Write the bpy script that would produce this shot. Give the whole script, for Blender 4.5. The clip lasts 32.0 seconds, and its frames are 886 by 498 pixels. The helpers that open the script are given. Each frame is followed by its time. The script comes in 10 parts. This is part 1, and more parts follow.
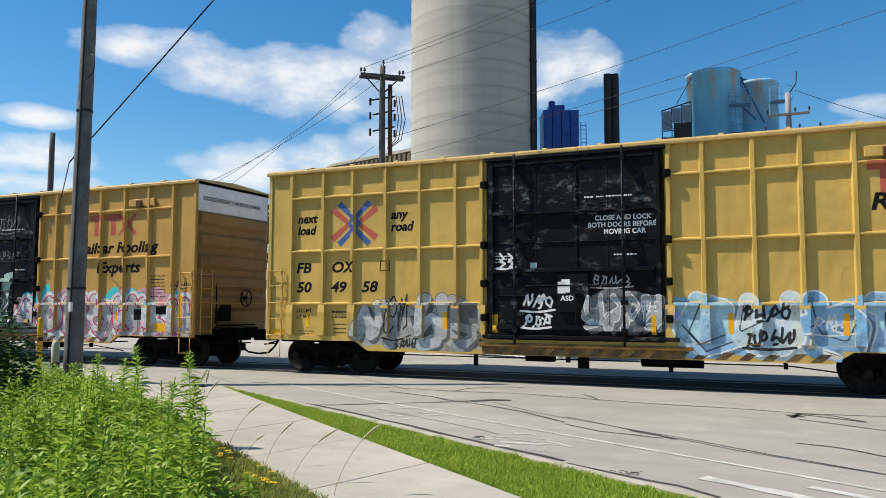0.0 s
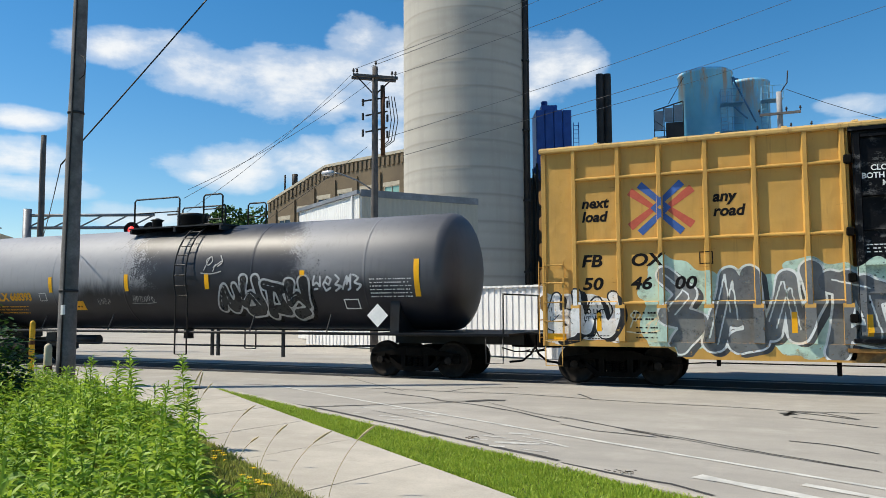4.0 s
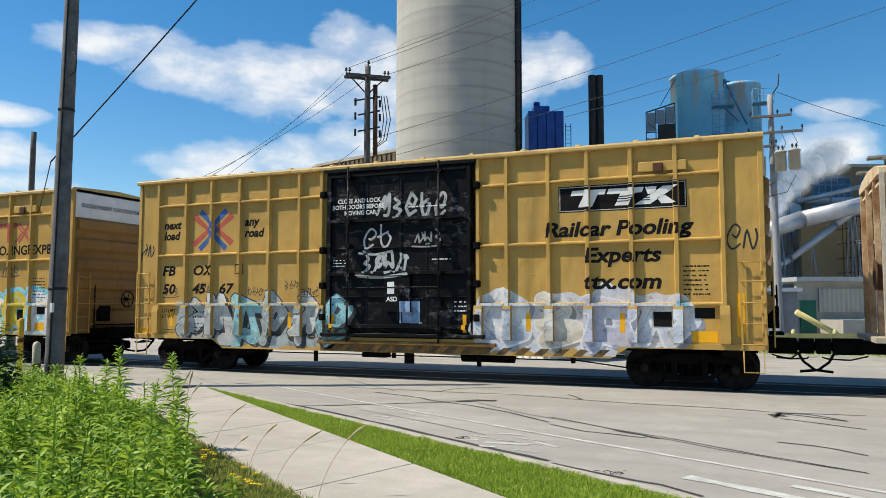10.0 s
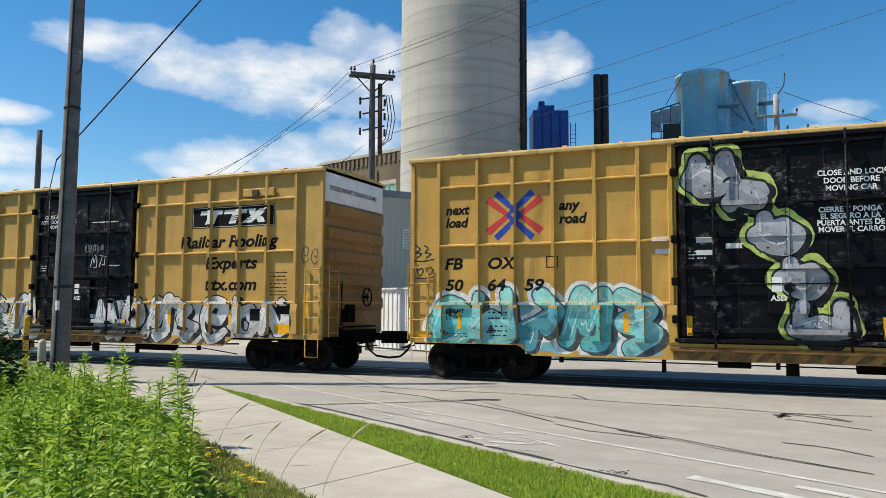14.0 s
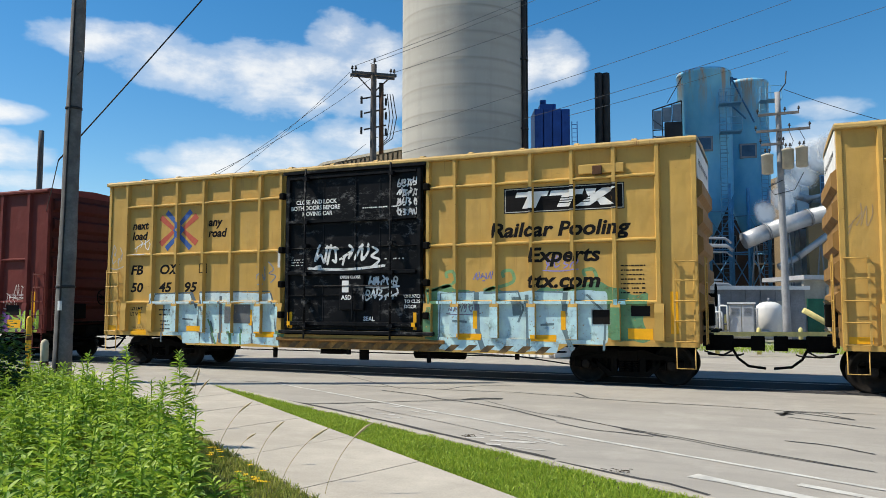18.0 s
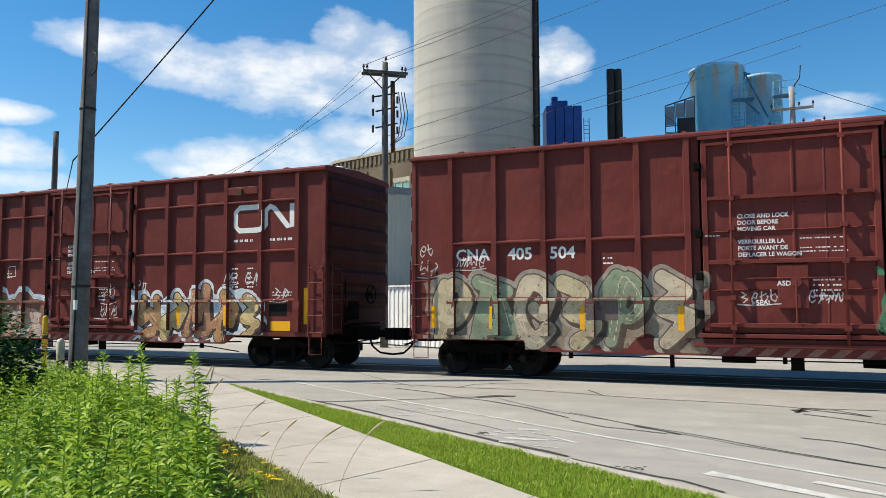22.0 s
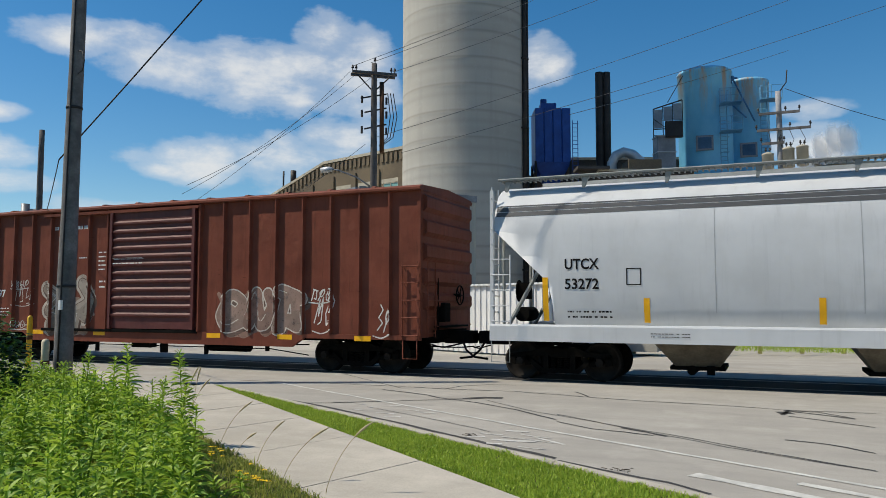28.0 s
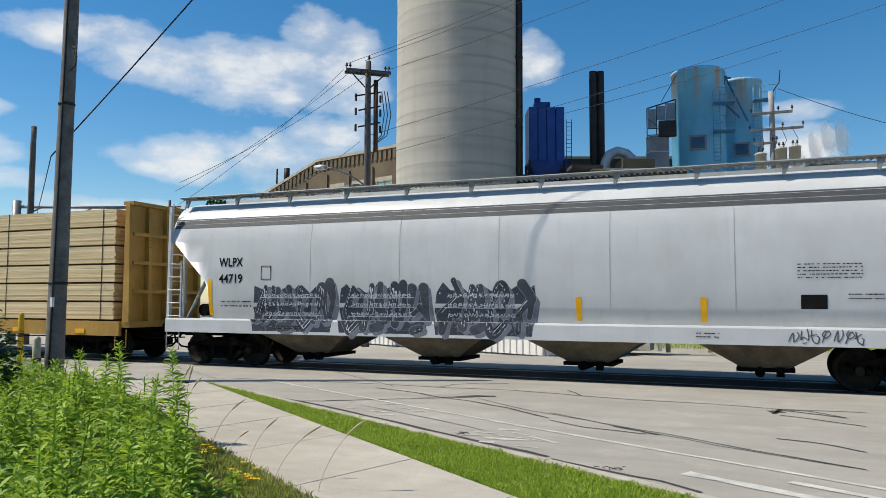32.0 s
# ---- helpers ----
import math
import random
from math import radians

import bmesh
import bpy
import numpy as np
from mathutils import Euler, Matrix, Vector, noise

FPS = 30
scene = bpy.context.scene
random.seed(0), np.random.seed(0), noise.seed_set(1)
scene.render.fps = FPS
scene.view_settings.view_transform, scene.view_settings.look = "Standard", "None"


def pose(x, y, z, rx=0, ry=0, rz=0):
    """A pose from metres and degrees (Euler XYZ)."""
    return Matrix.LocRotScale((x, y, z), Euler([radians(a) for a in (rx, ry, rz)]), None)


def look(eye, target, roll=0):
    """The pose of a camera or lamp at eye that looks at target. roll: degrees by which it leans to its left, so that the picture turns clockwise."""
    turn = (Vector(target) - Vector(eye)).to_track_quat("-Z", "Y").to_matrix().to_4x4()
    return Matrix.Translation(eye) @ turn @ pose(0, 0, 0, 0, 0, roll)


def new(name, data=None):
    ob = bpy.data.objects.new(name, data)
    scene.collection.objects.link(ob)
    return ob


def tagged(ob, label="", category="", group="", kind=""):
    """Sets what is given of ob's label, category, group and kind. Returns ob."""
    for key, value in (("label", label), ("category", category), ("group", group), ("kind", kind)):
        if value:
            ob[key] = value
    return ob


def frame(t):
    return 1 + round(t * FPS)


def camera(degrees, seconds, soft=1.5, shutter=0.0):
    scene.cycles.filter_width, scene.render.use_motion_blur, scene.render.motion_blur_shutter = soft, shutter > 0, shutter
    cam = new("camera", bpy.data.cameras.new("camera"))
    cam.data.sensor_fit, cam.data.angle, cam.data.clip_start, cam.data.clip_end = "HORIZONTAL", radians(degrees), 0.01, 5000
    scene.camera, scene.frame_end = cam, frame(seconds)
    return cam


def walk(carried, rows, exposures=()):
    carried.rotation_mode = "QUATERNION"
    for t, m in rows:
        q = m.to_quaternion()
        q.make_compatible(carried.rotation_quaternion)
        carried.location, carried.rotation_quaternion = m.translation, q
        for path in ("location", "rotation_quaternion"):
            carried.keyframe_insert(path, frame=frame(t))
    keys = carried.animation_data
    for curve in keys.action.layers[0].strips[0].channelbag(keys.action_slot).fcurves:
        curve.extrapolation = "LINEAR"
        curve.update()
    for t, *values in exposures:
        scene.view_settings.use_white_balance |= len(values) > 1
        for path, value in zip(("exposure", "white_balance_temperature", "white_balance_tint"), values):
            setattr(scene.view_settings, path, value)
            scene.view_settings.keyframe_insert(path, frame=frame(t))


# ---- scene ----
EYE_HEIGHT = 1.676
cam = camera(60.4, 32.0, soft=0.75)
# seconds, turn to the left of +y, upward tilt, lean (degrees): a hand-held standing camera
LOOKS = [
    (0.0,23.86,4.3,0.1), (0.5,23.78,4.32,0.09), (1.0,23.69,4.3,0.04), (1.5,23.6,4.34,-0.12), (2.0,23.54,4.31,-0.01), (2.5,23.42,4.32,0.1),
    (3.0,23.31,4.31,-0.1), (3.5,23.23,4.34,-0.26), (5.5,23.96,4.33,-0.13), (6.0,23.77,4.35,-0.02), (6.5,23.63,4.35,0.14), (7.0,23.51,4.35,0.24),
    (7.5,23.39,4.36,0.21), (8.0,23.27,4.36,-0.01), (8.5,23.18,4.4,0.03), (9.0,22.97,4.41,0.17), (9.5,22.81,4.37,0.31), (10.0,22.74,4.34,0.06),
    (10.5,22.77,4.22,-0.16), (11.0,22.76,4.19,-0.31), (11.5,23.08,4.26,-0.32), (12.0,22.97,4.3,-0.13), (12.5,22.82,4.29,0.21),
    (13.0,22.82,4.32,0.23), (13.5,22.97,4.3,0.15), (14.0,23.07,4.27,0.25), (14.5,23.07,4.23,0.23), (16.5,23.27,4.19,0.21), (17.0,23.37,4.15,0.22),
    (17.5,23.43,4.2,0.07), (18.0,23.2,4.2,0.08), (18.5,22.99,4.12,0.03), (19.0,22.87,4.07,-0.03), (19.5,22.76,4.07,0.07), (20.0,22.77,4.08,0.1),
    (20.5,22.75,4.13,-0.05), (21.0,23.11,4.08,0.02), (21.5,23.2,4.07,-0.17), (22.0,24.12,4.03,-0.16), (22.5,24.18,4.02,-0.28),
    (23.0,24.2,3.96,-0.32), (23.5,24.17,3.89,-0.21), (24.0,24.12,3.93,-0.01), (24.5,24.01,3.91,0.03), (25.0,23.88,3.99,-0.05),
    (25.5,23.76,4.04,0.11), (27.5,23.34,4.15,0.25), (28.0,23.24,4.14,0.06), (28.5,23.1,4.06,0.1), (29.0,23.04,4.01,0.11), (29.5,22.95,4.05,0.06),
    (30.0,22.84,3.98,0.06), (30.5,22.83,3.91,0.15), (31.0,22.78,3.98,0.28), (31.5,22.74,4.0,0.27), (32.0,22.75,4.02,0.23),
]
walk(cam, [(t, pose(0, 0, EYE_HEIGHT, 90 + up, 0, turn) @ pose(0, 0, 0, 0, 0, lean)) for t, turn, up, lean in LOOKS],
     exposures=[(0, 0.16, 6650, 9), (20, 0.16, 6650, 9), (23, 0.28, 6650, 9), (25, 0.08, 6650, 9), (28, -0.17, 6650, 9), (29, 0.19, 6650, 9), (30, 0.25, 6650, 9), (31, 0.08, 6650, 9), (32, -0.01, 6650, 9)])

# the train's run along +x: seconds and metres
RUN = [
    (0.0,0.01), (1.5,9.51), (3.0,19.09), (5.5,35.15), (7.0,44.83), (8.5,54.53), (10.0,64.28), (11.5,74.08), (13.0,83.96), (14.5,93.92),
    (16.5,107.35), (18.0,117.52), (19.5,127.77), (21.0,138.09), (22.5,148.46), (24.0,158.89), (25.5,169.39), (27.5,183.53), (29.0,194.28),
    (30.5,205.11), (32.0,215.92),
]
SIDE = 15.91          # distance of the cars' near side from the camera

# ---- daylight ----
world = bpy.data.worlds.new("sky")
scene.world = world
world.use_nodes = True
wn = world.node_tree
sky = wn.nodes.new("ShaderNodeTexSky")
sky.sky_type, sky.sun_disc = "NISHITA", False
SUN_AT = Vector((-0.56, -0.25, 0.79)).normalized()     # towards the sun
sky.sun_elevation = math.asin(SUN_AT.z)
sky.sun_rotation = math.atan2(SUN_AT.x, SUN_AT.y)
sky.air_density, sky.dust_density, sky.ozone_density = 1.0, 0.2, 3.0
deep = wn.nodes.new("ShaderNodeHueSaturation")       # a clear, deep blue summer sky
deep.inputs["Saturation"].default_value, deep.inputs["Hue"].default_value = 1.36, 0.4965
wn.links.new(sky.outputs[0], deep.inputs["Color"])
wn.links.new(deep.outputs[0], wn.nodes["Background"].inputs[0])
wn.nodes["Background"].inputs[1].default_value = 0.122
sun = bpy.data.lights.new("sun", "SUN")
sun.energy, sun.angle, sun.color = 5.5, radians(0.53), (1.0, 0.93, 0.80)
sun_ob = new("sun", sun)
sun_ob.matrix_world = look(SUN_AT * 100, (0, 0, 0))


# ---- materials ----
class Nodes:
    """A small writer of node trees."""

    def __init__(self, name):
        self.mat = bpy.data.materials.new(name)
        self.mat.use_nodes = True
        self.tree = self.mat.node_tree
        self.bsdf = self.tree.nodes["Principled BSDF"]
        self.obj = self.add("ShaderNodeTexCoord").outputs["Object"]
        self.gloss = 0.3

    def add(self, kind, **kw):
        n = self.tree.nodes.new(kind)
        if "operation" in kw:
            n.operation = kw["operation"]
        if "use_clamp" in kw:
            n.use_clamp = kw["use_clamp"]
        if "blend_type" in kw:
            n.data_type, n.blend_type = kw["data_type"], kw["blend_type"]
        if "feature" in kw:
            n.feature, n.voronoi_dimensions = kw["feature"], "3D"
        return n

    def put(self, sock, v):
        if isinstance(v, bpy.types.NodeSocket):
            self.tree.links.new(v, sock)
        elif isinstance(v, (tuple, list)) and len(v) == 3 and sock.type == "RGBA":
            sock.default_value = (*v, 1)
        else:
            sock.default_value = v

    def scaled(self, s, src=None):
        m = self.add("ShaderNodeMapping")
        self.put(m.inputs["Vector"], src or self.obj)
        m.inputs["Scale"].default_value = s if isinstance(s, (tuple, list)) else (s, s, s)
        return m.outputs[0]

    def noise(self, scale, detail=4, rough=0.6, src=None, distort=0.0):
        n = self.add("ShaderNodeTexNoise")
        self.put(n.inputs["Vector"], self.scaled(scale, src))
        n.inputs["Scale"].default_value, n.inputs["Detail"].default_value = 1.0, detail
        n.inputs["Roughness"].default_value, n.inputs["Distortion"].default_value = rough, distort
        return n.outputs["Fac"]

    def ramp(self, fac, stops, smooth=False):
        r = self.add("ShaderNodeValToRGB")
        e = r.color_ramp.elements
        while len(e) < len(stops):
            e.new(0.5)
        for el, (p, c) in zip(e, stops):
            el.position = p
            el.color = (*c, 1) if isinstance(c, (tuple, list)) else (c, c, c, 1)
        r.color_ramp.interpolation = "EASE" if smooth else "LINEAR"
        self.put(r.inputs[0], fac)
        return r.outputs[0]

    def mix(self, fac, a, b, blend="MIX"):
        m = self.add("ShaderNodeMix", data_type="RGBA", blend_type=blend)
        self.put(m.inputs[0], fac)
        self.put(m.inputs[6], a)
        self.put(m.inputs[7], b)
        return m.outputs[2]

    def math(self, op, a, b=0.0, clamp=False):
        m = self.add("ShaderNodeMath", operation=op, use_clamp=clamp)
        self.put(m.inputs[0], a)
        self.put(m.inputs[1], b)
        return m.outputs[0]

    def xyz(self, src=None):
        s = self.add("ShaderNodeSeparateXYZ")
        self.put(s.inputs[0], src or self.obj)
        return s.outputs

    def bump(self, height, strength=0.3, distance=0.01):
        b = self.add("ShaderNodeBump")
        b.inputs["Strength"].default_value, b.inputs["Distance"].default_value = strength, distance
        self.put(b.inputs["Height"], height)
        self.put(self.bsdf.inputs["Normal"], b.outputs[0])

    def done(self, colour, rough=0.6, metal=0.0):
        self.put(self.bsdf.inputs["Base Color"], colour)
        self.put(self.bsdf.inputs["Roughness"], rough)
        self.put(self.bsdf.inputs["Metallic"], metal)
        self.bsdf.inputs["Specular IOR Level"].default_value = self.gloss
        return self.mat


def plain(name, rgb, rough=0.6, metal=0.0, var=0.25, scale=2.0, fine=30.0, bump=0.2, dist=0.004, tint=None, gloss=0.3):
    """A surface with broad and fine variation of one base colour."""
    n = Nodes(name)
    n.gloss = gloss
    broad = n.ramp(n.noise(scale), [(0.3, 0.0), (0.7, 1.0)])
    thin = n.noise(fine, 3)
    dark = tuple(c * (1 - var) for c in rgb)
    light = tint or tuple(min(1, c * (1 + var * 0.6)) for c in rgb)
    col = n.mix(broad, dark, light)
    col = n.mix(n.ramp(thin, [(0.35, 0.0), (0.75, 0.5)]), col, dark)
    n.bump(thin, bump, dist)
    return n.done(col, n.math("ADD", n.math("MULTIPLY", thin, 0.25), rough - 0.12, True), metal)


def car_paint(name, rgb, rust=(0.16, 0.055, 0.02), streak=0.35, fade=0.2, rough=0.45, dust=0.3, gloss=0.3, scuff=0.0):
    """Railway car paint: faded, dented, streaked with rust, scraped and dusty."""
    n = Nodes(name)
    n.gloss = gloss
    broad = n.ramp(n.noise((0.5, 0.5, 0.8)), [(0.3, 0.0), (0.72, 1.0)])
    col = n.mix(broad, tuple(c * (1 - fade) for c in rgb), tuple(min(1, c * (1 + fade * 0.5)) for c in rgb))
    film = n.ramp(n.noise((1.6, 1.6, 0.9), 6, 0.65), [(0.38, 0.0), (0.8, dust)])
    col = n.mix(film, col, tuple(0.5 * c + 0.5 * d for c, d in zip(rgb, (0.24, 0.2, 0.15))))
    grime = n.ramp(n.noise((3.4, 3.4, 0.7), 6, 0.7), [(0.5, 0.0), (0.72, streak * 0.8)])
    col = n.mix(grime, col, tuple(0.45 * c + 0.3 * d for c, d in zip(rgb, rust)))
    runs = n.math("MULTIPLY", n.ramp(n.noise((11.0, 11.0, 0.5), 5, 0.65), [(0.58, 0.0), (0.7, streak * 1.6)]), n.ramp(n.noise((0.8, 0.8, 0.7), 3), [(0.45, 0.0), (0.62, 1.0)]))
    col = n.mix(runs, col, rust)
    scrapes = n.math("MULTIPLY", n.ramp(n.noise((2.2, 2.2, 22.0), 5, 0.7), [(0.63, 0.0), (0.66, 1.0)]), n.ramp(n.noise((1.7, 1.7, 2.4), 3), [(0.55, 0.0), (0.64, min(1.0, streak * 2.2))]))
    col = n.mix(scrapes, col, tuple(c * 0.45 for c in rust))
    spots = n.ramp(n.noise(5.5, 6, 0.75), [(0.66, 0.0), (0.7, min(1.0, streak * 1.8))])
    col = n.mix(spots, col, tuple(c * 0.7 for c in rust))
    if scuff:
        rubbed = n.math("MULTIPLY", n.ramp(n.noise((3.0, 3.0, 5.0), 7, 0.8), [(0.53, 0.0), (0.63, scuff * 1.3)]), n.ramp(n.noise((0.7, 0.7, 0.9), 3), [(0.44, 0.0), (0.6, 1.0)]))
        col = n.mix(rubbed, col, (0.21, 0.205, 0.20))
    fine = n.noise(25.0, 3)
    dents = n.noise((1.5, 1.5, 1.2), 2)
    buckle = n.noise((3.5, 3.5, 2.2), 2)
    n.bump(n.math("ADD", n.math("ADD", n.math("MULTIPLY", fine, 0.05), dents), n.math("MULTIPLY", buckle, 0.45)), 0.75, 0.05)
    return n.done(col, n.math("ADD", n.math("MULTIPLY", film, 0.4), rough, True))


# ---- mesh helpers ----
def box(bm, x0, x1, y0, y1, z0, z1, bevel=0.0):
    v = [bm.verts.new(p) for p in ((x0, y0, z0), (x1, y0, z0), (x1, y1, z0), (x0, y1, z0), (x0, y0, z1), (x1, y0, z1), (x1, y1, z1), (x0, y1, z1))]
    f = [bm.faces.new([v[i] for i in q]) for q in ((3, 2, 1, 0), (4, 5, 6, 7), (0, 1, 5, 4), (1, 2, 6, 5), (2, 3, 7, 6), (3, 0, 4, 7))]
    if bevel:
        bmesh.ops.bevel(bm, geom=list({e for q in f for e in q.edges}), offset=bevel, segments=1, affect="EDGES")
    return v


def prism(bm, pts, y0, y1, axis="y"):
    """A polygon of (x, z) points drawn out from y0 to y1 (or of (y, z) points along x)."""
    def at(a, b, d):
        return (a, d, b) if axis == "y" else (d, a, b) if axis == "x" else (a, b, d)
    lo = [bm.verts.new(at(a, b, y0)) for a, b in pts]
    hi = [bm.verts.new(at(a, b, y1)) for a, b in pts]
    n = len(pts)
    fs = [bm.faces.new(lo), bm.faces.new(hi[::-1])]
    for i in range(n):
        j = (i + 1) % n
        fs.append(bm.faces.new((lo[i], hi[i], hi[j], lo[j])))
    return fs


def rod(bm, p0, p1, r, seg=8, r1=None, caps=True):
    p0, p1 = Vector(p0), Vector(p1)
    d = (p1 - p0).normalized()
    a = d.orthogonal().normalized()
    b = d.cross(a)
    r1 = r if r1 is None else r1
    ring = []
    for p, rr in ((p0, r), (p1, r1)):
        ring.append([bm.verts.new(p + (a * math.cos(2 * math.pi * i / seg) + b * math.sin(2 * math.pi * i / seg)) * rr) for i in range(seg)])
    for i in range(seg):
        j = (i + 1) % seg
        f = bm.faces.new((ring[0][i], ring[0][j], ring[1][j], ring[1][i]))
        f.smooth = seg > 6
    if caps:
        bm.faces.new(ring[0][::-1])
        bm.faces.new(ring[1])


def pipe(bm, pts, r, seg=8):
    """One connected tube along points; r: a radius or one for each point."""
    pts = [Vector(q) for q in pts]
    rs = r if isinstance(r, (list, tuple)) else [r] * len(pts)
    rings = []
    a = None
    for i, c in enumerate(pts):
        d = (pts[min(i + 1, len(pts) - 1)] - pts[max(i - 1, 0)]).normalized()
        a = d.orthogonal().normalized() if a is None else (a - d * a.dot(d)).normalized()
        b = d.cross(a)
        rings.append([bm.verts.new(c + (a * math.cos(2 * math.pi * k / seg) + b * math.sin(2 * math.pi * k / seg)) * rs[i]) for k in range(seg)])
    for lo, hi in zip(rings, rings[1:]):
        for k in range(seg):
            m = (k + 1) % seg
            bm.faces.new((lo[k], lo[m], hi[m], hi[k])).smooth = True
    bm.faces.new(rings[0][::-1])
    bm.faces.new(rings[-1])


def lathe(bm, prof, seg=24, centre=(0, 0, 0), axis="z", smooth=True):
    """A body of revolution from (radius, along) pairs."""
    c = Vector(centre)
    rings = []
    for r, h in prof:
        ring = []
        for i in range(seg):
            a = 2 * math.pi * i / seg
            u, w = math.cos(a) * r, math.sin(a) * r
            ring.append(bm.verts.new(c + Vector({"z": (u, w, h), "x": (h, u, w), "y": (w, h, u)}[axis])))
        rings.append(ring)
    for lo, hi in zip(rings, rings[1:]):
        for i in range(seg):
            j = (i + 1) % seg
            f = bm.faces.new((lo[i], lo[j], hi[j], hi[i]))
            f.smooth = smooth
    bm.faces.new(rings[0][::-1])
    bm.faces.new(rings[-1])


def part(name, bm, material, parent=None, label=""):
    me = bpy.data.meshes.new(name)
    bmesh.ops.recalc_face_normals(bm, faces=bm.faces)
    bm.to_mesh(me)
    bm.free()
    me.materials.append(material)
    ob = new(name, me)
    if parent:
        ob.parent = parent
    if label:
        ob["label"] = label
    return ob


def slab(name, parent, material, *args, label="", bevel=0.0):
    bm = bmesh.new()
    box(bm, *args, bevel=bevel)
    return part(name, bm, material, parent, label)


def thing(name, label, category, group="", at=(0, 0, 0), kind=""):
    ob = new(name)
    ob.location = at
    return tagged(ob, label, category, group, kind)


# ---- ground ----
def concrete(name, rgb, crack=True, scale=1.0):
    n = Nodes(name)
    broad = n.ramp(n.noise(0.35 * scale, 5), [(0.3, 0.0), (0.7, 1.0)])
    col = n.mix(broad, tuple(c * 0.82 for c in rgb), tuple(min(1, c * 1.1) for c in rgb))
    patch = n.ramp(n.noise((0.25, 1.6, 1.0), 4, 0.6, distort=0.6), [(0.48, 0.0), (0.75, 0.5)])
    col = n.mix(patch, col, tuple(c * 0.6 for c in rgb))
    fine = n.noise(60.0, 3, 0.7)
    col = n.mix(n.ramp(fine, [(0.35, 0.35), (0.6, 0.0)]), col, tuple(c * 0.55 for c in rgb))
    mid = n.ramp(n.noise(3.2, 6, 0.75), [(0.42, 0.0), (0.7, 0.4)])
    col = n.mix(mid, col, tuple(c * 0.72 for c in rgb))
    pale = n.ramp(n.noise((1.1, 1.1, 1.0), 6, 0.7), [(0.52, 0.0), (0.75, 0.45)])
    col = n.mix(pale, col, tuple(min(1, c * 1.28) for c in rgb))
    specks = n.ramp(n.noise(9.0, 5, 0.8), [(0.64, 0.0), (0.72, 0.65)])
    col = n.mix(specks, col, tuple(c * 0.35 for c in rgb))
    n.bump(fine, 0.35, 0.004)
    return n.done(col, 0.85)


ROAD = concrete("worn_concrete_road", (0.365, 0.342, 0.302))
WALK = concrete("pale_pavement_concrete", (0.455, 0.415, 0.35))
LOT = concrete("dusty_yard_concrete", (0.40, 0.37, 0.32))
TAR = plain("crack_sealant", (0.062, 0.060, 0.058), 0.8, 0, 0.4, 2, 20, 0.2)
LINE = plain("worn_road_paint", (0.54, 0.53, 0.49), 0.8, 0, 0.32, 3.0, 14.0, 0.1)
SOIL = plain("grassy_soil", (0.07, 0.085, 0.025), 0.95, 0, 0.5, 1.5, 12.0, 0.6, 0.02, (0.12, 0.11, 0.05))
RAIL_STEEL = plain("rail_steel", (0.20, 0.17, 0.15), 0.4, 0.7, 0.3, 3, 30, 0.1)


def sheet(name, pts, z, material, label, category, kind="structure", thick=0.0):
    bm = bmesh.new()
    if thick:
        prism(bm, pts, z - thick, z, "z")
    else:
        bm.faces.new([bm.verts.new((x, y, z)) for x, y in pts])
    ob = part(name, bm, material)
    return tagged(ob, label, category, "", kind)


sheet("ground", ((-2500, -2500), (2500, -2500), (2500, 2500), (-2500, 2500)), -0.16, LOT, "pale dusty concrete and earth reaching the horizon", "ground")
# kerb line and the edges of the pavement run across the track's direction
def kerb_y(x):
    return 6.68 - 0.57 * x


def strip_y(x):
    return 4.82 - 0.735 * x


def walk_y(x):
    return 3.17 - 0.685 * x


sheet("road", ((60, kerb_y(60)), (60, 23.5), (-90, 23.5), (-90, 9.0), (-19, 15.9), (-12.2, 12.6), (-9.6, kerb_y(-9.6))), 0.0, ROAD, "worn grey concrete road with tar-sealed cracks", "road", thick=0.15)
sheet("verge", ((60, -60), (60, kerb_y(60) - 0.15), (-9.6, kerb_y(-9.6) - 0.12), (-12.2, 12.5), (-30, 13.8), (-60, 9.5), (-60, -60)), 0.02, SOIL, "grassy earth verge beside the road", "verge", thick=0.17)
# concrete kerb, a real step
bm = bmesh.new()
for i in range(24):
    a, b = -9.6 + i * 2.5, -9.6 + (i + 1) * 2.5 - 0.012
    prism(bm, [(a, kerb_y(a) - 0.13), (b, kerb_y(b) - 0.13), (b, kerb_y(b) + 0.02), (a, kerb_y(a) + 0.02)], -0.1, 0.05, "z")
tagged(part("kerb", bm, WALK), "low weathered concrete kerb along the road", "kerb", "", "structure")
# pavement of separate slabs
pavement = tagged(new("pavement"), "pale concrete pavement of cast slabs with joints", "pavement", "", "structure")
k = -11.6
for i in range(22):
    a, b = k, k + 1.42
    k = b + 0.014
    bm = bmesh.new()
    sk = 0.55
    prism(bm, [(a + sk, walk_y(a + sk)), (b + sk, walk_y(b + sk)), (b + 1.0 + 0.02, strip_y(b + 1.0)), (a + 1.0 + 0.02, strip_y(a + 1.0))], -0.1, 0.045 + random.uniform(-0.003, 0.003), "z")
    part("slab", bm, WALK, pavement)
bm = bmesh.new()
prism(bm, [(-11.1, walk_y(-11.1)), (-10.6, strip_y(-10.6) - 0.05), (-9.7, kerb_y(-9.7) - 0.13), (-12.1, 12.5), (-16, 14.4), (-18, 15.1), (-17, 13.4), (-13.4, 11.6)], -0.1, 0.035, "z")
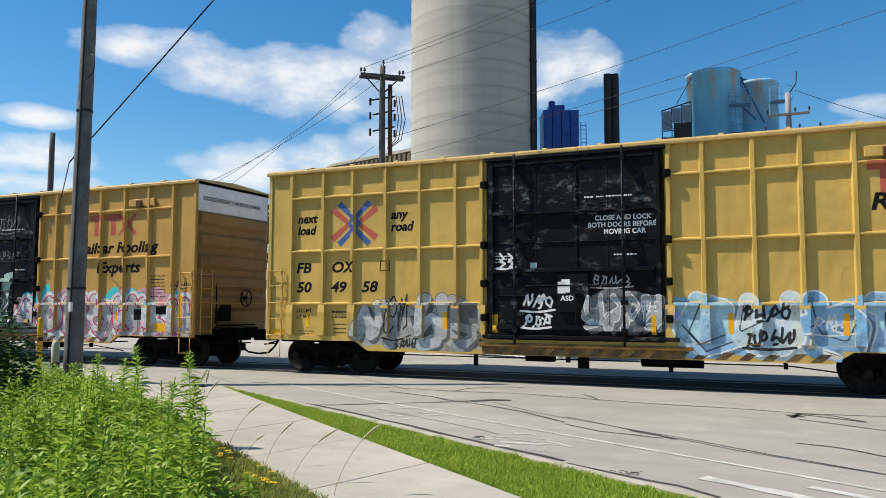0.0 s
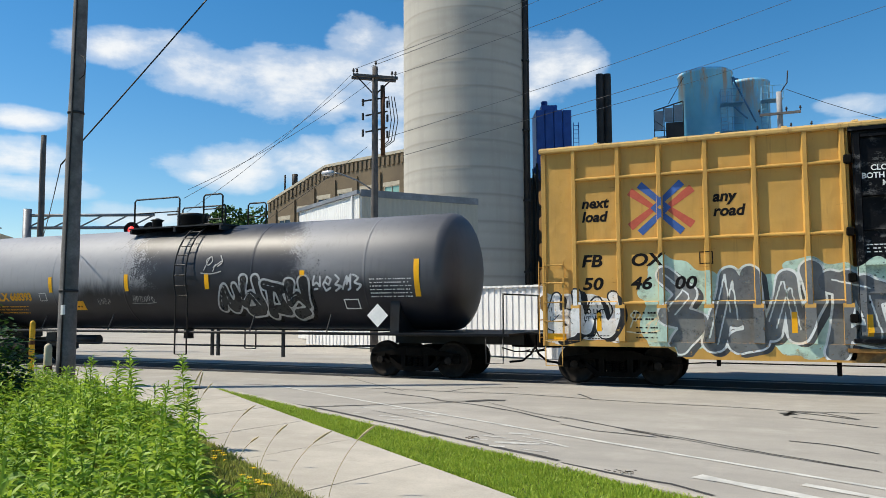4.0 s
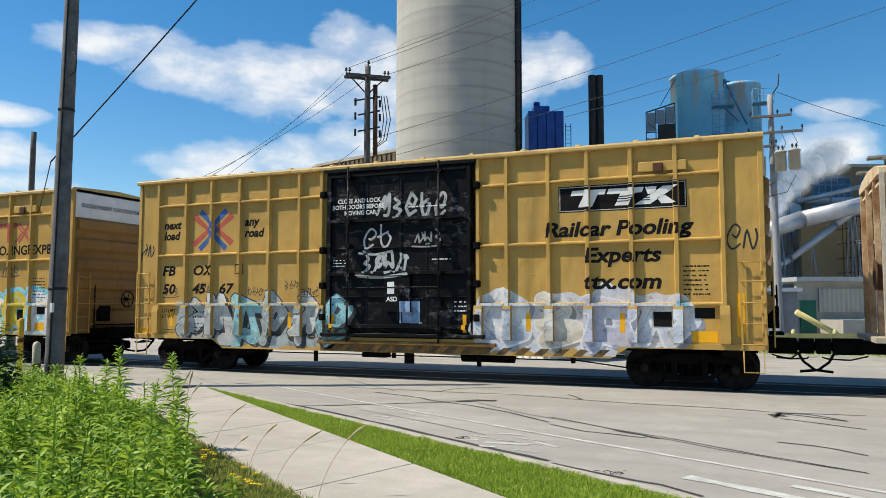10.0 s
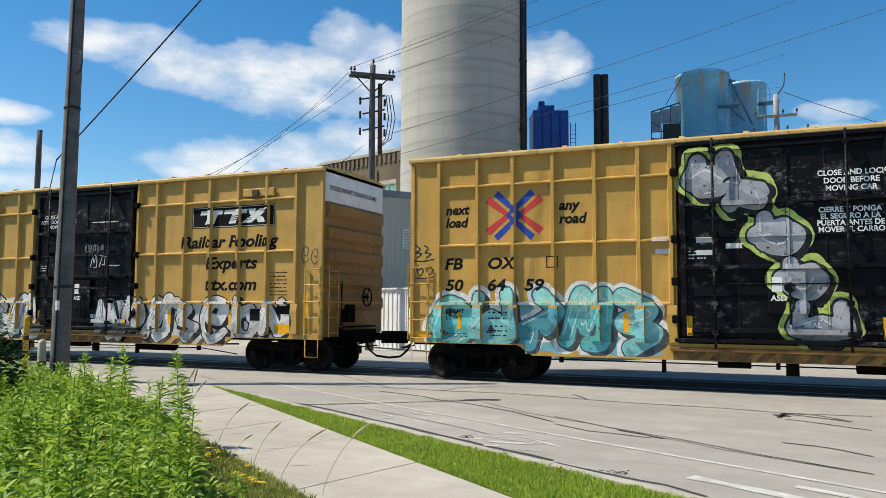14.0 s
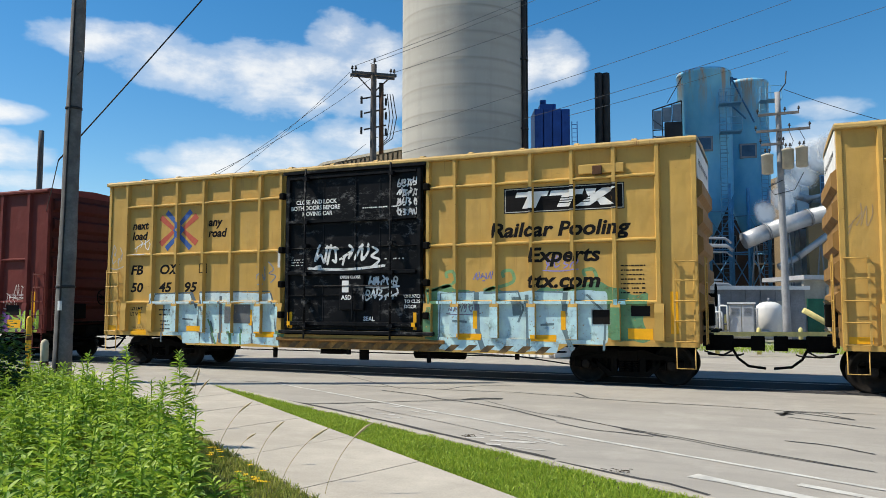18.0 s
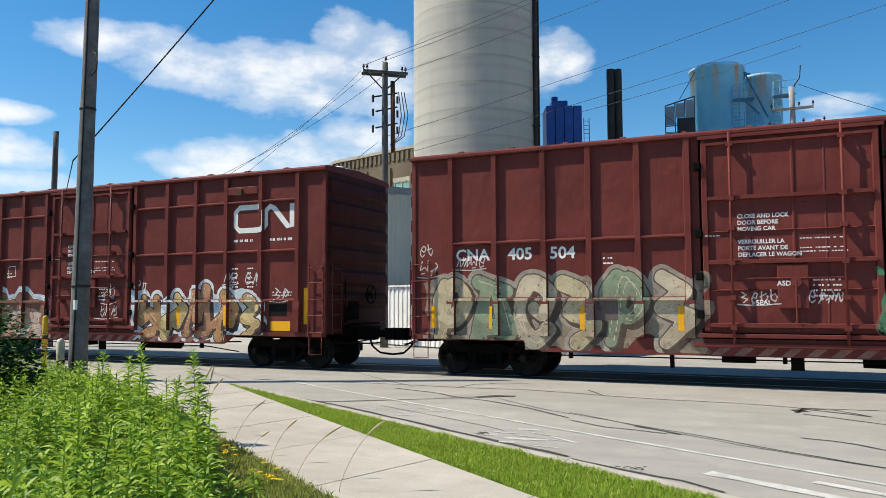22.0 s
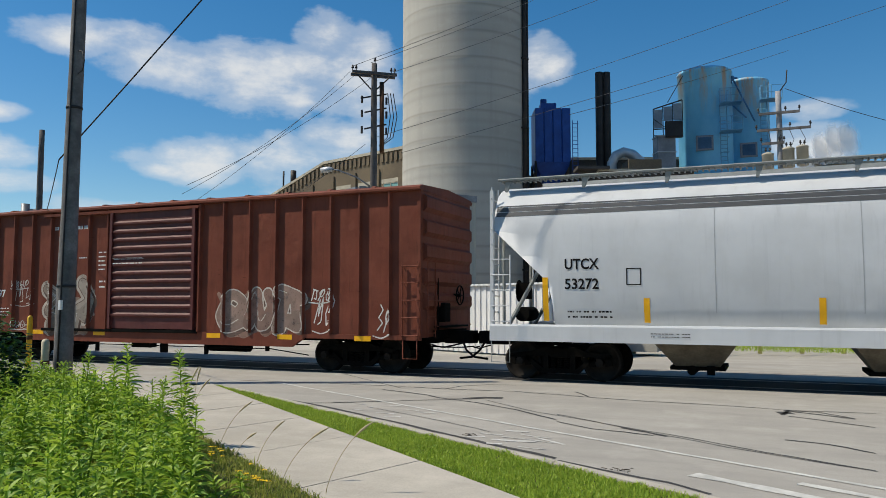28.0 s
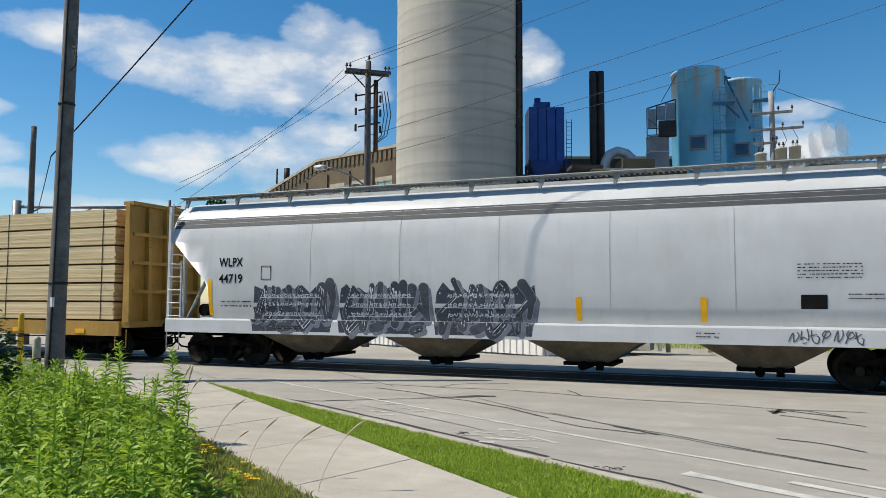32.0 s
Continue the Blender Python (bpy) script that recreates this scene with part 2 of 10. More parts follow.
part("ramp", bm, WALK, pavement)
# dark sheet under the track, coloured to deepen the train's shadow
SHADE_BED = plain("train_shade_bed", (0.034, 0.033, 0.034), 0.9, 0, 0.3, 0.8, 22, 0.4, 0.006)
sheet("train_shade_sheet", ((-160, SIDE + 0.35), (120, SIDE + 0.35), (120, SIDE + 2.75), (-160, SIDE + 2.75)), 0.003, SHADE_BED, "dark sheet between and beside the rails, coloured to deepen the train's shade", "track bed", thick=0.1)
# rails set in the paving, with dark flangeways
for i, y in enumerate((SIDE + 0.79, SIDE + 0.79 + 1.5)):
    ob = slab("rail", None, RAIL_STEEL, -160, 120, y - 0.035, y + 0.035, -0.12, 0.009)
    tagged(ob, "steel rail set in the paved crossing", "rail", "rails of the track", "structure")
    ob = slab("flangeway", None, TAR, -160, 120, y + 0.04, y + 0.12, -0.1, 0.0065)
    tagged(ob, "dark flangeway groove beside the rail", "groove", "", "structure")


def ribbon(name, pts, w, z, material, label, category, wob=0.02, seed=0):
    """A thin flat strip along (x, y) points, of uneven width."""
    r = random.Random(seed)
    bm = bmesh.new()
    fine = []
    for (ax, ay), (bx, by) in zip(pts, pts[1:]):
        n = max(2, int(math.hypot(bx - ax, by - ay) / 0.35))
        fine += [(ax + (bx - ax) * i / n, ay + (by - ay) * i / n) for i in range(n)]
    fine.append(pts[-1])
    prev = None
    for i, (x, y) in enumerate(fine):
        q = fine[min(i + 1, len(fine) - 1)]
        p = fine[max(i - 1, 0)]
        d = Vector((q[0] - p[0], q[1] - p[1], 0)).normalized()
        nrm = Vector((-d.y, d.x, 0))
        c = Vector((x, y, z)) + nrm * r.uniform(-wob, wob)
        h = w / 2 * r.uniform(0.7, 1.25)
        pair = (bm.verts.new(c - nrm * h), bm.verts.new(c + nrm * h))
        if prev:
            bm.faces.new((prev[0], prev[1], pair[1], pair[0]))
        prev = pair
    return tagged(part(name, bm, material), label, category, "", "structure")


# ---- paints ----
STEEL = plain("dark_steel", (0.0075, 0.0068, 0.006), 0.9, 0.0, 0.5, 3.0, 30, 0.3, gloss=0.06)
RUSTY = plain("rusted_steel", (0.10, 0.045, 0.022), 0.85, 0.0, 0.5, 3.0, 40, 0.4)
BLACK = car_paint("black_door_paint", (0.0042, 0.0048, 0.0065), (0.022, 0.014, 0.01), 0.1, 0.3, 0.5, 0.012, 0.1, 0.5)
WHITE = plain("white_stencil", (0.78, 0.78, 0.76), 0.6, 0, 0.15, 3, 20, 0.05)
INK = plain("black_stencil", (0.012, 0.011, 0.011), 0.75, 0, 0.3, 3, 20, 0.05, gloss=0.1)
REFLECT = plain("yellow_reflector", (0.85, 0.42, 0.01), 0.4, 0, 0.12, 4, 20, 0.05)
LOGO_RED = plain("faded_red_decal", (0.50, 0.10, 0.06), 0.6, 0, 0.25, 3, 20, 0.05)
LOGO_BLUE = plain("faded_blue_decal", (0.05, 0.12, 0.36), 0.6, 0, 0.25, 3, 20, 0.05)
MAROON_INK = plain("maroon_lettering", (0.24, 0.075, 0.05), 0.7, 0, 0.3, 3, 20, 0.05)
AMBER_INK = plain("amber_lettering", (0.75, 0.36, 0.02), 0.6, 0, 0.2, 3, 20, 0.05)
ALU = plain("galvanised_steel", (0.42, 0.43, 0.43), 0.5, 0.3, 0.2, 3, 20, 0.1)


# ---- railway cars ----
def lettering(text, size, x, z, shear=0.0, stretch=1.0, bold=0.0):
    """Flat letters in the x-z plane with their lower left corner at (x, z): a bmesh."""
    cu = bpy.data.curves.new("letters", "FONT")
    cu.body, cu.size, cu.shear, cu.offset, cu.resolution_u = text, size, shear, bold, 3
    ob = bpy.data.objects.new("letters", cu)
    scene.collection.objects.link(ob)
    me = bpy.data.meshes.new_from_object(ob.evaluated_get(bpy.context.evaluated_depsgraph_get()))
    bpy.data.objects.remove(ob)
    bm = bmesh.new()
    bm.from_mesh(me)
    bpy.data.meshes.remove(me)
    for v in bm.verts:
        v.co = (x + v.co.x * stretch, 0, z + v.co.y)
    return bm


def flat(bm, pts):
    bm.faces.new([bm.verts.new((a, 0, b)) for a, b in pts])


def drape(bm, relief, lift=0.0085, base=None):
    """Cut flat paintwork at the edges of the ribs and lay each piece on the surface under it. relief: (x0, x1, z0, z1, y) of what stands proud."""
    xs = sorted({round(v, 4) for r in relief for v in r[:2]})
    zs = sorted({round(v, 4) for r in relief for v in r[2:4]})
    lo = [min(v.co[i] for v in bm.verts) for i in range(3)]
    hi = [max(v.co[i] for v in bm.verts) for i in range(3)]
    for axis, cuts in ((0, xs), (2, zs)):
        for c in cuts:
            if lo[axis] < c < hi[axis]:
                no = (1, 0, 0) if axis == 0 else (0, 0, 1)
                bmesh.ops.bisect_plane(bm, geom=bm.verts[:] + bm.edges[:] + bm.faces[:], plane_co=(c, 0, c), plane_no=no, dist=1e-5)
    out = bmesh.new()
    lift *= 0.38 if base is None else 1.0
    for f in bm.faces:
        m = f.calc_center_median()
        y = min([r[4] for r in relief if r[0] <= m.x <= r[1] and r[2] <= m.z <= r[3]] + [0.0 if base is None else 9.0])
        q = out.faces.new([out.verts.new((v.co.x, (y if y < 9 else base(v.co.z)) - lift, v.co.z)) for v in f.verts])
        q.normal_update()
        if q.normal.y > 0:
            q.normal_flip()
    bm.free()
    return out


def mark(name, bm, material, car, relief=(), label="", lift=0.0085, base=None):
    bm = drape(bm, relief, lift, base)
    me = bpy.data.meshes.new(name)
    bm.to_mesh(me)
    bm.free()
    me.materials.append(material)
    ob = new(name, me)
    ob.parent = car
    if label:
        ob["label"] = label
    return ob


def bars(x, z, w, h, rows, seed=1):
    """Small illegible stencilling as rows of bars."""
    r = random.Random(seed)
    bm = bmesh.new()
    step = h / rows
    for i in range(rows):
        a, zz = x, z + h - (i + 0.8) * step
        while a < x + w - 0.03:
            e = min(x + w, a + r.uniform(0.02, 0.07))
            flat(bm, ((a, zz), (e, zz), (e, zz + step * 0.3), (a, zz + step * 0.3)))
            a = e + (r.uniform(0.012, 0.02) if r.random() < 0.75 else 0.06)
    return bm


def rect(x0, x1, z0, z1):
    bm = bmesh.new()
    flat(bm, ((x0, z0), (x1, z0), (x1, z1), (x0, z1)))
    return bm


def outline(x0, x1, z0, z1, w=0.02):
    bm = bmesh.new()
    for a, b, c, d in ((x0, x1, z0, z0 + w), (x0, x1, z1 - w, z1), (x0, x0 + w, z0 + w, z1 - w), (x1 - w, x1, z0 + w, z1 - w)):
        flat(bm, ((a, c), (b, c), (b, d), (a, d)))
    return bm


_spray = {}


def sprayed(rgb):
    """Spray paint of one colour: blotchy, thin in places and chipped, so that the car's own paint shows through."""
    if rgb not in _spray:
        n = Nodes("spray_paint")
        blot = n.ramp(n.noise(1.9, 5, 0.65), [(0.32, 0.0), (0.68, 1.0)])
        col = n.mix(blot, tuple(min(0.8, c * 0.95) for c in rgb), tuple(min(0.8, c * 1.55) for c in rgb))
        col = n.mix(n.ramp(n.noise((5.0, 5.0, 1.6), 5, 0.7), [(0.54, 0.0), (0.78, 0.35)]), col, (0.15, 0.12, 0.09))
        thin = n.ramp(n.noise(3.1, 6, 0.72), [(0.30, 0.35), (0.46, 1.0)])
        chips = n.ramp(n.noise(13.0, 4, 0.7), [(0.33, 0.0), (0.38, 1.0)])
        n.put(n.bsdf.inputs["Alpha"], n.math("MULTIPLY", thin, chips))
        _spray[rgb] = n.done(col, 0.6)
    return _spray[rgb]


def band(bm, pts, w, closed=False):
    """A flat stroke of width w along (x, z) points, mitred."""
    n = len(pts)
    left, right = [], []
    for i, (x, z) in enumerate(pts):
        a = pts[(i - 1) % n] if closed or i else pts[i]
        b = pts[(i + 1) % n] if closed or i < n - 1 else pts[i]
        d = Vector((b[0] - a[0], b[1] - a[1]))
        d = d.normalized() if d.length > 1e-6 else Vector((1, 0))
        left.append(bm.verts.new((x - d.y * w / 2, 0, z + d.x * w / 2)))
        right.append(bm.verts.new((x + d.y * w / 2, 0, z - d.x * w / 2)))
    for i in range(n if closed else n - 1):
        j = (i + 1) % n
        bm.faces.new((left[i], left[j], right[j], right[i]))


def smooth(pts, n=5):
    """Points along a Catmull-Rom curve through pts."""
    out = []
    for i in range(len(pts) - 1):
        a, b, c, d = pts[max(i - 1, 0)], pts[i], pts[i + 1], pts[min(i + 2, len(pts) - 1)]
        for k in range(n):
            t = k / n
            out.append(tuple(0.5 * (2 * b[q] + (c[q] - a[q]) * t + (2 * a[q] - 5 * b[q] + 4 * c[q] - d[q]) * t * t + (3 * b[q] - a[q] - 3 * c[q] + d[q]) * t ** 3) for q in (0, 1)))
    return out + [pts[-1]]


# abstract stroke skeletons in a unit box; none is a letter
HOOKS = ((((0.1, 1.0), (0.65, 0.74), (0.2, 0.46), (0.92, 0.3), (0.4, 0.0)),),
         (((0.05, 0.08), (0.3, 0.95), (0.5, 0.35), (0.76, 1.0), (0.96, 0.12), (0.6, 0.02)),),
         (((0.92, 0.2), (0.42, 0.0), (0.06, 0.4), (0.38, 0.98), (0.88, 0.8), (0.72, 0.42), (0.42, 0.52)),),
         (((0.0, 0.25), (0.95, 0.7)), ((0.55, 1.0), (0.98, 0.7), (0.72, 0.3)), ((0.3, 0.42), (0.22, 0.0))),
         (((0.12, 1.0), (0.28, 0.28), (0.75, 0.06), (0.96, 0.5), (0.8, 0.62)), ((0.02, 0.56), (0.72, 0.8))),
         (((0.1, 0.04), (0.5, 0.96), (0.92, 0.62), (0.5, 0.34), (0.08, 0.66), (0.3, 0.98)),),
         (((0.05, 0.92), (0.95, 0.76)), ((0.32, 0.85), (0.12, 0.0)), ((0.66, 0.8), (0.92, 0.12), (0.52, 0.2))),
         (((0.0, 0.2), (0.34, 0.9), (0.6, 0.16), (0.98, 0.55), (0.82, 0.98)),),
         (((0.15, 0.98), (0.05, 0.3), (0.5, 0.55), (0.95, 0.25), (0.85, 1.0)), ((0.3, 0.02), (0.75, 0.06))))


def distance(strokes, xs, zs):
    """Distance of each point of a grid to the nearest stroke."""
    gx, gz = np.meshgrid(xs, zs, indexing="ij")
    best = np.full(gx.shape, 9.0)
    for pts in strokes:
        for (ax, az), (bx, bz) in zip(pts, pts[1:]):
            dx, dz = bx - ax, bz - az
            t = np.clip(((gx - ax) * dx + (gz - az) * dz) / max(dx * dx + dz * dz, 1e-9), 0, 1)
            best = np.minimum(best, np.hypot(gx - ax - t * dx, gz - az - t * dz))
    return best


def contour(val, xs, zs):
    """Flat faces over the part of a grid where val is below zero, with smooth edges."""
    bm = bmesh.new()
    inside = val < 0
    for j in range(len(zs) - 1):
        run = None
        for i in range(len(xs)):
            last = i == len(xs) - 1
            c = () if last else (inside[i, j], inside[i + 1, j], inside[i + 1, j + 1], inside[i, j + 1])
            if not last and all(c):
                run = i if run is None else run
                continue
            if run is not None:
                flat(bm, ((xs[run], zs[j]), (xs[i], zs[j]), (xs[i], zs[j + 1]), (xs[run], zs[j + 1])))
                run = None
            if last or not any(c):
                continue
            q = ((i, j), (i + 1, j), (i + 1, j + 1), (i, j + 1))
            poly = []
            for k in range(4):
                a, b = q[k], q[(k + 1) % 4]
                if c[k]:
                    poly.append((xs[a[0]], zs[a[1]]))
                if c[k] != c[(k + 1) % 4]:
                    t = min(0.98, max(0.02, val[a] / (val[a] - val[b])))
                    poly.append((xs[a[0]] + (xs[b[0]] - xs[a[0]]) * t, zs[a[1]] + (zs[b[1]] - zs[a[1]]) * t))
            flat(bm, poly)
    return bm


def on_side(val, xs, zs):
    """Cut a shape at the car's lower edge, which steps up over the trucks, and at its ends."""
    gx, gz = np.meshgrid(xs, zs, indexing="ij")
    low = np.where((gx < 2.75) | (gx > 12.9), 0.86, 0.66)
    return np.maximum(val, np.maximum(low - gz, np.maximum(0.03 - gx, gx - 15.68)))


def ragged(x, z, k):
    """A smooth wandering value between about -1 and 1."""
    return np.sin(x * 2.1 + k) * 0.4 + np.sin(x * 5.3 + z * 3.1 + k * 1.7) * 0.3 + np.sin(x * 11.0 - z * 7.0 + k * 2.3) * 0.18 + np.sin(z * 9.0 + x * 3.0 + k) * 0.15


def cloud(car, rel, x0, x1, z0, z1, rgb, seed, wrap=None, rough=0.12, lift=0.0004):
    """A sprayed ground of uneven outline behind the lettering."""
    xs, zs = np.arange(x0 - 0.3, x1 + 0.3, 0.06), np.arange(z0 - 0.2, z1 + 0.25, 0.05)
    gx, gz = np.meshgrid(xs, zs, indexing="ij")
    val = np.maximum(np.maximum(x0 - gx, gx - x1), np.maximum(z0 - gz, gz - z1)) + rough * (ragged(gx, gz, seed) + 0.35)
    bm = contour(val if wrap else on_side(val, xs, zs), xs, zs)
    put = wrap or (lambda nm, m, mat, up: mark(nm, m, mat, car, rel, "", up))
    if bm.faces:
        put("sprayed_ground", bm, sprayed(rgb), lift)


def cobbles(car, rel, skyline, z0, z1, tones, edge, rim, ground, seed):
    """A sprayed scene: a rimmed, humped ground with a band of irregular stones in several tones along its foot."""
    x0, x1 = skyline[0][0], skyline[-1][0]
    xs, zs = np.arange(x0, x1 + 0.02, 0.03), np.arange(z0, 2.5, 0.03)
    gx, gz = np.meshgrid(xs, zs, indexing="ij")
    top = np.interp(gx, [p[0] for p in skyline], [p[1] for p in skyline]) + 0.02 * ragged(gx * 2, gz, seed)
    r = np.random.RandomState(seed)
    first, second, owner = np.full(gx.shape, 9.0), np.full(gx.shape, 9.0), np.zeros(gx.shape, int)
    for i in range(int((x1 - x0) / 0.3) + 1):
        for j in range(int((z1 - z0) / 0.17) + 2):
            cx, cz = x0 + (i + 0.5 * (j % 2) + r.uniform(-0.3, 0.3)) * 0.3, z0 + (j + r.uniform(-0.3, 0.3)) * 0.17
            d = np.maximum(np.abs(gx - cx) * 0.55, np.abs(gz - cz)) * 0.5 + np.hypot((gx - cx) * 0.6, gz - cz) * 0.5 - r.uniform(0.0, 0.085)
            second = np.minimum(second, np.maximum(d, first))
            owner = np.where(d < first, r.randint(len(tones)), owner)
            first = np.minimum(first, d)
    low = np.maximum(gz - z1 - 0.12 * ragged(gx, gz, seed + 3), gz - top + 0.16)
    layers = [("sprayed_ground", gz - top + 0.13, ground, 0.0012), ("sprayed_outline", np.maximum(gz - top, top - 0.14 - gz), rim, 0.0016),
              ("sprayed_outline", np.abs(gz - top + 0.06) - 0.016, edge, 0.0028), ("sprayed_outline", np.abs(gz - top + 0.15) - 0.016, edge, 0.003)]
    for q, tone in enumerate(tones):
        layers.append(("sprayed_fill", np.maximum(np.where(owner == q, 0.009 - (second - first), 0.02), low), tone, 0.004))
    for nm, val, rgb, lift in layers:
        bm = contour(on_side(val, xs, zs), xs, zs)
        if bm.faces:
            mark(nm, bm, sprayed(rgb), car, rel, "", lift)


def bubbles(car, rel, x0, x1, z0, z1, n, fills, line, seed, halo=None, inner=None, wide=0.06, slant=0.12, wrap=None, angular=0.65, heavy=1.0, tip=None, shade=True):
    """A row of sprayed abstract shapes of fat outlined strokes that run into one another."""
    r = random.Random(seed)
    put = wrap or (lambda nm, bm, mat, lift: mark(nm, bm, mat, car, rel, "", lift))
    cut = (lambda v, xs, zs: v) if wrap else on_side
    w = (x1 - x0) / n
    last = -1
    for i in range(n):
        h = (z1 - z0) * r.uniform(0.88, 1.0)
        fat = min(w, h) * r.uniform(0.27, 0.33) * heavy
        cx, cz = x0 + i * w + fat * 0.35, z0 + fat * 0.5 + r.uniform(0, 0.05)
        ww, hh = w - fat * 0.55, h - fat * 1.0
        sl = slant * r.uniform(-0.6, 1.2)
        k = r.randrange(len(HOOKS))
        k = (k + 1) % len(HOOKS) if k == last else k
        last = k
        strokes = []
        for sk in HOOKS[k]:
            pts = [(cx + a * ww + r.uniform(-0.05, 0.05) * ww + sl * (b * hh - hh / 2), cz + b * hh + r.uniform(-0.05, 0.05) * hh) for a, b in sk]
            strokes.append(pts if r.random() < angular else smooth(pts))
        pad = fat / 2 + wide + (0.1 if halo else 0.02) + 0.12
        ax = [p[0] for q in strokes for p in q]
        az = [p[1] for q in strokes for p in q]
        xs = np.arange(min(ax) - pad, max(ax) + pad + 0.03, 0.032)
        zs = np.arange(min(az) - pad, max(az) + pad + 0.03, 0.032)
        d = distance(strokes, xs, zs)
        gx, gz = np.meshgrid(xs, zs, indexing="ij")
        d = d - 0.03 * np.sin((gz - cz) / max(hh, 0.1) * 5 + i) + 0.014 * ragged(gx * 2, gz * 2, seed + i)
        back = distance([[(a + 0.09, b - 0.08) for a, b in q] for q in strokes], xs, zs)
        tone = fills[i % len(fills)]
        layers = [("sprayed_shadow", back - fat / 2 - wide * 0.4, tuple(c * 0.6 for c in line) if max(line) < 0.3 else tuple(c * 0.45 for c in tone), 0.0018),
                  ("sprayed_outline", d - fat / 2 - wide * 0.6, line, 0.0026), ("sprayed_fill", d - fat / 2, tone, 0.004)]
        if not shade:
            layers.pop(0)
        if halo:
            layers.insert(0, ("sprayed_halo", d - fat / 2 - wide - 0.07, halo, 0.0012))
        wave = gz - (cz + hh * r.uniform(0.25, 0.55) + 0.1 * np.sin(gx * 7 + seed))
        layers.append(("sprayed_shade", np.maximum(d - fat / 2 + 0.015, wave), tuple(c * 0.74 + 0.06 * e for c, e in zip(tone, line)), 0.0052))
        if tip:
            layers.append(("sprayed_tip", np.maximum(d - fat / 2 + 0.02, cz + hh * 0.72 + 0.08 * np.sin(gx * 6) - gz), tip, 0.0054))
        for nm, val, rgb, lift in layers:
            bm = contour(cut(val, xs, zs), xs, zs)
            if bm.faces:
                put(nm, bm, sprayed(rgb), lift + 0.0004 * (i % 2))
        for q, shift in ((strokes[0], 0.2), (strokes[-1], -0.16)):
            fine = q if len(q) > 5 else [(a[0] + (b[0] - a[0]) * t, a[1] + (b[1] - a[1]) * t) for a, b in zip(q, q[1:]) for t in (0.1, 0.5, 0.9)]
            part_of = fine[: max(3, int(len(fine) * r.uniform(0.45, 0.8)))]
            shine = [(a - fat * shift, b + fat * shift) for a, b in part_of]
            val = np.maximum(distance([shine], xs, zs) - max(0.011, fat * 0.045), d - fat / 2)
            bm = contour(cut(val, xs, zs), xs, zs)
            if bm.faces:
                put("sprayed_stroke", bm, sprayed(inner or line), 0.0064)
            if not inner:
                break


def tag(car, rel, x, z, w, h, rgb, seed, wide=0.03, wrap=None):
    """A quick hand-written scrawl of joined strokes, with an underline or a flick."""
    r = random.Random(seed)
    put = wrap or (lambda nm, bm, mat, lift: mark(nm, bm, mat, car, rel, "", lift))
    n = max(2, round(w / max(0.12, h * 0.75)))
    cw = w / n
    strokes = []
    for i in range(n):
        lean = r.uniform(0.0, 0.3) * h
        rise = r.uniform(-0.08, 0.12) * h
        for sk in r.choice(HOOKS):
            pts = [(x + (i + 0.08 + 0.8 * a) * cw + lean * b + r.uniform(-0.06, 0.06) * cw, z + rise + b * h * r.uniform(0.88, 1.1)) for a, b in sk]
            strokes.append(smooth(pts, 4) if r.random() < 0.7 and len(pts) > 2 else pts)
    if r.random() < 0.6:
        strokes.append(smooth([(x - 0.05 * w, z - 0.12 * h), (x + w * 0.5, z - 0.2 * h), (x + w * 1.05, z - 0.05 * h)]))
    step = max(0.012, wide * 0.5)
    xs = np.arange(x - 0.15 * w - 0.1, x + 1.15 * w + 0.3 * h + 0.1, step)
    zs = np.arange(z - 0.3 * h - 0.08, z + 1.3 * h + 0.08, step)
    val = distance(strokes, xs, zs) - wide / 2
    bm = contour(val if wrap else on_side(val, xs, zs), xs, zs)
    if bm.faces:
        put("scribble", bm, sprayed(rgb), 0.0072)
    else:
        bm.free()


WHEELS = []          # (wheelset, rolling radius)
WHEEL_R = 0.42
_shared = {}


def wheelset_mesh():
    if "wheel" not in _shared:
        bm = bmesh.new()
        for y in (0.0, 1.51):
            s = 1 if y == 0 else -1
            prof = [(0.09, -0.02), (0.14, -0.02), (0.16, 0.03), (0.34, 0.045), (0.36, 0.0), (WHEEL_R - 0.01, 0.0), (WHEEL_R, 0.01), (WHEEL_R, 0.1), (WHEEL_R + 0.025, 0.11), (WHEEL_R + 0.025, 0.135), (0.36, 0.135), (0.34, 0.09), (0.1, 0.1)]
            lathe(bm, [(r, y + s * h) for r, h in prof], 28, axis="y")
        rod(bm, (0, -0.22, 0), (0, 1.73, 0), 0.075, 12)
        for y in (-0.27, 1.75):
            rod(bm, (0, y, 0), (0, y + 0.04, 0), 0.085, 12)
            for k in range(3):
                a = 2.1 * k
                rod(bm, (0.05 * math.cos(a), y - 0.01, 0.05 * math.sin(a)), (0.05 * math.cos(a), y + 0.06, 0.05 * math.sin(a)), 0.014, 6)
        me = bpy.data.meshes.new("wheelset")
        bmesh.ops.recalc_face_normals(bm, faces=bm.faces)
        bm.to_mesh(me)
        bm.free()
        me.materials.append(WHEEL_MAT)
        _shared["wheel"] = me
    return _shared["wheel"]


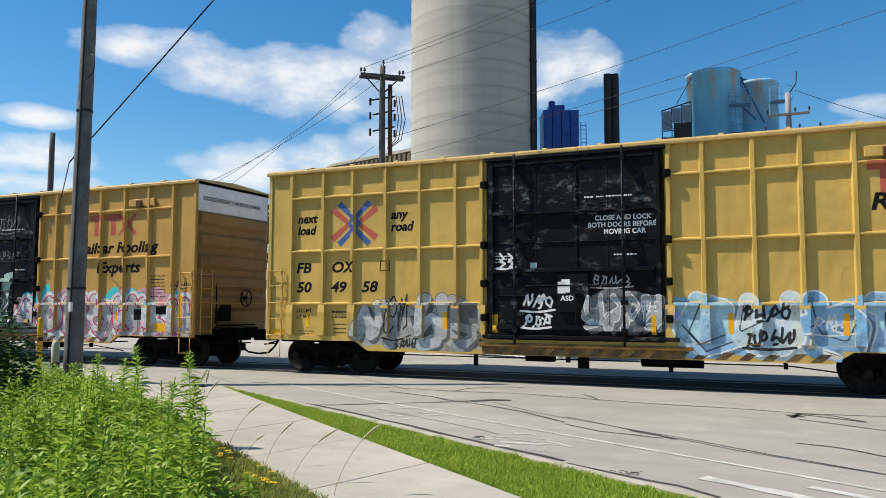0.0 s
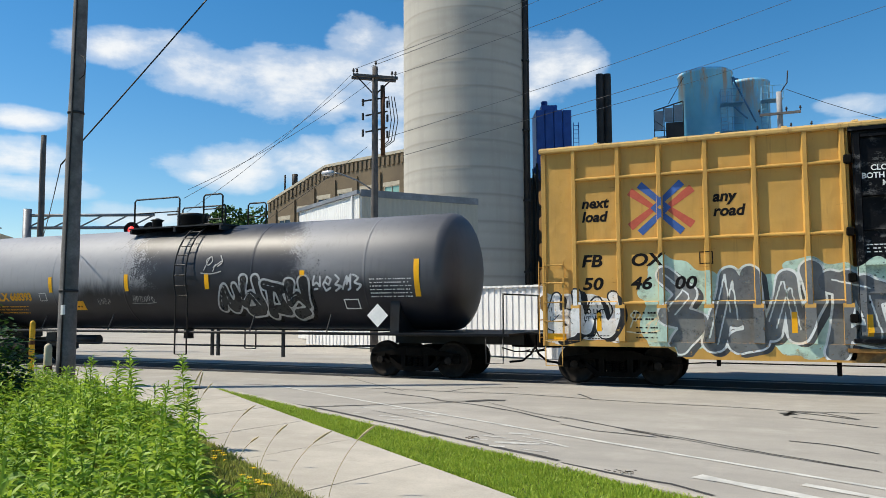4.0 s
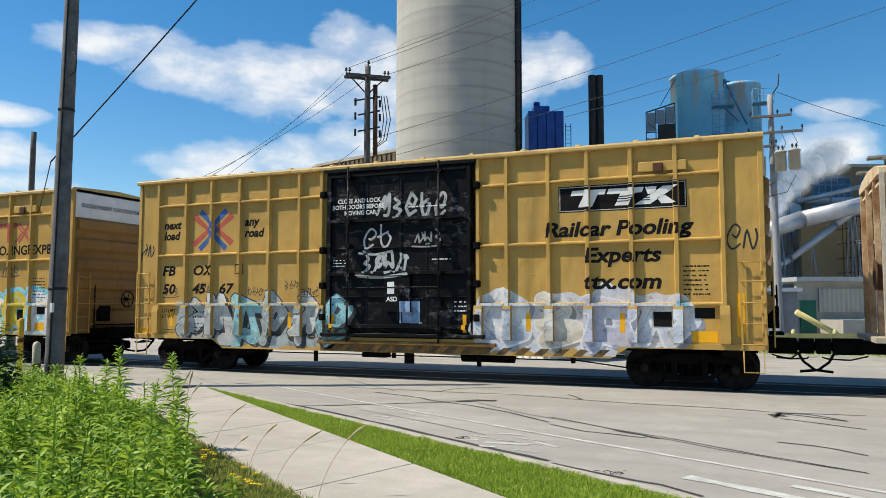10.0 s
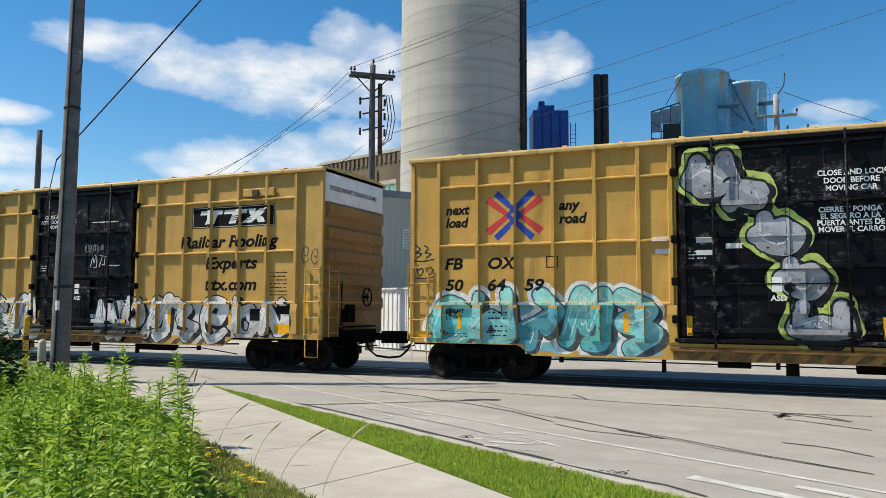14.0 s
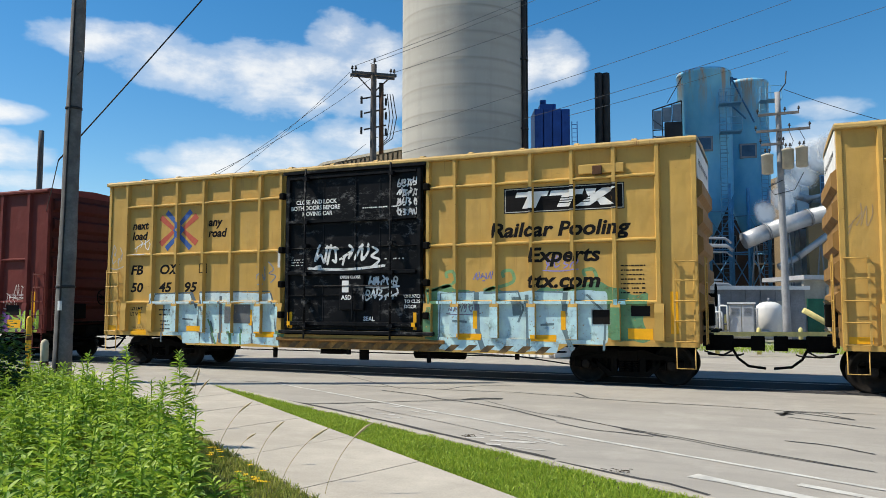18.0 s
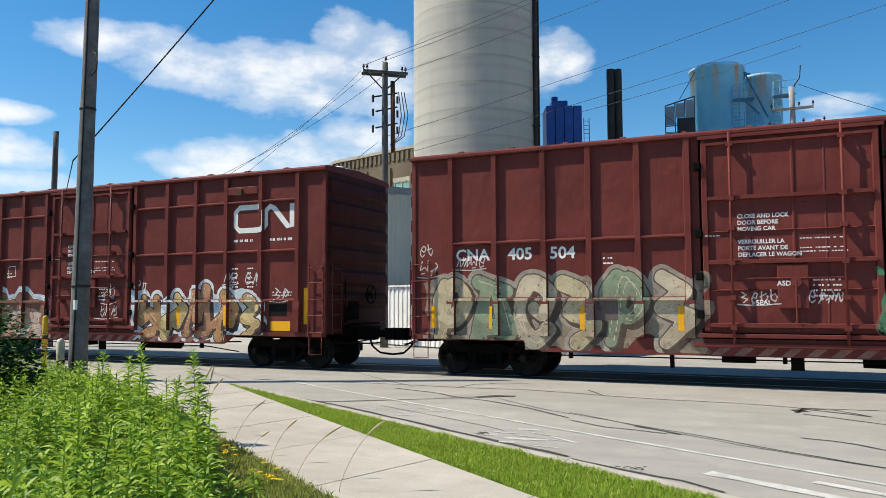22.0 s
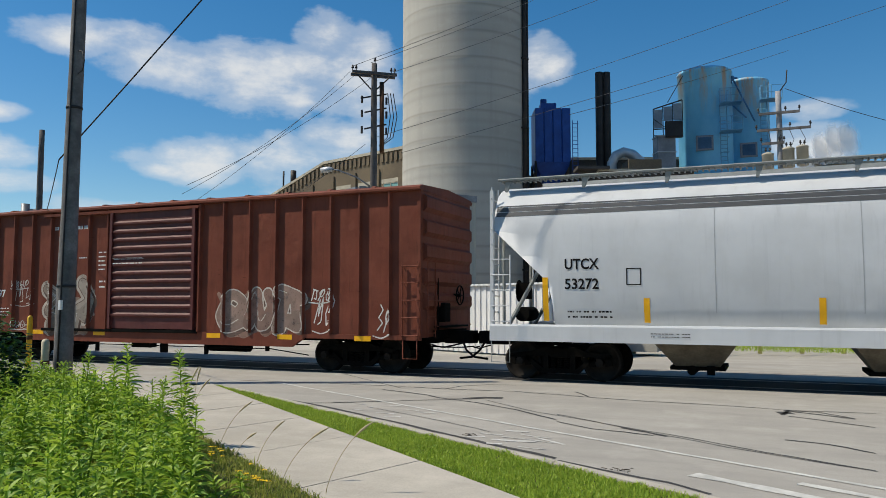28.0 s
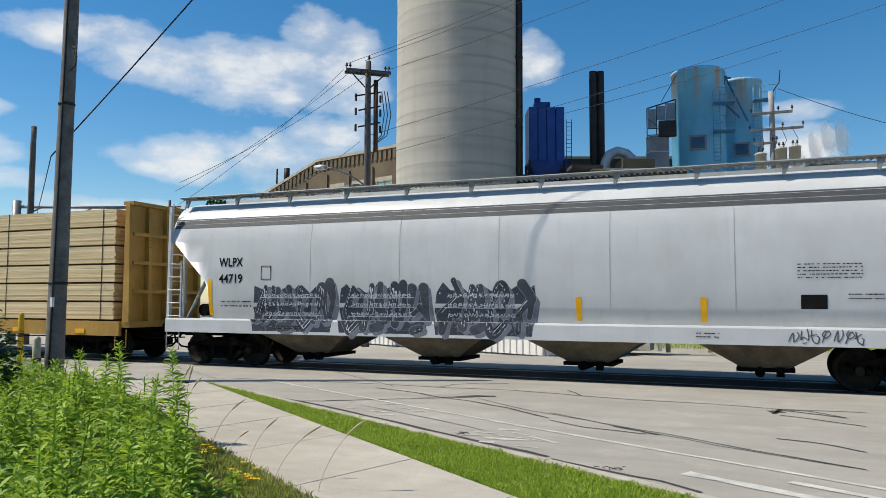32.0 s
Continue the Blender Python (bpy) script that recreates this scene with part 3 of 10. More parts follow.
def truck(car, cx, tone):
    """A three-piece truck: two cast side frames, bolster, springs, brake beams and two wheelsets."""
    y0 = 0.82 - 0.09                  # outer face of the near wheels, in the car's space
    ob = None
    for y in (y0 - 0.2, y0 + 1.78):
        bm = bmesh.new()
        # top chord, lower chord and columns, so that the windows stay open
        prism(bm, [(cx + x, z) for x, z in [(-1.14, 0.5), (-1.12, 0.58), (-0.6, 0.65), (-0.35, 0.73), (0.35, 0.73), (0.6, 0.65), (1.12, 0.58), (1.14, 0.5), (0.76, 0.5), (0.5, 0.54), (-0.5, 0.54), (-0.76, 0.5)]], y, y + 0.13)
        prism(bm, [(cx + x, z) for x, z in [(-0.8, 0.5), (-0.42, 0.17), (0.42, 0.17), (0.8, 0.5), (0.68, 0.5), (0.36, 0.27), (-0.36, 0.27), (-0.68, 0.5)]], y, y + 0.13)
        for s in (-1, 1):
            prism(bm, [(cx + s * a, z) for a, z in ((0.24, 0.26), (0.36, 0.26), (0.36, 0.56), (0.24, 0.56))], y - 0.01, y + 0.14)
            prism(bm, [(cx + s * a, z) for a, z in ((1.0, 0.34), (1.14, 0.36), (1.14, 0.54), (1.0, 0.54))], y, y + 0.13)
            prism(bm, [(cx + s * a, z) for a, z in ((0.66, 0.34), (0.78, 0.32), (0.78, 0.54), (0.66, 0.54))], y, y + 0.13)
            box(bm, cx + s * 0.889 - 0.12, cx + s * 0.889 + 0.12, y - 0.02, y + 0.15, 0.5, 0.57)
        f = part("side_frame", bm, tone, car if ob is None else ob)
        ob = ob or f
        ob.name = "truck"
    bm = bmesh.new()
    box(bm, cx - 0.22, cx + 0.22, y0 - 0.22, y0 + 1.93, 0.5, 0.74, 0.03)
    part("bolster", bm, tone, ob)
    # dark block added behind the springs to stop bright ground showing through
    bm = bmesh.new()
    box(bm, cx - 0.24, cx + 0.24, y0 + 0.02, y0 + 1.7, 0.18, 0.52, 0.02)
    part("spring_gap_filler", bm, tone, ob)
    for x in (-0.15, 0.0, 0.15):
        bm = bmesh.new()
        for k in range(6):
            lathe(bm, [(0.05, 0.27 + k * 0.038), (0.066, 0.28 + k * 0.038), (0.066, 0.29 + k * 0.038), (0.05, 0.3 + k * 0.038)], 10, (cx + x, y0 - 0.14, 0))
        part("spring", bm, tone, ob)
    bm = bmesh.new()
    for s in (-1, 1):
        box(bm, cx + s * 0.4 - 0.04, cx + s * 0.4 + 0.04, y0 + 0.05, y0 + 1.6, 0.3, 0.42)
        box(bm, cx + s * 0.46 - 0.03, cx + s * 0.46 + 0.03, y0 + 0.02, y0 + 0.12, 0.25, 0.55)
    part("brake_beam", bm, tone, ob)
    for s in (-1, 1):
        w = new("wheelset", wheelset_mesh())
        w.parent = ob
        w.location = (cx + s * 0.889, y0, WHEEL_R)
        WHEELS.append((w, w.location.copy()))
    return ob


def coupler(car, x, s, z=0.88, mid=1.55):
    """Draft gear, coupler and hanging air hose at an end; s: +1 at the right-hand end."""
    bm = bmesh.new()
    box(bm, min(x, x + s * 0.55), max(x, x + s * 0.55), mid - 0.2, mid + 0.2, z - 0.16, z + 0.16, 0.02)
    box(bm, min(x + s * 0.5, x + s * 0.95), max(x + s * 0.5, x + s * 0.95), mid - 0.09, mid + 0.09, z - 0.09, z + 0.09, 0.02)
    prism(bm, [(x + s * 0.9, z - 0.15), (x + s * 1.17, z - 0.15), (x + s * 1.17, z + 0.15), (x + s * 0.9, z + 0.15)], mid - 0.17, mid + 0.2)
    part("coupler", bm, STEEL, car)
    bm = bmesh.new()
    pts = [(x + s * 0.55, mid - 0.3, z - 0.12), (x + s * 0.65, mid - 0.36, z - 0.3), (x + s * 0.85, mid - 0.34, z - 0.46), (x + s * 1.18, mid - 0.3, z - 0.5)]
    pipe(bm, pts, 0.028, 6)
    pipe(bm, [(x + s * 0.05, mid - 1.2, z - 0.12), (x + s * 0.35, mid - 1.2, z - 0.2), (x + s * 0.7, mid - 0.6, z - 0.22), (x + s * 0.75, mid - 0.1, z - 0.22)], 0.016, 6)
    part("air_hose", bm, STEEL, car)


def ladder(car, x0, x1, y, zs, material, post=True, name="ladder"):
    bm = bmesh.new()
    for z in zs:
        rod(bm, (x0, y, z), (x1, y, z), 0.013, 6)
        for x in (x0, x1):
            rod(bm, (x, y, z), (x, y + 0.09, z), 0.013, 6)
    if post:
        for x in (x0, x1):
            box(bm, x - 0.02, x + 0.02, y + 0.02, y + 0.045, min(zs) - 0.08, max(zs) + 0.08)
    return part(name, bm, material, car)


def stirrup(car, x0, x1, y, z0, z1, material):
    bm = bmesh.new()
    pipe(bm, [(x0, y, z1), (x0, y, z0), (x1, y, z0), (x1, y, z1)], 0.013, 6)
    return part("step", bm, material, car)


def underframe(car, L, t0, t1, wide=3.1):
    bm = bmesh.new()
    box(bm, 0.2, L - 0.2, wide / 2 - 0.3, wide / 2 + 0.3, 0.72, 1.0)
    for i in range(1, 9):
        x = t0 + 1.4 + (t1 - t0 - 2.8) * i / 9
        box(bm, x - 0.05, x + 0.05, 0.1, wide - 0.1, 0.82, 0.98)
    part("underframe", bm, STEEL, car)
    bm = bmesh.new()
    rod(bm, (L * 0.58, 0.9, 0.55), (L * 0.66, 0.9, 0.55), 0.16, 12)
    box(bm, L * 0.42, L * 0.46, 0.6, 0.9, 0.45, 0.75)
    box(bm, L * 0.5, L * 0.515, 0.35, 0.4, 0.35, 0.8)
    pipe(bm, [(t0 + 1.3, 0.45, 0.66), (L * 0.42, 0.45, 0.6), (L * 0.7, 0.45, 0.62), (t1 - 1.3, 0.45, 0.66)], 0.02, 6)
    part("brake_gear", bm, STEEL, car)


def boxcar(name, s0, L, H, paint, roof_mat, door, ribs, rails, label, group, trucks, end_white=False, rib_w=0.13, door_mat=None, door_style="plug", sill=0.62, kick=None, bracket=None, trim_mat=None, end_mat=None, number=""):
    """A box car with pressed side posts and rails. Car space: x from the left-hand end, y from the near side, z from the rail."""
    car = thing(name, label, "box car", group)
    W = 3.1
    d = -0.095
    relief = []
    door_mat = door_mat or paint
    end_mat = end_mat or paint
    trim_mat = trim_mat or paint
    # sheathing: near side left and right of the door opening, far side
    x0, x1 = door
    slab("side_sheet", car, paint, 0.0, x0, 0.0, 0.05, 0.95, H - 0.02)
    slab("side_sheet", car, paint, x1, L, 0.0, 0.05, 0.95, H - 0.02)
    slab("side_sheet", car, paint, 0.0, L, W - 0.05, W, 0.95, H - 0.02)
    # side sill, deeper between the trucks
    bm = bmesh.new()
    t0, t1 = trucks
    prism(bm, [(0.0, 0.95), (0.0, 0.84), (t0 + 1.15, 0.84), (t0 + 1.5, sill), (t1 - 1.5, sill), (t1 - 1.15, 0.84), (L, 0.84), (L, 0.95)], -0.045, 0.05)
    part("side_sill", bm, paint, car)
    relief.append((0, L, 0.5, 0.95, -0.045))
    # roof with its eave and pressed panels
    bm = bmesh.new()
    prism(bm, [(-0.105, H - 0.13), (-0.118, H - 0.11), (-0.118, H - 0.06), (-0.1, H - 0.04), (0.0, H), (W / 2, H + 0.08), (W, H), (W + 0.12, H - 0.04), (W + 0.12, H - 0.13)], -0.02, L + 0.02, "x")
    part("roof", bm, roof_mat, car, "weathered sheet roof with rolled eave")
    n = 13
    for i in range(1, n):
        x = L * i / n
        bm = bmesh.new()
        prism(bm, [(-0.06, H - 0.02), (0.0, H + 0.03), (W / 2, H + 0.11), (W, H + 0.03), (W + 0.06, H - 0.02), (W / 2, H + 0.02)], x - 0.05, x + 0.05, "x")
        part("roof_seam", bm, roof_mat, car)
    # corner posts and side posts
    for a, b in ((0.0, 0.1), (L - 0.1, L)):
        slab("corner_post", car, paint, a, b, -0.03, 0.0, 0.95, H - 0.13, bevel=0.008)
    for x in ribs:
        w = rib_w
        bm = bmesh.new()
        prism(bm, [(x - w / 2, 0.0), (x - w / 2 + 0.03, d), (x + w / 2 - 0.03, d), (x + w / 2, 0.0)], 0.95, H - 0.13, "z")
        part("side_post", bm, paint, car)
        if rails:
            # boxed foot of the post, with a sloping shoulder
            bm = bmesh.new()
            prism(bm, [(d + 0.002, 0.95), (d - 0.03, 0.97), (d - 0.03, rails[-1] - 0.2), (d + 0.002, rails[-1] - 0.02), (0.0, rails[-1] - 0.02), (0.0, 0.95)], x - 0.095, x + 0.095, "x")
            part("post_foot", bm, paint, car)
            relief.append((x - 0.095, x + 0.095, 0.96, rails[-1] - 0.1, d - 0.03))
        relief.append((x - w / 2 + 0.02, x + w / 2 - 0.02, 0.95, H - 0.13, d))
    edges = [(a + rib_w / 2, b - rib_w / 2) for a, b in zip(ribs, ribs[1:]) if not (a <= (x0 + x1) / 2 <= b)]
    for z in rails:
        for a, b in edges:
            bm = bmesh.new()
            prism(bm, [(0.0, z - 0.03), (-0.085, z - 0.022), (-0.09, z + 0.0), (-0.085, z + 0.022), (0.0, z + 0.05)], a - 0.03, b + 0.03, "x")
            part("side_rail", bm, paint, car)
            relief.append((a, b, z - 0.03, z + 0.03, -0.09))
    # far side posts
    for x in ribs:
        slab("far_side_post", car, paint, x - 0.06, x + 0.06, W, W + 0.07, 0.95, H - 0.13)
    # ends: sheet with pressed corrugations
    for xe, s in ((0.0, -1), (L, 1)):
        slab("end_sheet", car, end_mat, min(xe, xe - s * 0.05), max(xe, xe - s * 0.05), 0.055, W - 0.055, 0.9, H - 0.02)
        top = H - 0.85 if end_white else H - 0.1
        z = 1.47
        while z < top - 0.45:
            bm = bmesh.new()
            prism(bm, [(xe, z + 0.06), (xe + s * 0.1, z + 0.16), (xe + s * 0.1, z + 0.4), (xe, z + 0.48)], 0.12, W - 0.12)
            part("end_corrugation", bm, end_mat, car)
            z += 0.575
        if end_white:
            a, b = sorted((xe + s * 0.002, xe + s * 0.02))
            slab("end_panel", car, WHITE, a, b, 0.05, W - 0.05, H - 0.85, H - 0.05, label="white excess-height panel")
            for txt, y in (("EXCESS HEIGHT CAR", 0.22), ("FBOX " + number, 1.75)):
                bm = lettering(txt, 0.16, 0.0, H - 0.55, 0.1, 1.0, 0.004)
                for v in bm.verts:
                    v.co = (xe + s * 0.025, y + v.co.x if s > 0 else W - y - v.co.x, v.co.z)
                part("end_stencil", bm, INK, car)
        # end ladder and brake platform
        bm = bmesh.new()
        for k in range(5):
            z = 1.0 + 0.38 * k
            rod(bm, (xe + s * 0.12, 0.12, z), (xe + s * 0.12, 0.55, z), 0.013, 6)
        for y in (0.12, 0.55):
            rod(bm, (xe + s * 0.12, y, 0.9), (xe + s * 0.12, y, 2.65), 0.014, 6)
        part("end_ladder", bm, trim_mat, car)
        # brake rigging and lever box low on the end
        bm = bmesh.new()
        box(bm, min(xe, xe + s * 0.22), max(xe, xe + s * 0.22), 0.9, 1.25, 1.25, 1.7, 0.02)
        box(bm, min(xe, xe + s * 0.1), max(xe, xe + s * 0.1), 0.7, W - 0.5, 0.84, 1.05)
        rod(bm, (xe + s * 0.1, 0.75, 0.9), (xe + s * 0.1, 0.75, 2.3), 0.02, 6)
        pipe(bm, [(xe + s * 0.14, 0.1, 0.72), (xe + s * 0.4, 0.5, 0.68), (xe + s * 0.55, 1.2, 0.74)], 0.018, 6)
        part("end_gear", bm, STEEL, car)
        bm = bmesh.new()
        for z in (1.15, 1.75):
            rod(bm, (xe + s * 0.14, 0.6, z), (xe + s * 0.14, W - 0.3, z), 0.014, 6)
        part("end_grab_iron", bm, trim_mat, car)
        coupler(car, xe, s)
    bm = bmesh.new()
    box(bm, L + 0.02, L + 0.3, 0.7, 2.2, 1.12, 1.16)
    part("brake_platform", bm, STEEL, car)
    bm = bmesh.new()
    pipe(bm, [(L + 0.2, 1.9 + 0.24 * math.cos(k * 0.3927), 1.9 + 0.24 * math.sin(k * 0.3927)) for k in range(17)], 0.018, 6)
    for k in range(5):
        rod(bm, (L + 0.2, 1.9, 1.9), (L + 0.2, 1.9 + 0.24 * math.cos(k * 1.2566), 1.9 + 0.24 * math.sin(k * 1.2566)), 0.012, 5)
    rod(bm, (L, 1.9, 1.9), (L + 0.22, 1.9, 1.9), 0.04)
    part("brake_wheel", bm, STEEL, car)
    # side grab irons and steps at both corners
    for a, b in ((0.04, 0.46), (L - 0.46, L - 0.04)):
        ladder(car, a, b, -0.1, (0.95, 1.36, 1.76, 2.17, 2.55), trim_mat, name="ladder")
        stirrup(car, a + 0.02, b - 0.04, -0.05, 0.42, 0.86, trim_mat)
    if bracket:
        a, b, z = bracket
        slab("route_board", car, paint, a, b, -0.085, -0.03, z, z + 0.2, bevel=0.01)
        slab("placard_holder", car, RUSTY, a + 0.3, a + 0.5, -0.13, -0.085, z - 0.03, z + 0.16, bevel=0.01)
        relief.append((a, b, z, z + 0.2, -0.085))
    if kick:
        if door_mat is BLACK:
            mark("rust_band", rect(x0 - 0.1, x1 + 0.35, sill + 0.005, sill + 0.2), SILLRUST, car, relief, "rust-worn sill", 0.0022)
        # slanted dark stripes along the sill below the door
        for i in range(int((x1 - x0 + 3.0) / 0.42)):
            x = x0 + 0.15 + i * 0.42
            bm = bmesh.new()
            flat(bm, ((x, sill + 0.02), (x + 0.2, sill + 0.02), (x + 0.38, sill + 0.17), (x + 0.18, sill + 0.17)))
            mark("sill_stripe", bm, kick, car, relief, "", 0.004)
    # brake rod along the sill, on hangers
    bm = bmesh.new()
    pipe(bm, [(t0 + 1.2, 0.12, 0.5), (t0 + 1.9, 0.1, sill - 0.07), (t1 - 2.2, 0.1, sill - 0.07), (t1 - 1.1, 0.12, 0.42)], 0.014, 6)
    part("brake_rod", bm, STEEL, car)
    for k in range(5):
        x = t0 + 2.1 + (t1 - t0 - 4.4) * k / 4
        bm = bmesh.new()
        box(bm, x - 0.04, x + 0.04, 0.04, 0.12, sill - (0.26 if k % 2 else 0.13), sill + 0.05)
        part("rod_hanger", bm, STEEL, car)
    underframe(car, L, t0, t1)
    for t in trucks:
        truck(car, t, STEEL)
    # door
    if door_style == "plug":
        wd = x1 - x0
        top = H - 0.2
        dr = slab("door", car, door_mat, x0 + 0.06, x1 - 0.06, -0.05, -0.01, 1.08, top, label="plug door with lock rods")
        relief.append((x0 + 0.06, x1 - 0.06, 1.08, top, -0.05))
        slab("door_track", car, door_mat, x0 - 0.05, x1 + 0.25, -0.17, -0.05, 0.98, 1.06, bevel=0.01)
        slab("door_track", car, TRACK if door_mat is BLACK else trim_mat, x0 - 0.15, x1 + 0.5, -0.12, -0.046, 0.8, 0.88, bevel=0.01)
        slab("door_hood", car, door_mat, x0 + 0.0, x1 + 0.04, -0.135, -0.02, H - 0.2, H - 0.132)
        # upright stiles: two edges, quarter lines and the meeting line
        for fx, w2, dep in ((0.035, 0.11, 0.11), (0.53, 0.05, 0.075), (0.965, 0.11, 0.11), (0.3, 0.03, 0.06), (0.7, 0.03, 0.06)):
            bm = bmesh.new()
            x = x0 + wd * fx
            prism(bm, [(x - w2 / 2 - 0.01, -0.05), (x - w2 / 2 + 0.01, -dep), (x + w2 / 2 - 0.01, -dep), (x + w2 / 2 + 0.01, -0.05)], 1.12, top - 0.05, "z")
            part("door_stile", bm, door_mat, dr)
            relief.append((x - w2 / 2, x + w2 / 2, 1.12, top - 0.05, -dep))
        # heavy ledges and light ribs between them
        for z, h2, dep in ((1.22, 0.1, 0.16), (2.45, 0.1, 0.16), (3.71, 0.1, 0.16), (1.9, 0.035, 0.085), (3.05, 0.035, 0.085), (top - 0.1, 0.08, 0.12)):
            bm = bmesh.new()
            prism(bm, [(-0.05, z - h2 / 2), (-dep, z - h2 / 2 + 0.015), (-dep, z + h2 / 2 - 0.015), (-0.05, z + h2 / 2)], x0 + wd * 0.05, x0 + wd * 0.95, "x")
            part("door_ledge" if dep > 0.1 else "door_rib", bm, door_mat, dr)
            relief.append((x0 + wd * 0.05, x0 + wd * 0.95, z - h2 / 2, z + h2 / 2, -dep))
        for fx in (0.185, 0.79):
            bm = bmesh.new()
            x = x0 + wd * fx
            rod(bm, (x, -0.21, 0.86), (x, -0.21, H - 0.1), 0.026, 8)
            for z in (1.18, 1.75, 2.42, 3.1, 3.68, H - 0.35):
                box(bm, x - 0.06, x + 0.06, -0.235, -0.05, z - 0.04, z + 0.05)
            part("lock_rod", bm, door_mat, dr)
        for fx in (-0.012, 1.012):
            for z in (1.35, 2.1, 2.95, 4.3):
                bm = bmesh.new()
                box(bm, x0 + wd * fx - 0.05, x0 + wd * fx + 0.09, -0.17, -0.02, z, z + 0.16, 0.02)
                part("hinge_arm", bm, STEEL, dr)
        bm = bmesh.new()
        box(bm, x0 + wd * 0.43, x0 + wd * 0.6, -0.14, -0.05, 1.55, 2.38, 0.015)
        rod(bm, (x0 + wd * 0.53, -0.2, 2.05), (x0 + wd * 0.53, -0.1, 2.05), 0.1, 12)
        rod(bm, (x0 + wd * 0.53, -0.19, 1.35), (x0 + wd * 0.53, -0.19, 2.05), 0.02, 6)
        rod(bm, (x0 + wd * 0.2, -0.14, 2.12), (x0 + wd * 0.78, -0.14, 2.12), 0.016, 6)
        part("door_gear", bm, door_mat, dr)
        relief.append((x0 + wd * 0.43, x0 + wd * 0.6, 1.55, 2.38, -0.14))
    else:
        dr = slab("door", car, door_mat, x0, x1, -0.06, -0.01, 1.0, H - 0.22, label="corrugated sliding door")
        z = 1.3
        while z < H - 0.45:
            bm = bmesh.new()
            prism(bm, [(-0.06, z), (-0.11, z + 0.05), (-0.11, z + 0.09), (-0.06, z + 0.14)], x0 + 0.1, x1 - 0.1, "x")
            part("door_rib", bm, door_mat, dr)
            relief.append((x0 + 0.1, x1 - 0.1, z + 0.02, z + 0.12, -0.11))
            z += 0.23
        slab("door_track", car, STEEL, x0 - 2.6, x1 + 0.1, -0.1, -0.046, 0.9, 0.98)
        slab("door_stile", car, door_mat, x0, x0 + 0.09, -0.13, -0.06, 1.0, H - 0.25)
        slab("door_stile", car, door_mat, x1 - 0.09, x1, -0.13, -0.06, 1.0, H - 0.25)
        slab("door_hood", car, paint, x0 - 2.6, x1 + 0.1, -0.12, -0.01, H - 0.25, H - 0.17)
        relief.append((x0, x1, 1.0, H - 0.22, -0.06))
    return car, relief


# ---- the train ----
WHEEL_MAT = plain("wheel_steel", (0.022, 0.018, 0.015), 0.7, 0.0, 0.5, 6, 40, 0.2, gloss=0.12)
ROOF_YEL = car_paint("roof_yellow", (0.55, 0.36, 0.12), streak=0.5)


# end paints: grime, plus darker base colours that put in the ends' shade
END_MAROON = car_paint("shaded_grimy_maroon_end", (0.07, 0.018, 0.015), (0.035, 0.018, 0.012), 0.4, 0.25, 0.6, 0.1, 0.08)
END_YEL = car_paint("shaded_grimy_end_paint", (0.30, 0.165, 0.045), (0.10, 0.045, 0.018), 0.55, 0.3, 0.6, 0.5)
TRACK = plain("rusted_yellow_track", (0.20, 0.095, 0.03), 0.8, 0, 0.5, 2.0, 18, 0.3, 0.004, (0.36, 0.19, 0.05))
SILLRUST = plain("rust_worn_sill", (0.17, 0.075, 0.024), 0.85, 0, 0.5, 2.2, 16, 0.3, 0.004, (0.44, 0.25, 0.075))
STRIPE_INK = plain("dark_stripe_paint", (0.07, 0.05, 0.032), 0.7, 0, 0.4, 2.4, 14, 0.05, 0.004, (0.22, 0.135, 0.05))
STRIPE_PALE = plain("pale_stripe_paint", (0.26, 0.13, 0.105), 0.7, 0, 0.4, 3, 20, 0.05)


def stroke(bm, pts, w):
    """A flat stroke along (x, z) points."""
    band(bm, pts, w)


def arrows(car, relief, red, blue):
    """The crossed-arrow emblem as plain strokes."""
    m, zc = 2.5, 3.67
    for s in (-1, 1):
        bm = bmesh.new()
        stroke(bm, [(m + s * 0.42, zc + 0.5), (m - s * 0.13, zc), (m + s * 0.42, zc - 0.5)], 0.15)
        mark("emblem_arrow", bm, blue, car, relief, "", 0.0085 + 0.001 * s)
        bm = bmesh.new()
        stroke(bm, [(m + s * 0.62, zc + 0.37), (m + s * 0.14, zc), (m + s * 0.62, zc - 0.37)], 0.17)
        mark("emblem_chevron", bm, red, car, relief, "", 0.0066)


def ttx_red(car, relief, mat, x=11.8, top=4.27):
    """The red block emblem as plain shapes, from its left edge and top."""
    bm = bmesh.new()
    for a, b, c, d in ((0.0, 0.62, -0.16, 0.0), (0.21, 0.41, -0.6, -0.16), (0.66, 1.22, -0.16, 0.0), (0.84, 1.04, -0.6, -0.16)):
        flat(bm, ((x + a, top + c), (x + b, top + c), (x + b, top + d), (x + a, top + d)))
    mark("emblem_block", bm, mat, car, relief)
    for k in (1.16, 1.3):
        bm = bmesh.new()
        stroke(bm, [(x + k, top - 0.02), (x + k + 0.28, top - 0.3), (x + k, top - 0.59)], 0.075)
        mark("emblem_chevron", bm, mat, car, relief)
    bm = bmesh.new()
    stroke(bm, [(x + 1.78, top - 0.02), (x + 1.52, top - 0.3), (x + 1.78, top - 0.59)], 0.13)
    mark("emblem_chevron", bm, mat, car, relief, "", 0.0098)


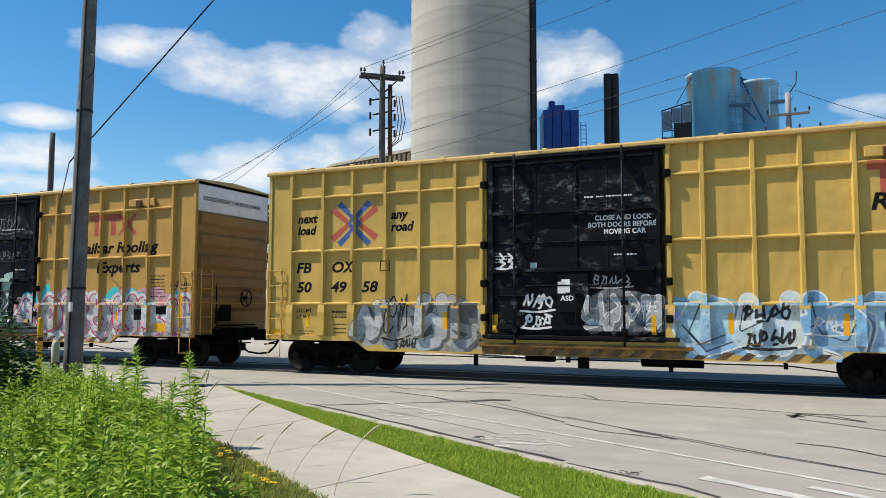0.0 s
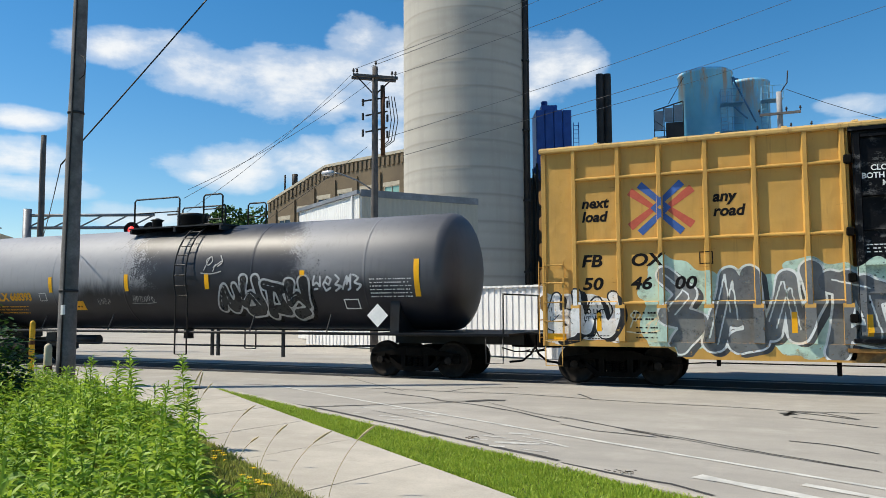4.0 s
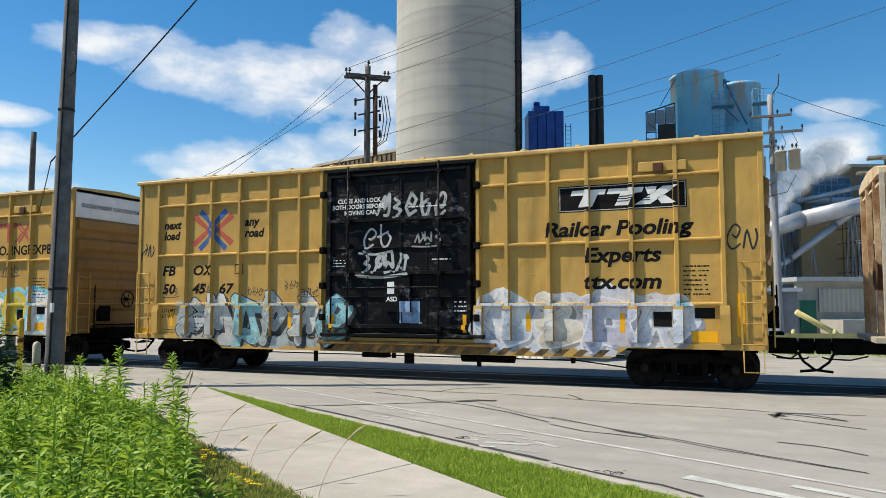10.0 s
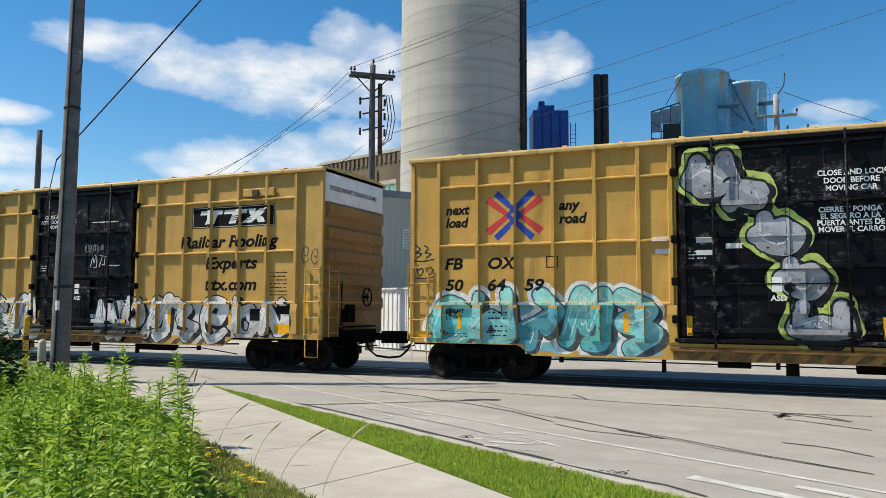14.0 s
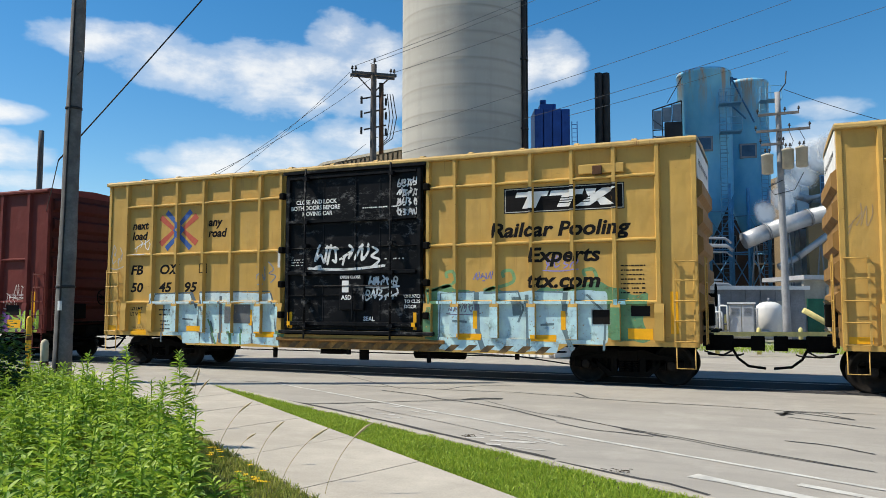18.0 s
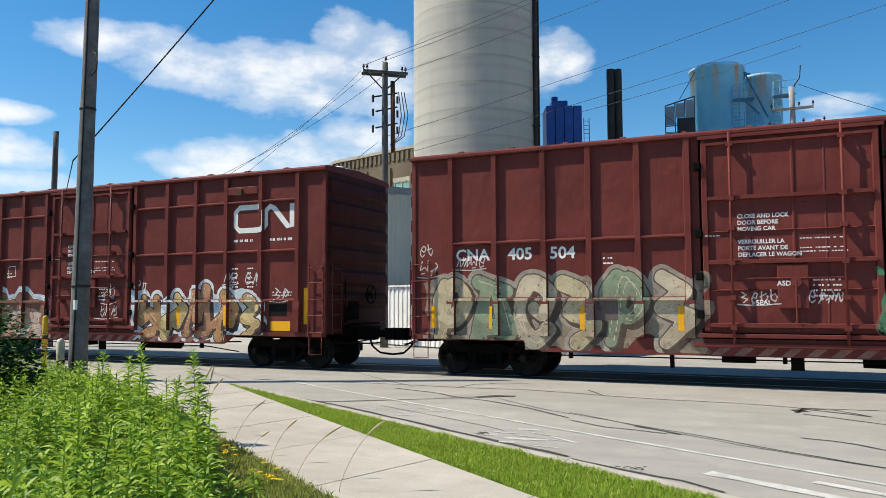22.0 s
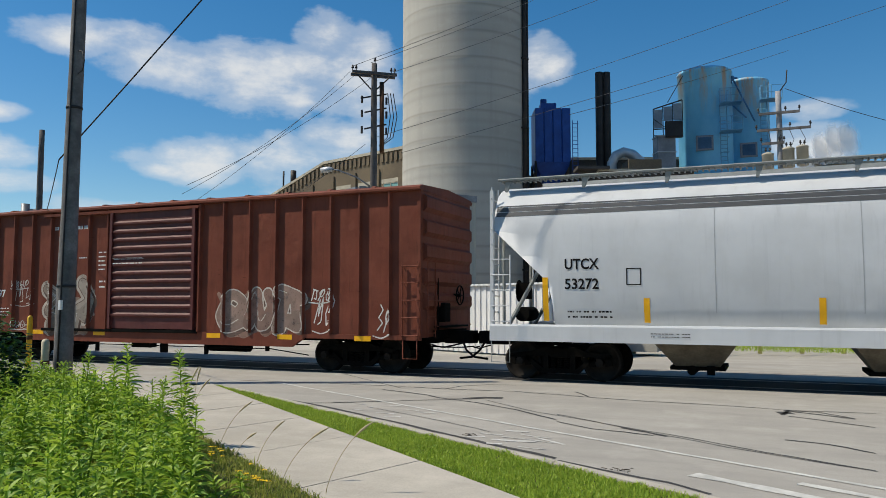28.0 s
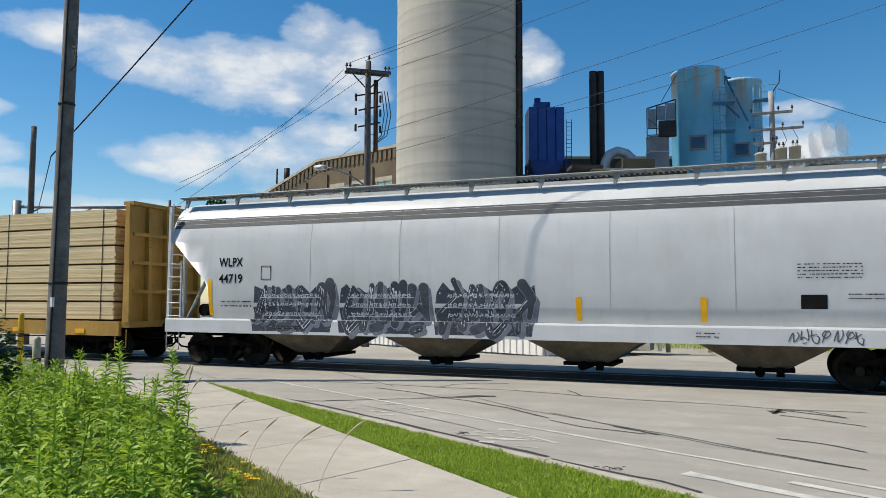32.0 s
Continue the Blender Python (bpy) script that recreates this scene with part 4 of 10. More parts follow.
def ttx_plate(car, relief):
    mark("emblem_plate", rect(11.69, 14.32, 3.68, 4.24), INK, car, relief)
    mark("emblem_border", outline(11.71, 14.30, 3.70, 4.22, 0.018), sprayed((0.35, 0.34, 0.3)), car, relief, "", 0.0098)
    up = [(a, b, c, d, y - 0.004) for a, b, c, d, y in relief] + [(0, 20, 0, 6, -0.004)]
    for x in (11.95, 12.72):
        bm = bmesh.new()
        flat(bm, ((x, 4.03), (x + 0.72, 4.03), (x + 0.76, 4.14), (x + 0.04, 4.14)))
        flat(bm, ((x + 0.16, 3.78), (x + 0.46, 3.78), (x + 0.58, 4.03), (x + 0.28, 4.03)))
        mark("emblem_bar", bm, WHITE, car, up)
    bm = bmesh.new()
    flat(bm, ((13.28, 3.78), (13.6, 3.78), (14.16, 4.14), (13.86, 4.14)))
    mark("emblem_bar", bm, WHITE, car, up)
    bm = bmesh.new()
    flat(bm, ((13.82, 3.78), (14.12, 3.78), (13.9, 3.95), (13.74, 3.9)))
    flat(bm, ((13.5, 4.14), (13.74, 4.14), (13.7, 4.02), (13.56, 3.98)))
    mark("emblem_bar", bm, WHITE, car, up)
    bm = bmesh.new()
    for z in (3.86, 3.91, 3.96):
        flat(bm, ((12.55, z), (13.6, z), (13.6, z + 0.02), (12.55, z + 0.02)))
    mark("emblem_stripe", bm, INK, car, [(a, b, c, d, y - 0.006) for a, b, c, d, y in relief] + [(0, 20, 0, 6, -0.006)])


FB_RIBS = [0.72, 1.65, 2.48, 3.38, 4.28, 5.18, 5.82, 9.87, 10.53, 11.47, 12.31, 13.22, 14.11, 14.99]


def yellow_car(s0, num, paint, emblem, words, label, red=None, blue=None, door_mat=None, seed=1, art=None):
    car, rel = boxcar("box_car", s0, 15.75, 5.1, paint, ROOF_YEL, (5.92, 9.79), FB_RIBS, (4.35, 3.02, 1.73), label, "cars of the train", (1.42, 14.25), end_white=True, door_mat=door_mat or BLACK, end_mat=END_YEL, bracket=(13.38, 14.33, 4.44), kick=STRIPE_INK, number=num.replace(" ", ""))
    red, blue = red or LOGO_RED, blue or LOGO_BLUE
    if art:
        art(car, rel)
    for txt, x, z in (("next", 0.87, 3.74), ("load", 0.87, 3.45), ("any", 3.5, 3.74), ("road", 3.5, 3.45)):
        mark("lettering", lettering(txt, 0.3, x, z, 0.2, 1.02, 0.011), INK, car, rel)
    arrows(car, rel, red, blue)
    for txt, x in (("FB", 0.84), ("OX", 1.86)):
        mark("reporting_mark", lettering(txt, 0.35, x, 2.5, 0.18, 1.2, 0.011), INK, car, rel)
    for txt, x in zip(num.split(), (0.86, 1.86, 2.72)):
        mark("car_number", lettering(txt, 0.35, x, 2.02, 0.18, 1.2, 0.011), INK, car, rel)
    mark("plate_mark", outline(3.12 + 0.1, 3.12 + 0.36, 2.5, 2.75), INK, car, rel)
    if emblem == "plate":
        ttx_plate(car, rel)
    else:
        ttx_red(car, rel, LOGO_RED, *{"50 49 58": (13.42, 4.36), "50 64 59": (12.25, 4.16)}.get(num, (11.8, 4.27)))
    for txt, x, z, size, shear in words:
        mark("lettering", lettering(txt, size, x, z, shear, 1.17 if shear else 1.0, 0.014 if shear else 0.007), INK, car, rel)
    for txt, z in (("LD LMT", 1.52), ("LT WT", 1.37)):
        mark("lettering", lettering(txt, 0.13, 0.88, z, 0, 1.0, 0.003), INK, car, rel)
    for x, z, w, h, n in ((1.9, 1.36, 0.45, 0.26, 2), (1.95, 1.0, 0.45, 0.3, 3), (14.22, 1.9, 0.5, 0.65, 7), (0.95, 0.98, 0.45, 0.12, 2)):
        mark("data_stencil", bars(x, z, w, h, n, seed + int(x * 7)), INK, car, rel)
    for x, z, w, h, n in ((6.35, 3.62, 1.2, 0.36, 3), (8.15, 3.95, 1.0, 0.1, 1), (6.15, 2.62, 0.35, 0.2, 3), (8.75, 2.72, 0.5, 0.1, 1), (9.3, 1.55, 0.35, 0.3, 3)):
        if n == 3 and w > 1:
            lines = (("CLOSE AND LOCK", 6.27), ("BOTH DOORS BEFORE", 6.12), ("MOVING CAR", 6.45)) if num != "50 64 59" else (("CLOSE AND LOCK", 8.5), ("DOOR BEFORE", 8.6), ("MOVING CAR", 8.63))
            for i, (t, tx) in enumerate(lines):
                mark("lettering", lettering(t, 0.145, tx + (2.1 if num == "50 49 58" else 0), (3.48 if num == "50 49 58" else 4.15) - i * 0.145, 0, 0.95, 0.004), WHITE, car, rel)
            if num == "50 64 59":
                for i, (t, tx) in enumerate((("CIERRE Y PONGA", 8.5), ("EL SEGURO A LA", 8.53), ("PUERTA ANTES DE", 8.47), ("MOVER EL CARRO", 8.49))):
                    mark("lettering", lettering(t, 0.14, tx, 3.46 - i * 0.125, 0, 0.95, 0.004), WHITE, car, rel)
            mark("lettering", lettering("ASD", 0.15, 7.64, 1.8, 0, 1.0, 0.004), WHITE, car, rel)
            mark("lettering", lettering("SEAL", 0.14, 8.2, 1.3, 0, 1.0, 0.004), WHITE, car, rel)
            mark("door_decal", rect(7.66, 7.84, 1.97, 2.25), WHITE, car, rel)
        elif num == "50 45 95" and x == 9.3:
            for i, t in enumerate(("UNLATCH", "TO CLOSE", "DOOR")):
                mark("lettering", lettering(t, 0.11, 9.27, 1.84 - i * 0.12, 0, 0.95, 0.002), WHITE, car, rel)
            mark("lettering", lettering("OPEN CLOSE", 0.1, 7.6, 2.3, 0, 0.95, 0.002), WHITE, car, rel)
        elif not (num == "50 64 59" and x > 8):
            mark("data_stencil", bars(x, z, w, h, n, seed + int(x * 5)), WHITE, car, rel)
    for x, z0, z1 in ((1.2, 1.15, 1.55), (4.9, 1.15, 1.55), (6.15, 1.1, 1.5), (9.55, 1.1, 1.5), (11.0, 1.15, 1.55), (13.0, 1.15, 1.55)):
        mark("reflector", rect(x - 0.05, x + 0.05, z0, z1), REFLECT, car, rel)
    mark("reflector", rect(15.2, 15.35, 1.1, 1.95), REFLECT, car, rel)
    mark("caution_plate", rect(0.05, 0.5, 0.97, 1.1), REFLECT, car, rel)
    mark("caution_plate", rect(14.35, 14.85, 0.98, 1.2), REFLECT, car, rel)
    mark("data_plate", rect(13.62, 13.98, 1.28, 1.58), INK, car, rel)
    mark("data_plate_border", outline(13.6, 14.0, 1.26, 1.6, 0.012), ALU, car, rel, "", 0.0102)
    mark("data_plate", rect(14.42, 14.8, 1.45, 1.66), INK, car, rel)
    mark("service_decal", rect(14.0 + 0.08, 14.0 + 0.32, 1.68, 1.8), sprayed((0.2, 0.42, 0.5)), car, rel, "", 0.0102)
    return car


RPE = [("Railcar Pooling", 11.37, 3.17, 0.43, 0.2), ("Experts", 12.22, 2.61, 0.43, 0.2)]
RPT = RPE + [("ttx.com", 12.2, 2.06, 0.43, 0.2)]
CRIM, TEAL = (0.42, 0.03, 0.12), (0.04, 0.42, 0.46)
SLV, CHAR, BONE, JET = (0.40, 0.42, 0.43), (0.10, 0.105, 0.11), (0.68, 0.68, 0.66), (0.018, 0.018, 0.02)


BONE_PAPER = plain("peeling_paper", (0.66, 0.66, 0.63), 0.8, 0, 0.25, 5, 25, 0.1)


def art_a(c, r):
    cloud(c, r, 2.5, 5.85, 0.66, 1.7, (0.27, 0.27, 0.255), 1)
    bubbles(c, r, 2.5, 5.75, 0.66, 1.95, 4, [SLV, (0.30, 0.31, 0.31)], (0.13, 0.135, 0.14), 1, None, (0.5, 0.5, 0.48), 0.04)
    mark("patch_panel", rect(5.05, 5.75, 1.3, 1.75), sprayed(CHAR), c, r, "", 0.011)
    cloud(c, r, 9.95, 15.6, 0.66, 1.85, (0.20, 0.38, 0.56), 2)
    cloud(c, r, 10.0, 15.6, 0.8, 1.3, (0.50, 0.47, 0.36), 9, None, 0.3, 0.0007)
    bubbles(c, r, 9.95, 15.6, 0.66, 2.0, 5, [(0.27, 0.45, 0.64), (0.46, 0.58, 0.66), (0.18, 0.36, 0.56)], (0.62, 0.66, 0.66), 2, None, (0.05, 0.07, 0.1), 0.06)
    tag(c, r, 11.2, 1.4, 0.85, 0.3, JET, 3, 0.05)
    tag(c, r, 11.25, 0.92, 0.85, 0.3, JET, 4, 0.05)
    tag(c, r, 12.4, 1.2, 0.7, 0.3, (0.5, 0.52, 0.5), 12, 0.03)
    cloud(c, r, 8.2, 9.75, 1.15, 2.0, (0.12, 0.125, 0.13), 5)
    bubbles(c, r, 8.1, 9.7, 1.15, 1.95, 4, [(0.30, 0.31, 0.31)], BONE, 5, None, BONE, 0.03)
    tag(c, r, 6.75, 1.62, 0.7, 0.32, BONE, 6, 0.045)
    tag(c, r, 6.8, 1.25, 0.6, 0.25, BONE, 61, 0.045)
    tag(c, r, 6.2, 2.55, 0.4, 0.3, BONE, 7, 0.05)
    tag(c, r, 8.3, 2.1, 0.8, 0.22, (0.3, 0.3, 0.3), 8, 0.03)
    tag(c, r, 3.3, 1.05, 0.7, 0.85, JET, 9, 0.035)
    tag(c, r, 3.6, 0.7, 0.6, 0.22, JET, 10, 0.035)
    mark("peeled_label", rect(7.55, 7.75, 1.95, 2.2), BONE_PAPER, c, r, "", 0.012)
    mark("peeled_label", rect(6.95, 7.1, 2.5, 2.62), BONE_PAPER, c, r, "", 0.012)


def art_b(c, r):
    cloud(c, r, 0.05, 1.65, 0.9, 1.95, (0.5, 0.5, 0.48), 11)
    bubbles(c, r, 0.08, 1.65, 0.9, 2.05, 2, [BONE], JET, 11, None, None, 0.05, 0.1, None, 0.2)
    cloud(c, r, 2.1, 8.6, 0.66, 2.55, (0.34, 0.46, 0.38), 12, None, 0.35)
    bubbles(c, r, 2.3, 8.5, 0.7, 2.55, 6, [(0.13, 0.135, 0.135), (0.10, 0.105, 0.11)], (0.56, 0.62, 0.57), 12, None, (0.5, 0.56, 0.52), 0.07, 0.02, None, 0.8, 1.15)
    cloud(c, r, 8.8, 15.7, 0.66, 2.15, (0.46, 0.24, 0.27), 13, None, 0.25)
    cloud(c, r, 9.1, 15.7, 0.9, 2.1, TEAL, 15, None, 0.45, 0.0006)
    cloud(c, r, 8.9, 15.7, 0.66, 1.6, (0.36, 0.36, 0.37), 14, None, 0.1, 0.0009)
    bubbles(c, r, 8.9, 15.7, 0.66, 1.98, 7, [(0.38, 0.385, 0.40), (0.42, 0.43, 0.44)], CRIM, 13, (0.55, 0.55, 0.55), BONE, 0.06, 0.1)
    tag(c, r, 15.0, 2.1, 0.5, 0.25, JET, 14, 0.03)
    tag(c, r, 6.5, 4.25, 1.1, 0.32, (0.2, 0.2, 0.2), 15, 0.025)
    tag(c, r, 8.0, 3.95, 0.9, 0.45, (0.2, 0.2, 0.2), 16, 0.025)
    tag(c, r, 8.2, 3.05, 0.8, 0.25, (0.16, 0.16, 0.16), 17, 0.02)
    tag(c, r, 1.8, 1.2, 0.6, 0.4, (0.5, 0.45, 0.3), 18, 0.03)


def art_e(c, r):
    cloud(c, r, 1.4, 6.5, 0.66, 1.8, (0.26, 0.29, 0.29), 21)
    bubbles(c, r, 1.4, 6.6, 0.66, 2.08, 6, [(0.34, 0.37, 0.37), (0.44, 0.45, 0.44), (0.22, 0.42, 0.45)], (0.05, 0.055, 0.06), 21, None, (0.42, 0.5, 0.5), 0.05, 0.3)
    cloud(c, r, 9.8, 14.3, 0.66, 2.05, (0.47, 0.47, 0.50), 22, None, 0.25)
    bubbles(c, r, 9.9, 14.4, 0.72, 2.05, 4, [(0.50, 0.54, 0.62), (0.52, 0.49, 0.42), (0.46, 0.46, 0.56)], (0.58, 0.6, 0.64), 22, None, (0.36, 0.38, 0.46), 0.06, 0.15, None, 0.5)
    tag(c, r, 7.3, 3.75, 1.8, 0.5, (0.33, 0.33, 0.33), 23, 0.07)
    tag(c, r, 6.9, 3.0, 0.8, 0.5, (0.4, 0.4, 0.4), 24, 0.05)
    tag(c, r, 6.9, 2.45, 1.2, 0.45, (0.36, 0.36, 0.36), 25, 0.07)
    tag(c, r, 8.3, 3.1, 0.7, 0.3, (0.22, 0.22, 0.22), 251, 0.04)
    tag(c, r, 0.02, 2.95, 0.55, 0.42, JET, 26, 0.035)
    tag(c, r, 15.0, 2.75, 0.65, 0.5, JET, 261, 0.035)
    mark("patch_panel", rect(7.95, 8.45, 1.3, 1.8), sprayed((0.2, 0.28, 0.42)), c, r, "", 0.011)
    for i, x in enumerate((0.9, 2.0, 3.6, 4.7, 5.2)):
        tag(c, r, x, 1.95 + 0.15 * (i % 2), 0.5, 0.2, (0.06, 0.05, 0.04), 27 + i, 0.02)


def art_c(c, r):
    cloud(c, r, 0.4, 5.6, 0.66, 1.75, (0.12, 0.30, 0.36), 31)
    bubbles(c, r, 0.4, 5.65, 0.66, 2.1, 5, [(0.09, 0.40, 0.40), (0.18, 0.46, 0.46), (0.07, 0.30, 0.36)], (0.05, 0.075, 0.09), 31, (0.52, 0.60, 0.58), (0.42, 0.56, 0.56), 0.05, 0.25, None, 0.75, 1.1, (0.22, 0.50, 0.46))
    bubbles(c, r, 9.9, 15.1, 0.66, 2.2, 5, [(0.60, 0.61, 0.62), (0.58, 0.40, 0.03)], (0.16, 0.44, 0.56), 32, (0.20, 0.46, 0.58), None, 0.09, 0.05, None, 0.15, 1.15)
    for i, (x, z, w, h) in enumerate(((6.55, 4.25, 0.95, 1.0), (7.2, 3.85, 0.8, 0.8), (7.75, 3.05, 0.85, 1.0), (8.15, 2.2, 0.8, 1.0), (8.45, 1.35, 1.0, 0.9))):
        bubbles(c, r, x - w / 2, x + w / 2, z - h / 2, z + h / 2, 1, [(0.30, 0.31, 0.33)], (0.012, 0.012, 0.014), 33 + i, (0.34, 0.42, 0.10), (0.5, 0.5, 0.52), 0.07, 0.1, None, 0.0, 1.35)
    tag(c, r, 10.65, 2.75, 0.8, 0.22, (0.09, 0.06, 0.03), 38, 0.035)
    tag(c, r, 10.65, 2.4, 1.3, 0.24, (0.12, 0.08, 0.04), 381, 0.04)
    tag(c, r, 12.9, 2.6, 0.7, 0.28, (0.12, 0.08, 0.04), 39, 0.04)
    tag(c, r, 0.05, 2.75, 0.5, 0.28, JET, 40, 0.035)
    tag(c, r, 0.1, 2.35, 0.45, 0.25, JET, 401, 0.03)
    for x, z in ((5.5, 2.75), (5.45, 3.0), (6.3, 2.95), (6.3, 2.7), (6.85, 2.82)):
        mark("paper_label", rect(x, x + 0.3, z, z + 0.1), BONE_PAPER, c, r, "", 0.012)


def art_h(c, r):
    cloud(c, r, 2.7, 6.15, 0.66, 1.95, (0.58, 0.585, 0.58), 41, None, 0.1)
    bubbles(c, r, 2.7, 6.15, 0.66, 2.08, 3, [(0.62, 0.63, 0.63), (0.57, 0.575, 0.575)], JET, 41, None, (0.2, 0.2, 0.2), 0.075, 0.2, None, 0.15, 1.2)
    cloud(c, r, 8.3, 14.8, 0.66, 1.75, (0.42, 0.42, 0.41), 42, None, 0.2)
    bubbles(c, r, 8.3, 14.8, 0.66, 1.95, 7, [(0.60, 0.60, 0.58), (0.45, 0.45, 0.44)], JET, 42, None, (0.2, 0.2, 0.2), 0.06, 0.25)
    tag(c, r, 15.1, 2.7, 0.55, 0.4, (0.08, 0.06, 0.04), 43, 0.03)
    tag(c, r, 0.1, 3.0, 0.45, 0.55, (0.3, 0.2, 0.1), 46, 0.02)
    tag(c, r, 7.9, 3.15, 0.7, 0.2, (0.2, 0.2, 0.2), 44, 0.02)
    tag(c, r, 8.1, 2.7, 0.6, 0.35, (0.4, 0.4, 0.4), 45, 0.025)


def art_g(c, r):
    PALE, PALE2, MOSS = (0.36, 0.53, 0.63), (0.44, 0.60, 0.68), (0.09, 0.20, 0.10)
    for x0, x1, z0, z1, tone in ((1.62, 3.0, 1.66, 1.98, PALE2), (2.05, 3.35, 0.66, 1.7, PALE), (3.3, 5.55, 1.72, 1.99, PALE2), (3.3, 3.9, 0.66, 1.76, PALE), (4.0, 5.8, 0.66, 1.74, PALE)):
        cloud(c, r, x0, x1, z0, z1, tone, int(x0 * 20), None, 0.035, 0.0004 + 0.0003 * (tone is PALE))
    # straight dark edges and wedges that part the painted blocks
    for pts, w in ((((1.58, 1.62), (1.75, 1.96), (3.0, 1.99)), 0.035), (((2.98, 1.98), (3.18, 1.6)), 0.11), (((3.3, 1.97), (3.42, 1.5)), 0.06), (((3.62, 1.25), (3.78, 0.68)), 0.09), (((3.95, 1.9), (3.97, 0.7)), 0.08), (((2.02, 0.68), (2.06, 1.66)), 0.05),
                   (((2.7, 1.3), (3.05, 1.28)), 0.045), (((4.95, 1.25), (5.0, 0.7)), 0.05), (((5.5, 1.98), (5.68, 1.5), (5.82, 0.68)), 0.04), (((3.3, 2.0), (5.5, 2.01)), 0.035)):
        bm = bmesh.new()
        band(bm, pts, w)
        mark("sprayed_wedge", bm, sprayed((0.075, 0.105, 0.125)), c, r, "", 0.0026)
    for pts, w in ((((3.55, 1.3), (3.85, 0.66)), 0.05), (((4.3, 1.0), (4.32, 0.66)), 0.09), (((4.62, 1.05), (4.64, 0.66)), 0.05), (((5.75, 1.0), (5.95, 0.9)), 0.1)):
        bm = bmesh.new()
        band(bm, pts, w)
        mark("sprayed_wedge", bm, sprayed(MOSS), c, r, "", 0.0034)
    for x, z in ((0.95, 0.86), (2.85, 0.98), (5.1, 0.86), (10.6, 0.9), (12.3, 0.9)):
        mark("caution_plate", rect(x, x + 0.55, z, z + 0.14), REFLECT, c, r, "", 0.012)
    for k, x in enumerate((10.25, 11.6, 13.4)):
        bm = bmesh.new()
        band(bm, smooth([(x - 0.4, 2.0), (x, 2.08), (x + 0.3, 2.2), (x + 0.25, 2.42), (x + 0.05, 2.4), (x + 0.08, 2.28)]), 0.075)
        mark("sprayed_swirl", bm, sprayed((0.14, 0.25, 0.11)), c, r, "", 0.0004)
    cloud(c, r, 9.75, 14.9, 0.86, 2.08, MOSS, 52, None, 0.2)
    cloud(c, r, 10.1, 13.95, 0.66, 1.98, PALE, 53, None, 0.04, 0.0008)
    for pts, w in ((((10.12, 0.7), (10.16, 1.94), (11.0, 1.97)), 0.03), (((11.03, 1.96), (11.06, 1.1), (11.2, 0.7)), 0.12), (((11.2, 1.94), (12.0, 1.97), (12.12, 1.6), (12.0, 1.3)), 0.05), (((11.95, 1.85), (11.98, 1.45)), 0.2), (((12.2, 1.9), (12.24, 0.7)), 0.09),
                   (((12.35, 1.97), (13.0, 1.95)), 0.035), (((13.05, 1.95), (13.0, 1.2), (13.2, 0.72)), 0.11), (((13.5, 1.9), (13.9, 1.5), (13.86, 0.74)), 0.05), (((10.5, 1.32), (10.8, 1.3)), 0.05), (((12.5, 1.25), (12.8, 1.27)), 0.05)):
        bm = bmesh.new()
        band(bm, pts, w)
        mark("sprayed_wedge", bm, sprayed((0.10, 0.16, 0.19)), c, r, "", 0.0026)
    tag(c, r, 10.35, 1.5, 0.75, 0.2, (0.13, 0.13, 0.2), 555, 0.022)
    tag(c, r, 6.75, 2.62, 1.9, 0.5, BONE, 52, 0.06)
    for k in range(4):
        tag(c, r, 9.05, 4.45 - k * 0.23, 0.55, 0.17, (0.5, 0.5, 0.5), 530 + k, 0.035)
    tag(c, r, 8.3, 2.12, 0.8, 0.22, (0.42, 0.46, 0.5), 54, 0.04)
    tag(c, r, 8.2, 1.78, 0.9, 0.25, (0.42, 0.46, 0.5), 541, 0.04)
    tag(c, r, 0.1, 2.75, 0.45, 0.5, (0.34, 0.32, 0.3), 55, 0.025)
    tag(c, r, 0.95, 3.1, 0.6, 0.35, (0.6, 0.6, 0.58), 551, 0.025)
    tag(c, r, 5.05, 2.2, 0.65, 0.5, (0.16, 0.2, 0.26), 552, 0.03)
    tag(c, r, 10.95, 2.2, 0.5, 0.2, (0.14, 0.14, 0.3), 553, 0.025)
    tag(c, r, 12.6, 2.45, 0.7, 0.25, (0.2, 0.18, 0.4), 554, 0.025)
    mark("patch_panel", rect(4.15, 4.9, 1.2, 1.68), sprayed(CHAR), c, r, "", 0.011)
    mark("paper_label", rect(5.72, 5.85, 2.6, 3.0), BONE_PAPER, c, r, "", 0.012)


yc = [("50 49 58", -11.9, "red", [("Railcar", 13.45, 3.47, 0.43, 0.2), ("Pooling", 13.7, 2.95, 0.43, 0.2)], "mustard box car, grey and blue sprayed lettering low on its side", art_a, (0.60, 0.40, 0.11)),
      ("50 46 00", -30.04, "red", RPE, "orange-yellow box car with charcoal, silver and crimson sprayed lettering", art_b, (0.57, 0.33, 0.09)),
      ("50 45 67", -79.95, "plate", RPT, "mustard box car with pale sprayed lettering and a black plug door", art_e, (0.55, 0.34, 0.095)),
      ("50 64 59", -98.17, "red", [("RAILCAR POOLING EXPERTS", 10.55, 3.2, 0.39, 0.0)], "mustard box car with teal and yellow-white sprayed lettering", art_c, (0.56, 0.33, 0.08)),
      ("50 44 55", -116.3, "plate", RPT, "mustard box car with white bubble lettering along its lower side", art_h, (0.56, 0.345, 0.10)),
      ("50 45 95", -134.56, "plate", RPT, "mustard box car with a pale blue painted-over band", art_g, (0.56, 0.35, 0.10))]
TRAIN = []
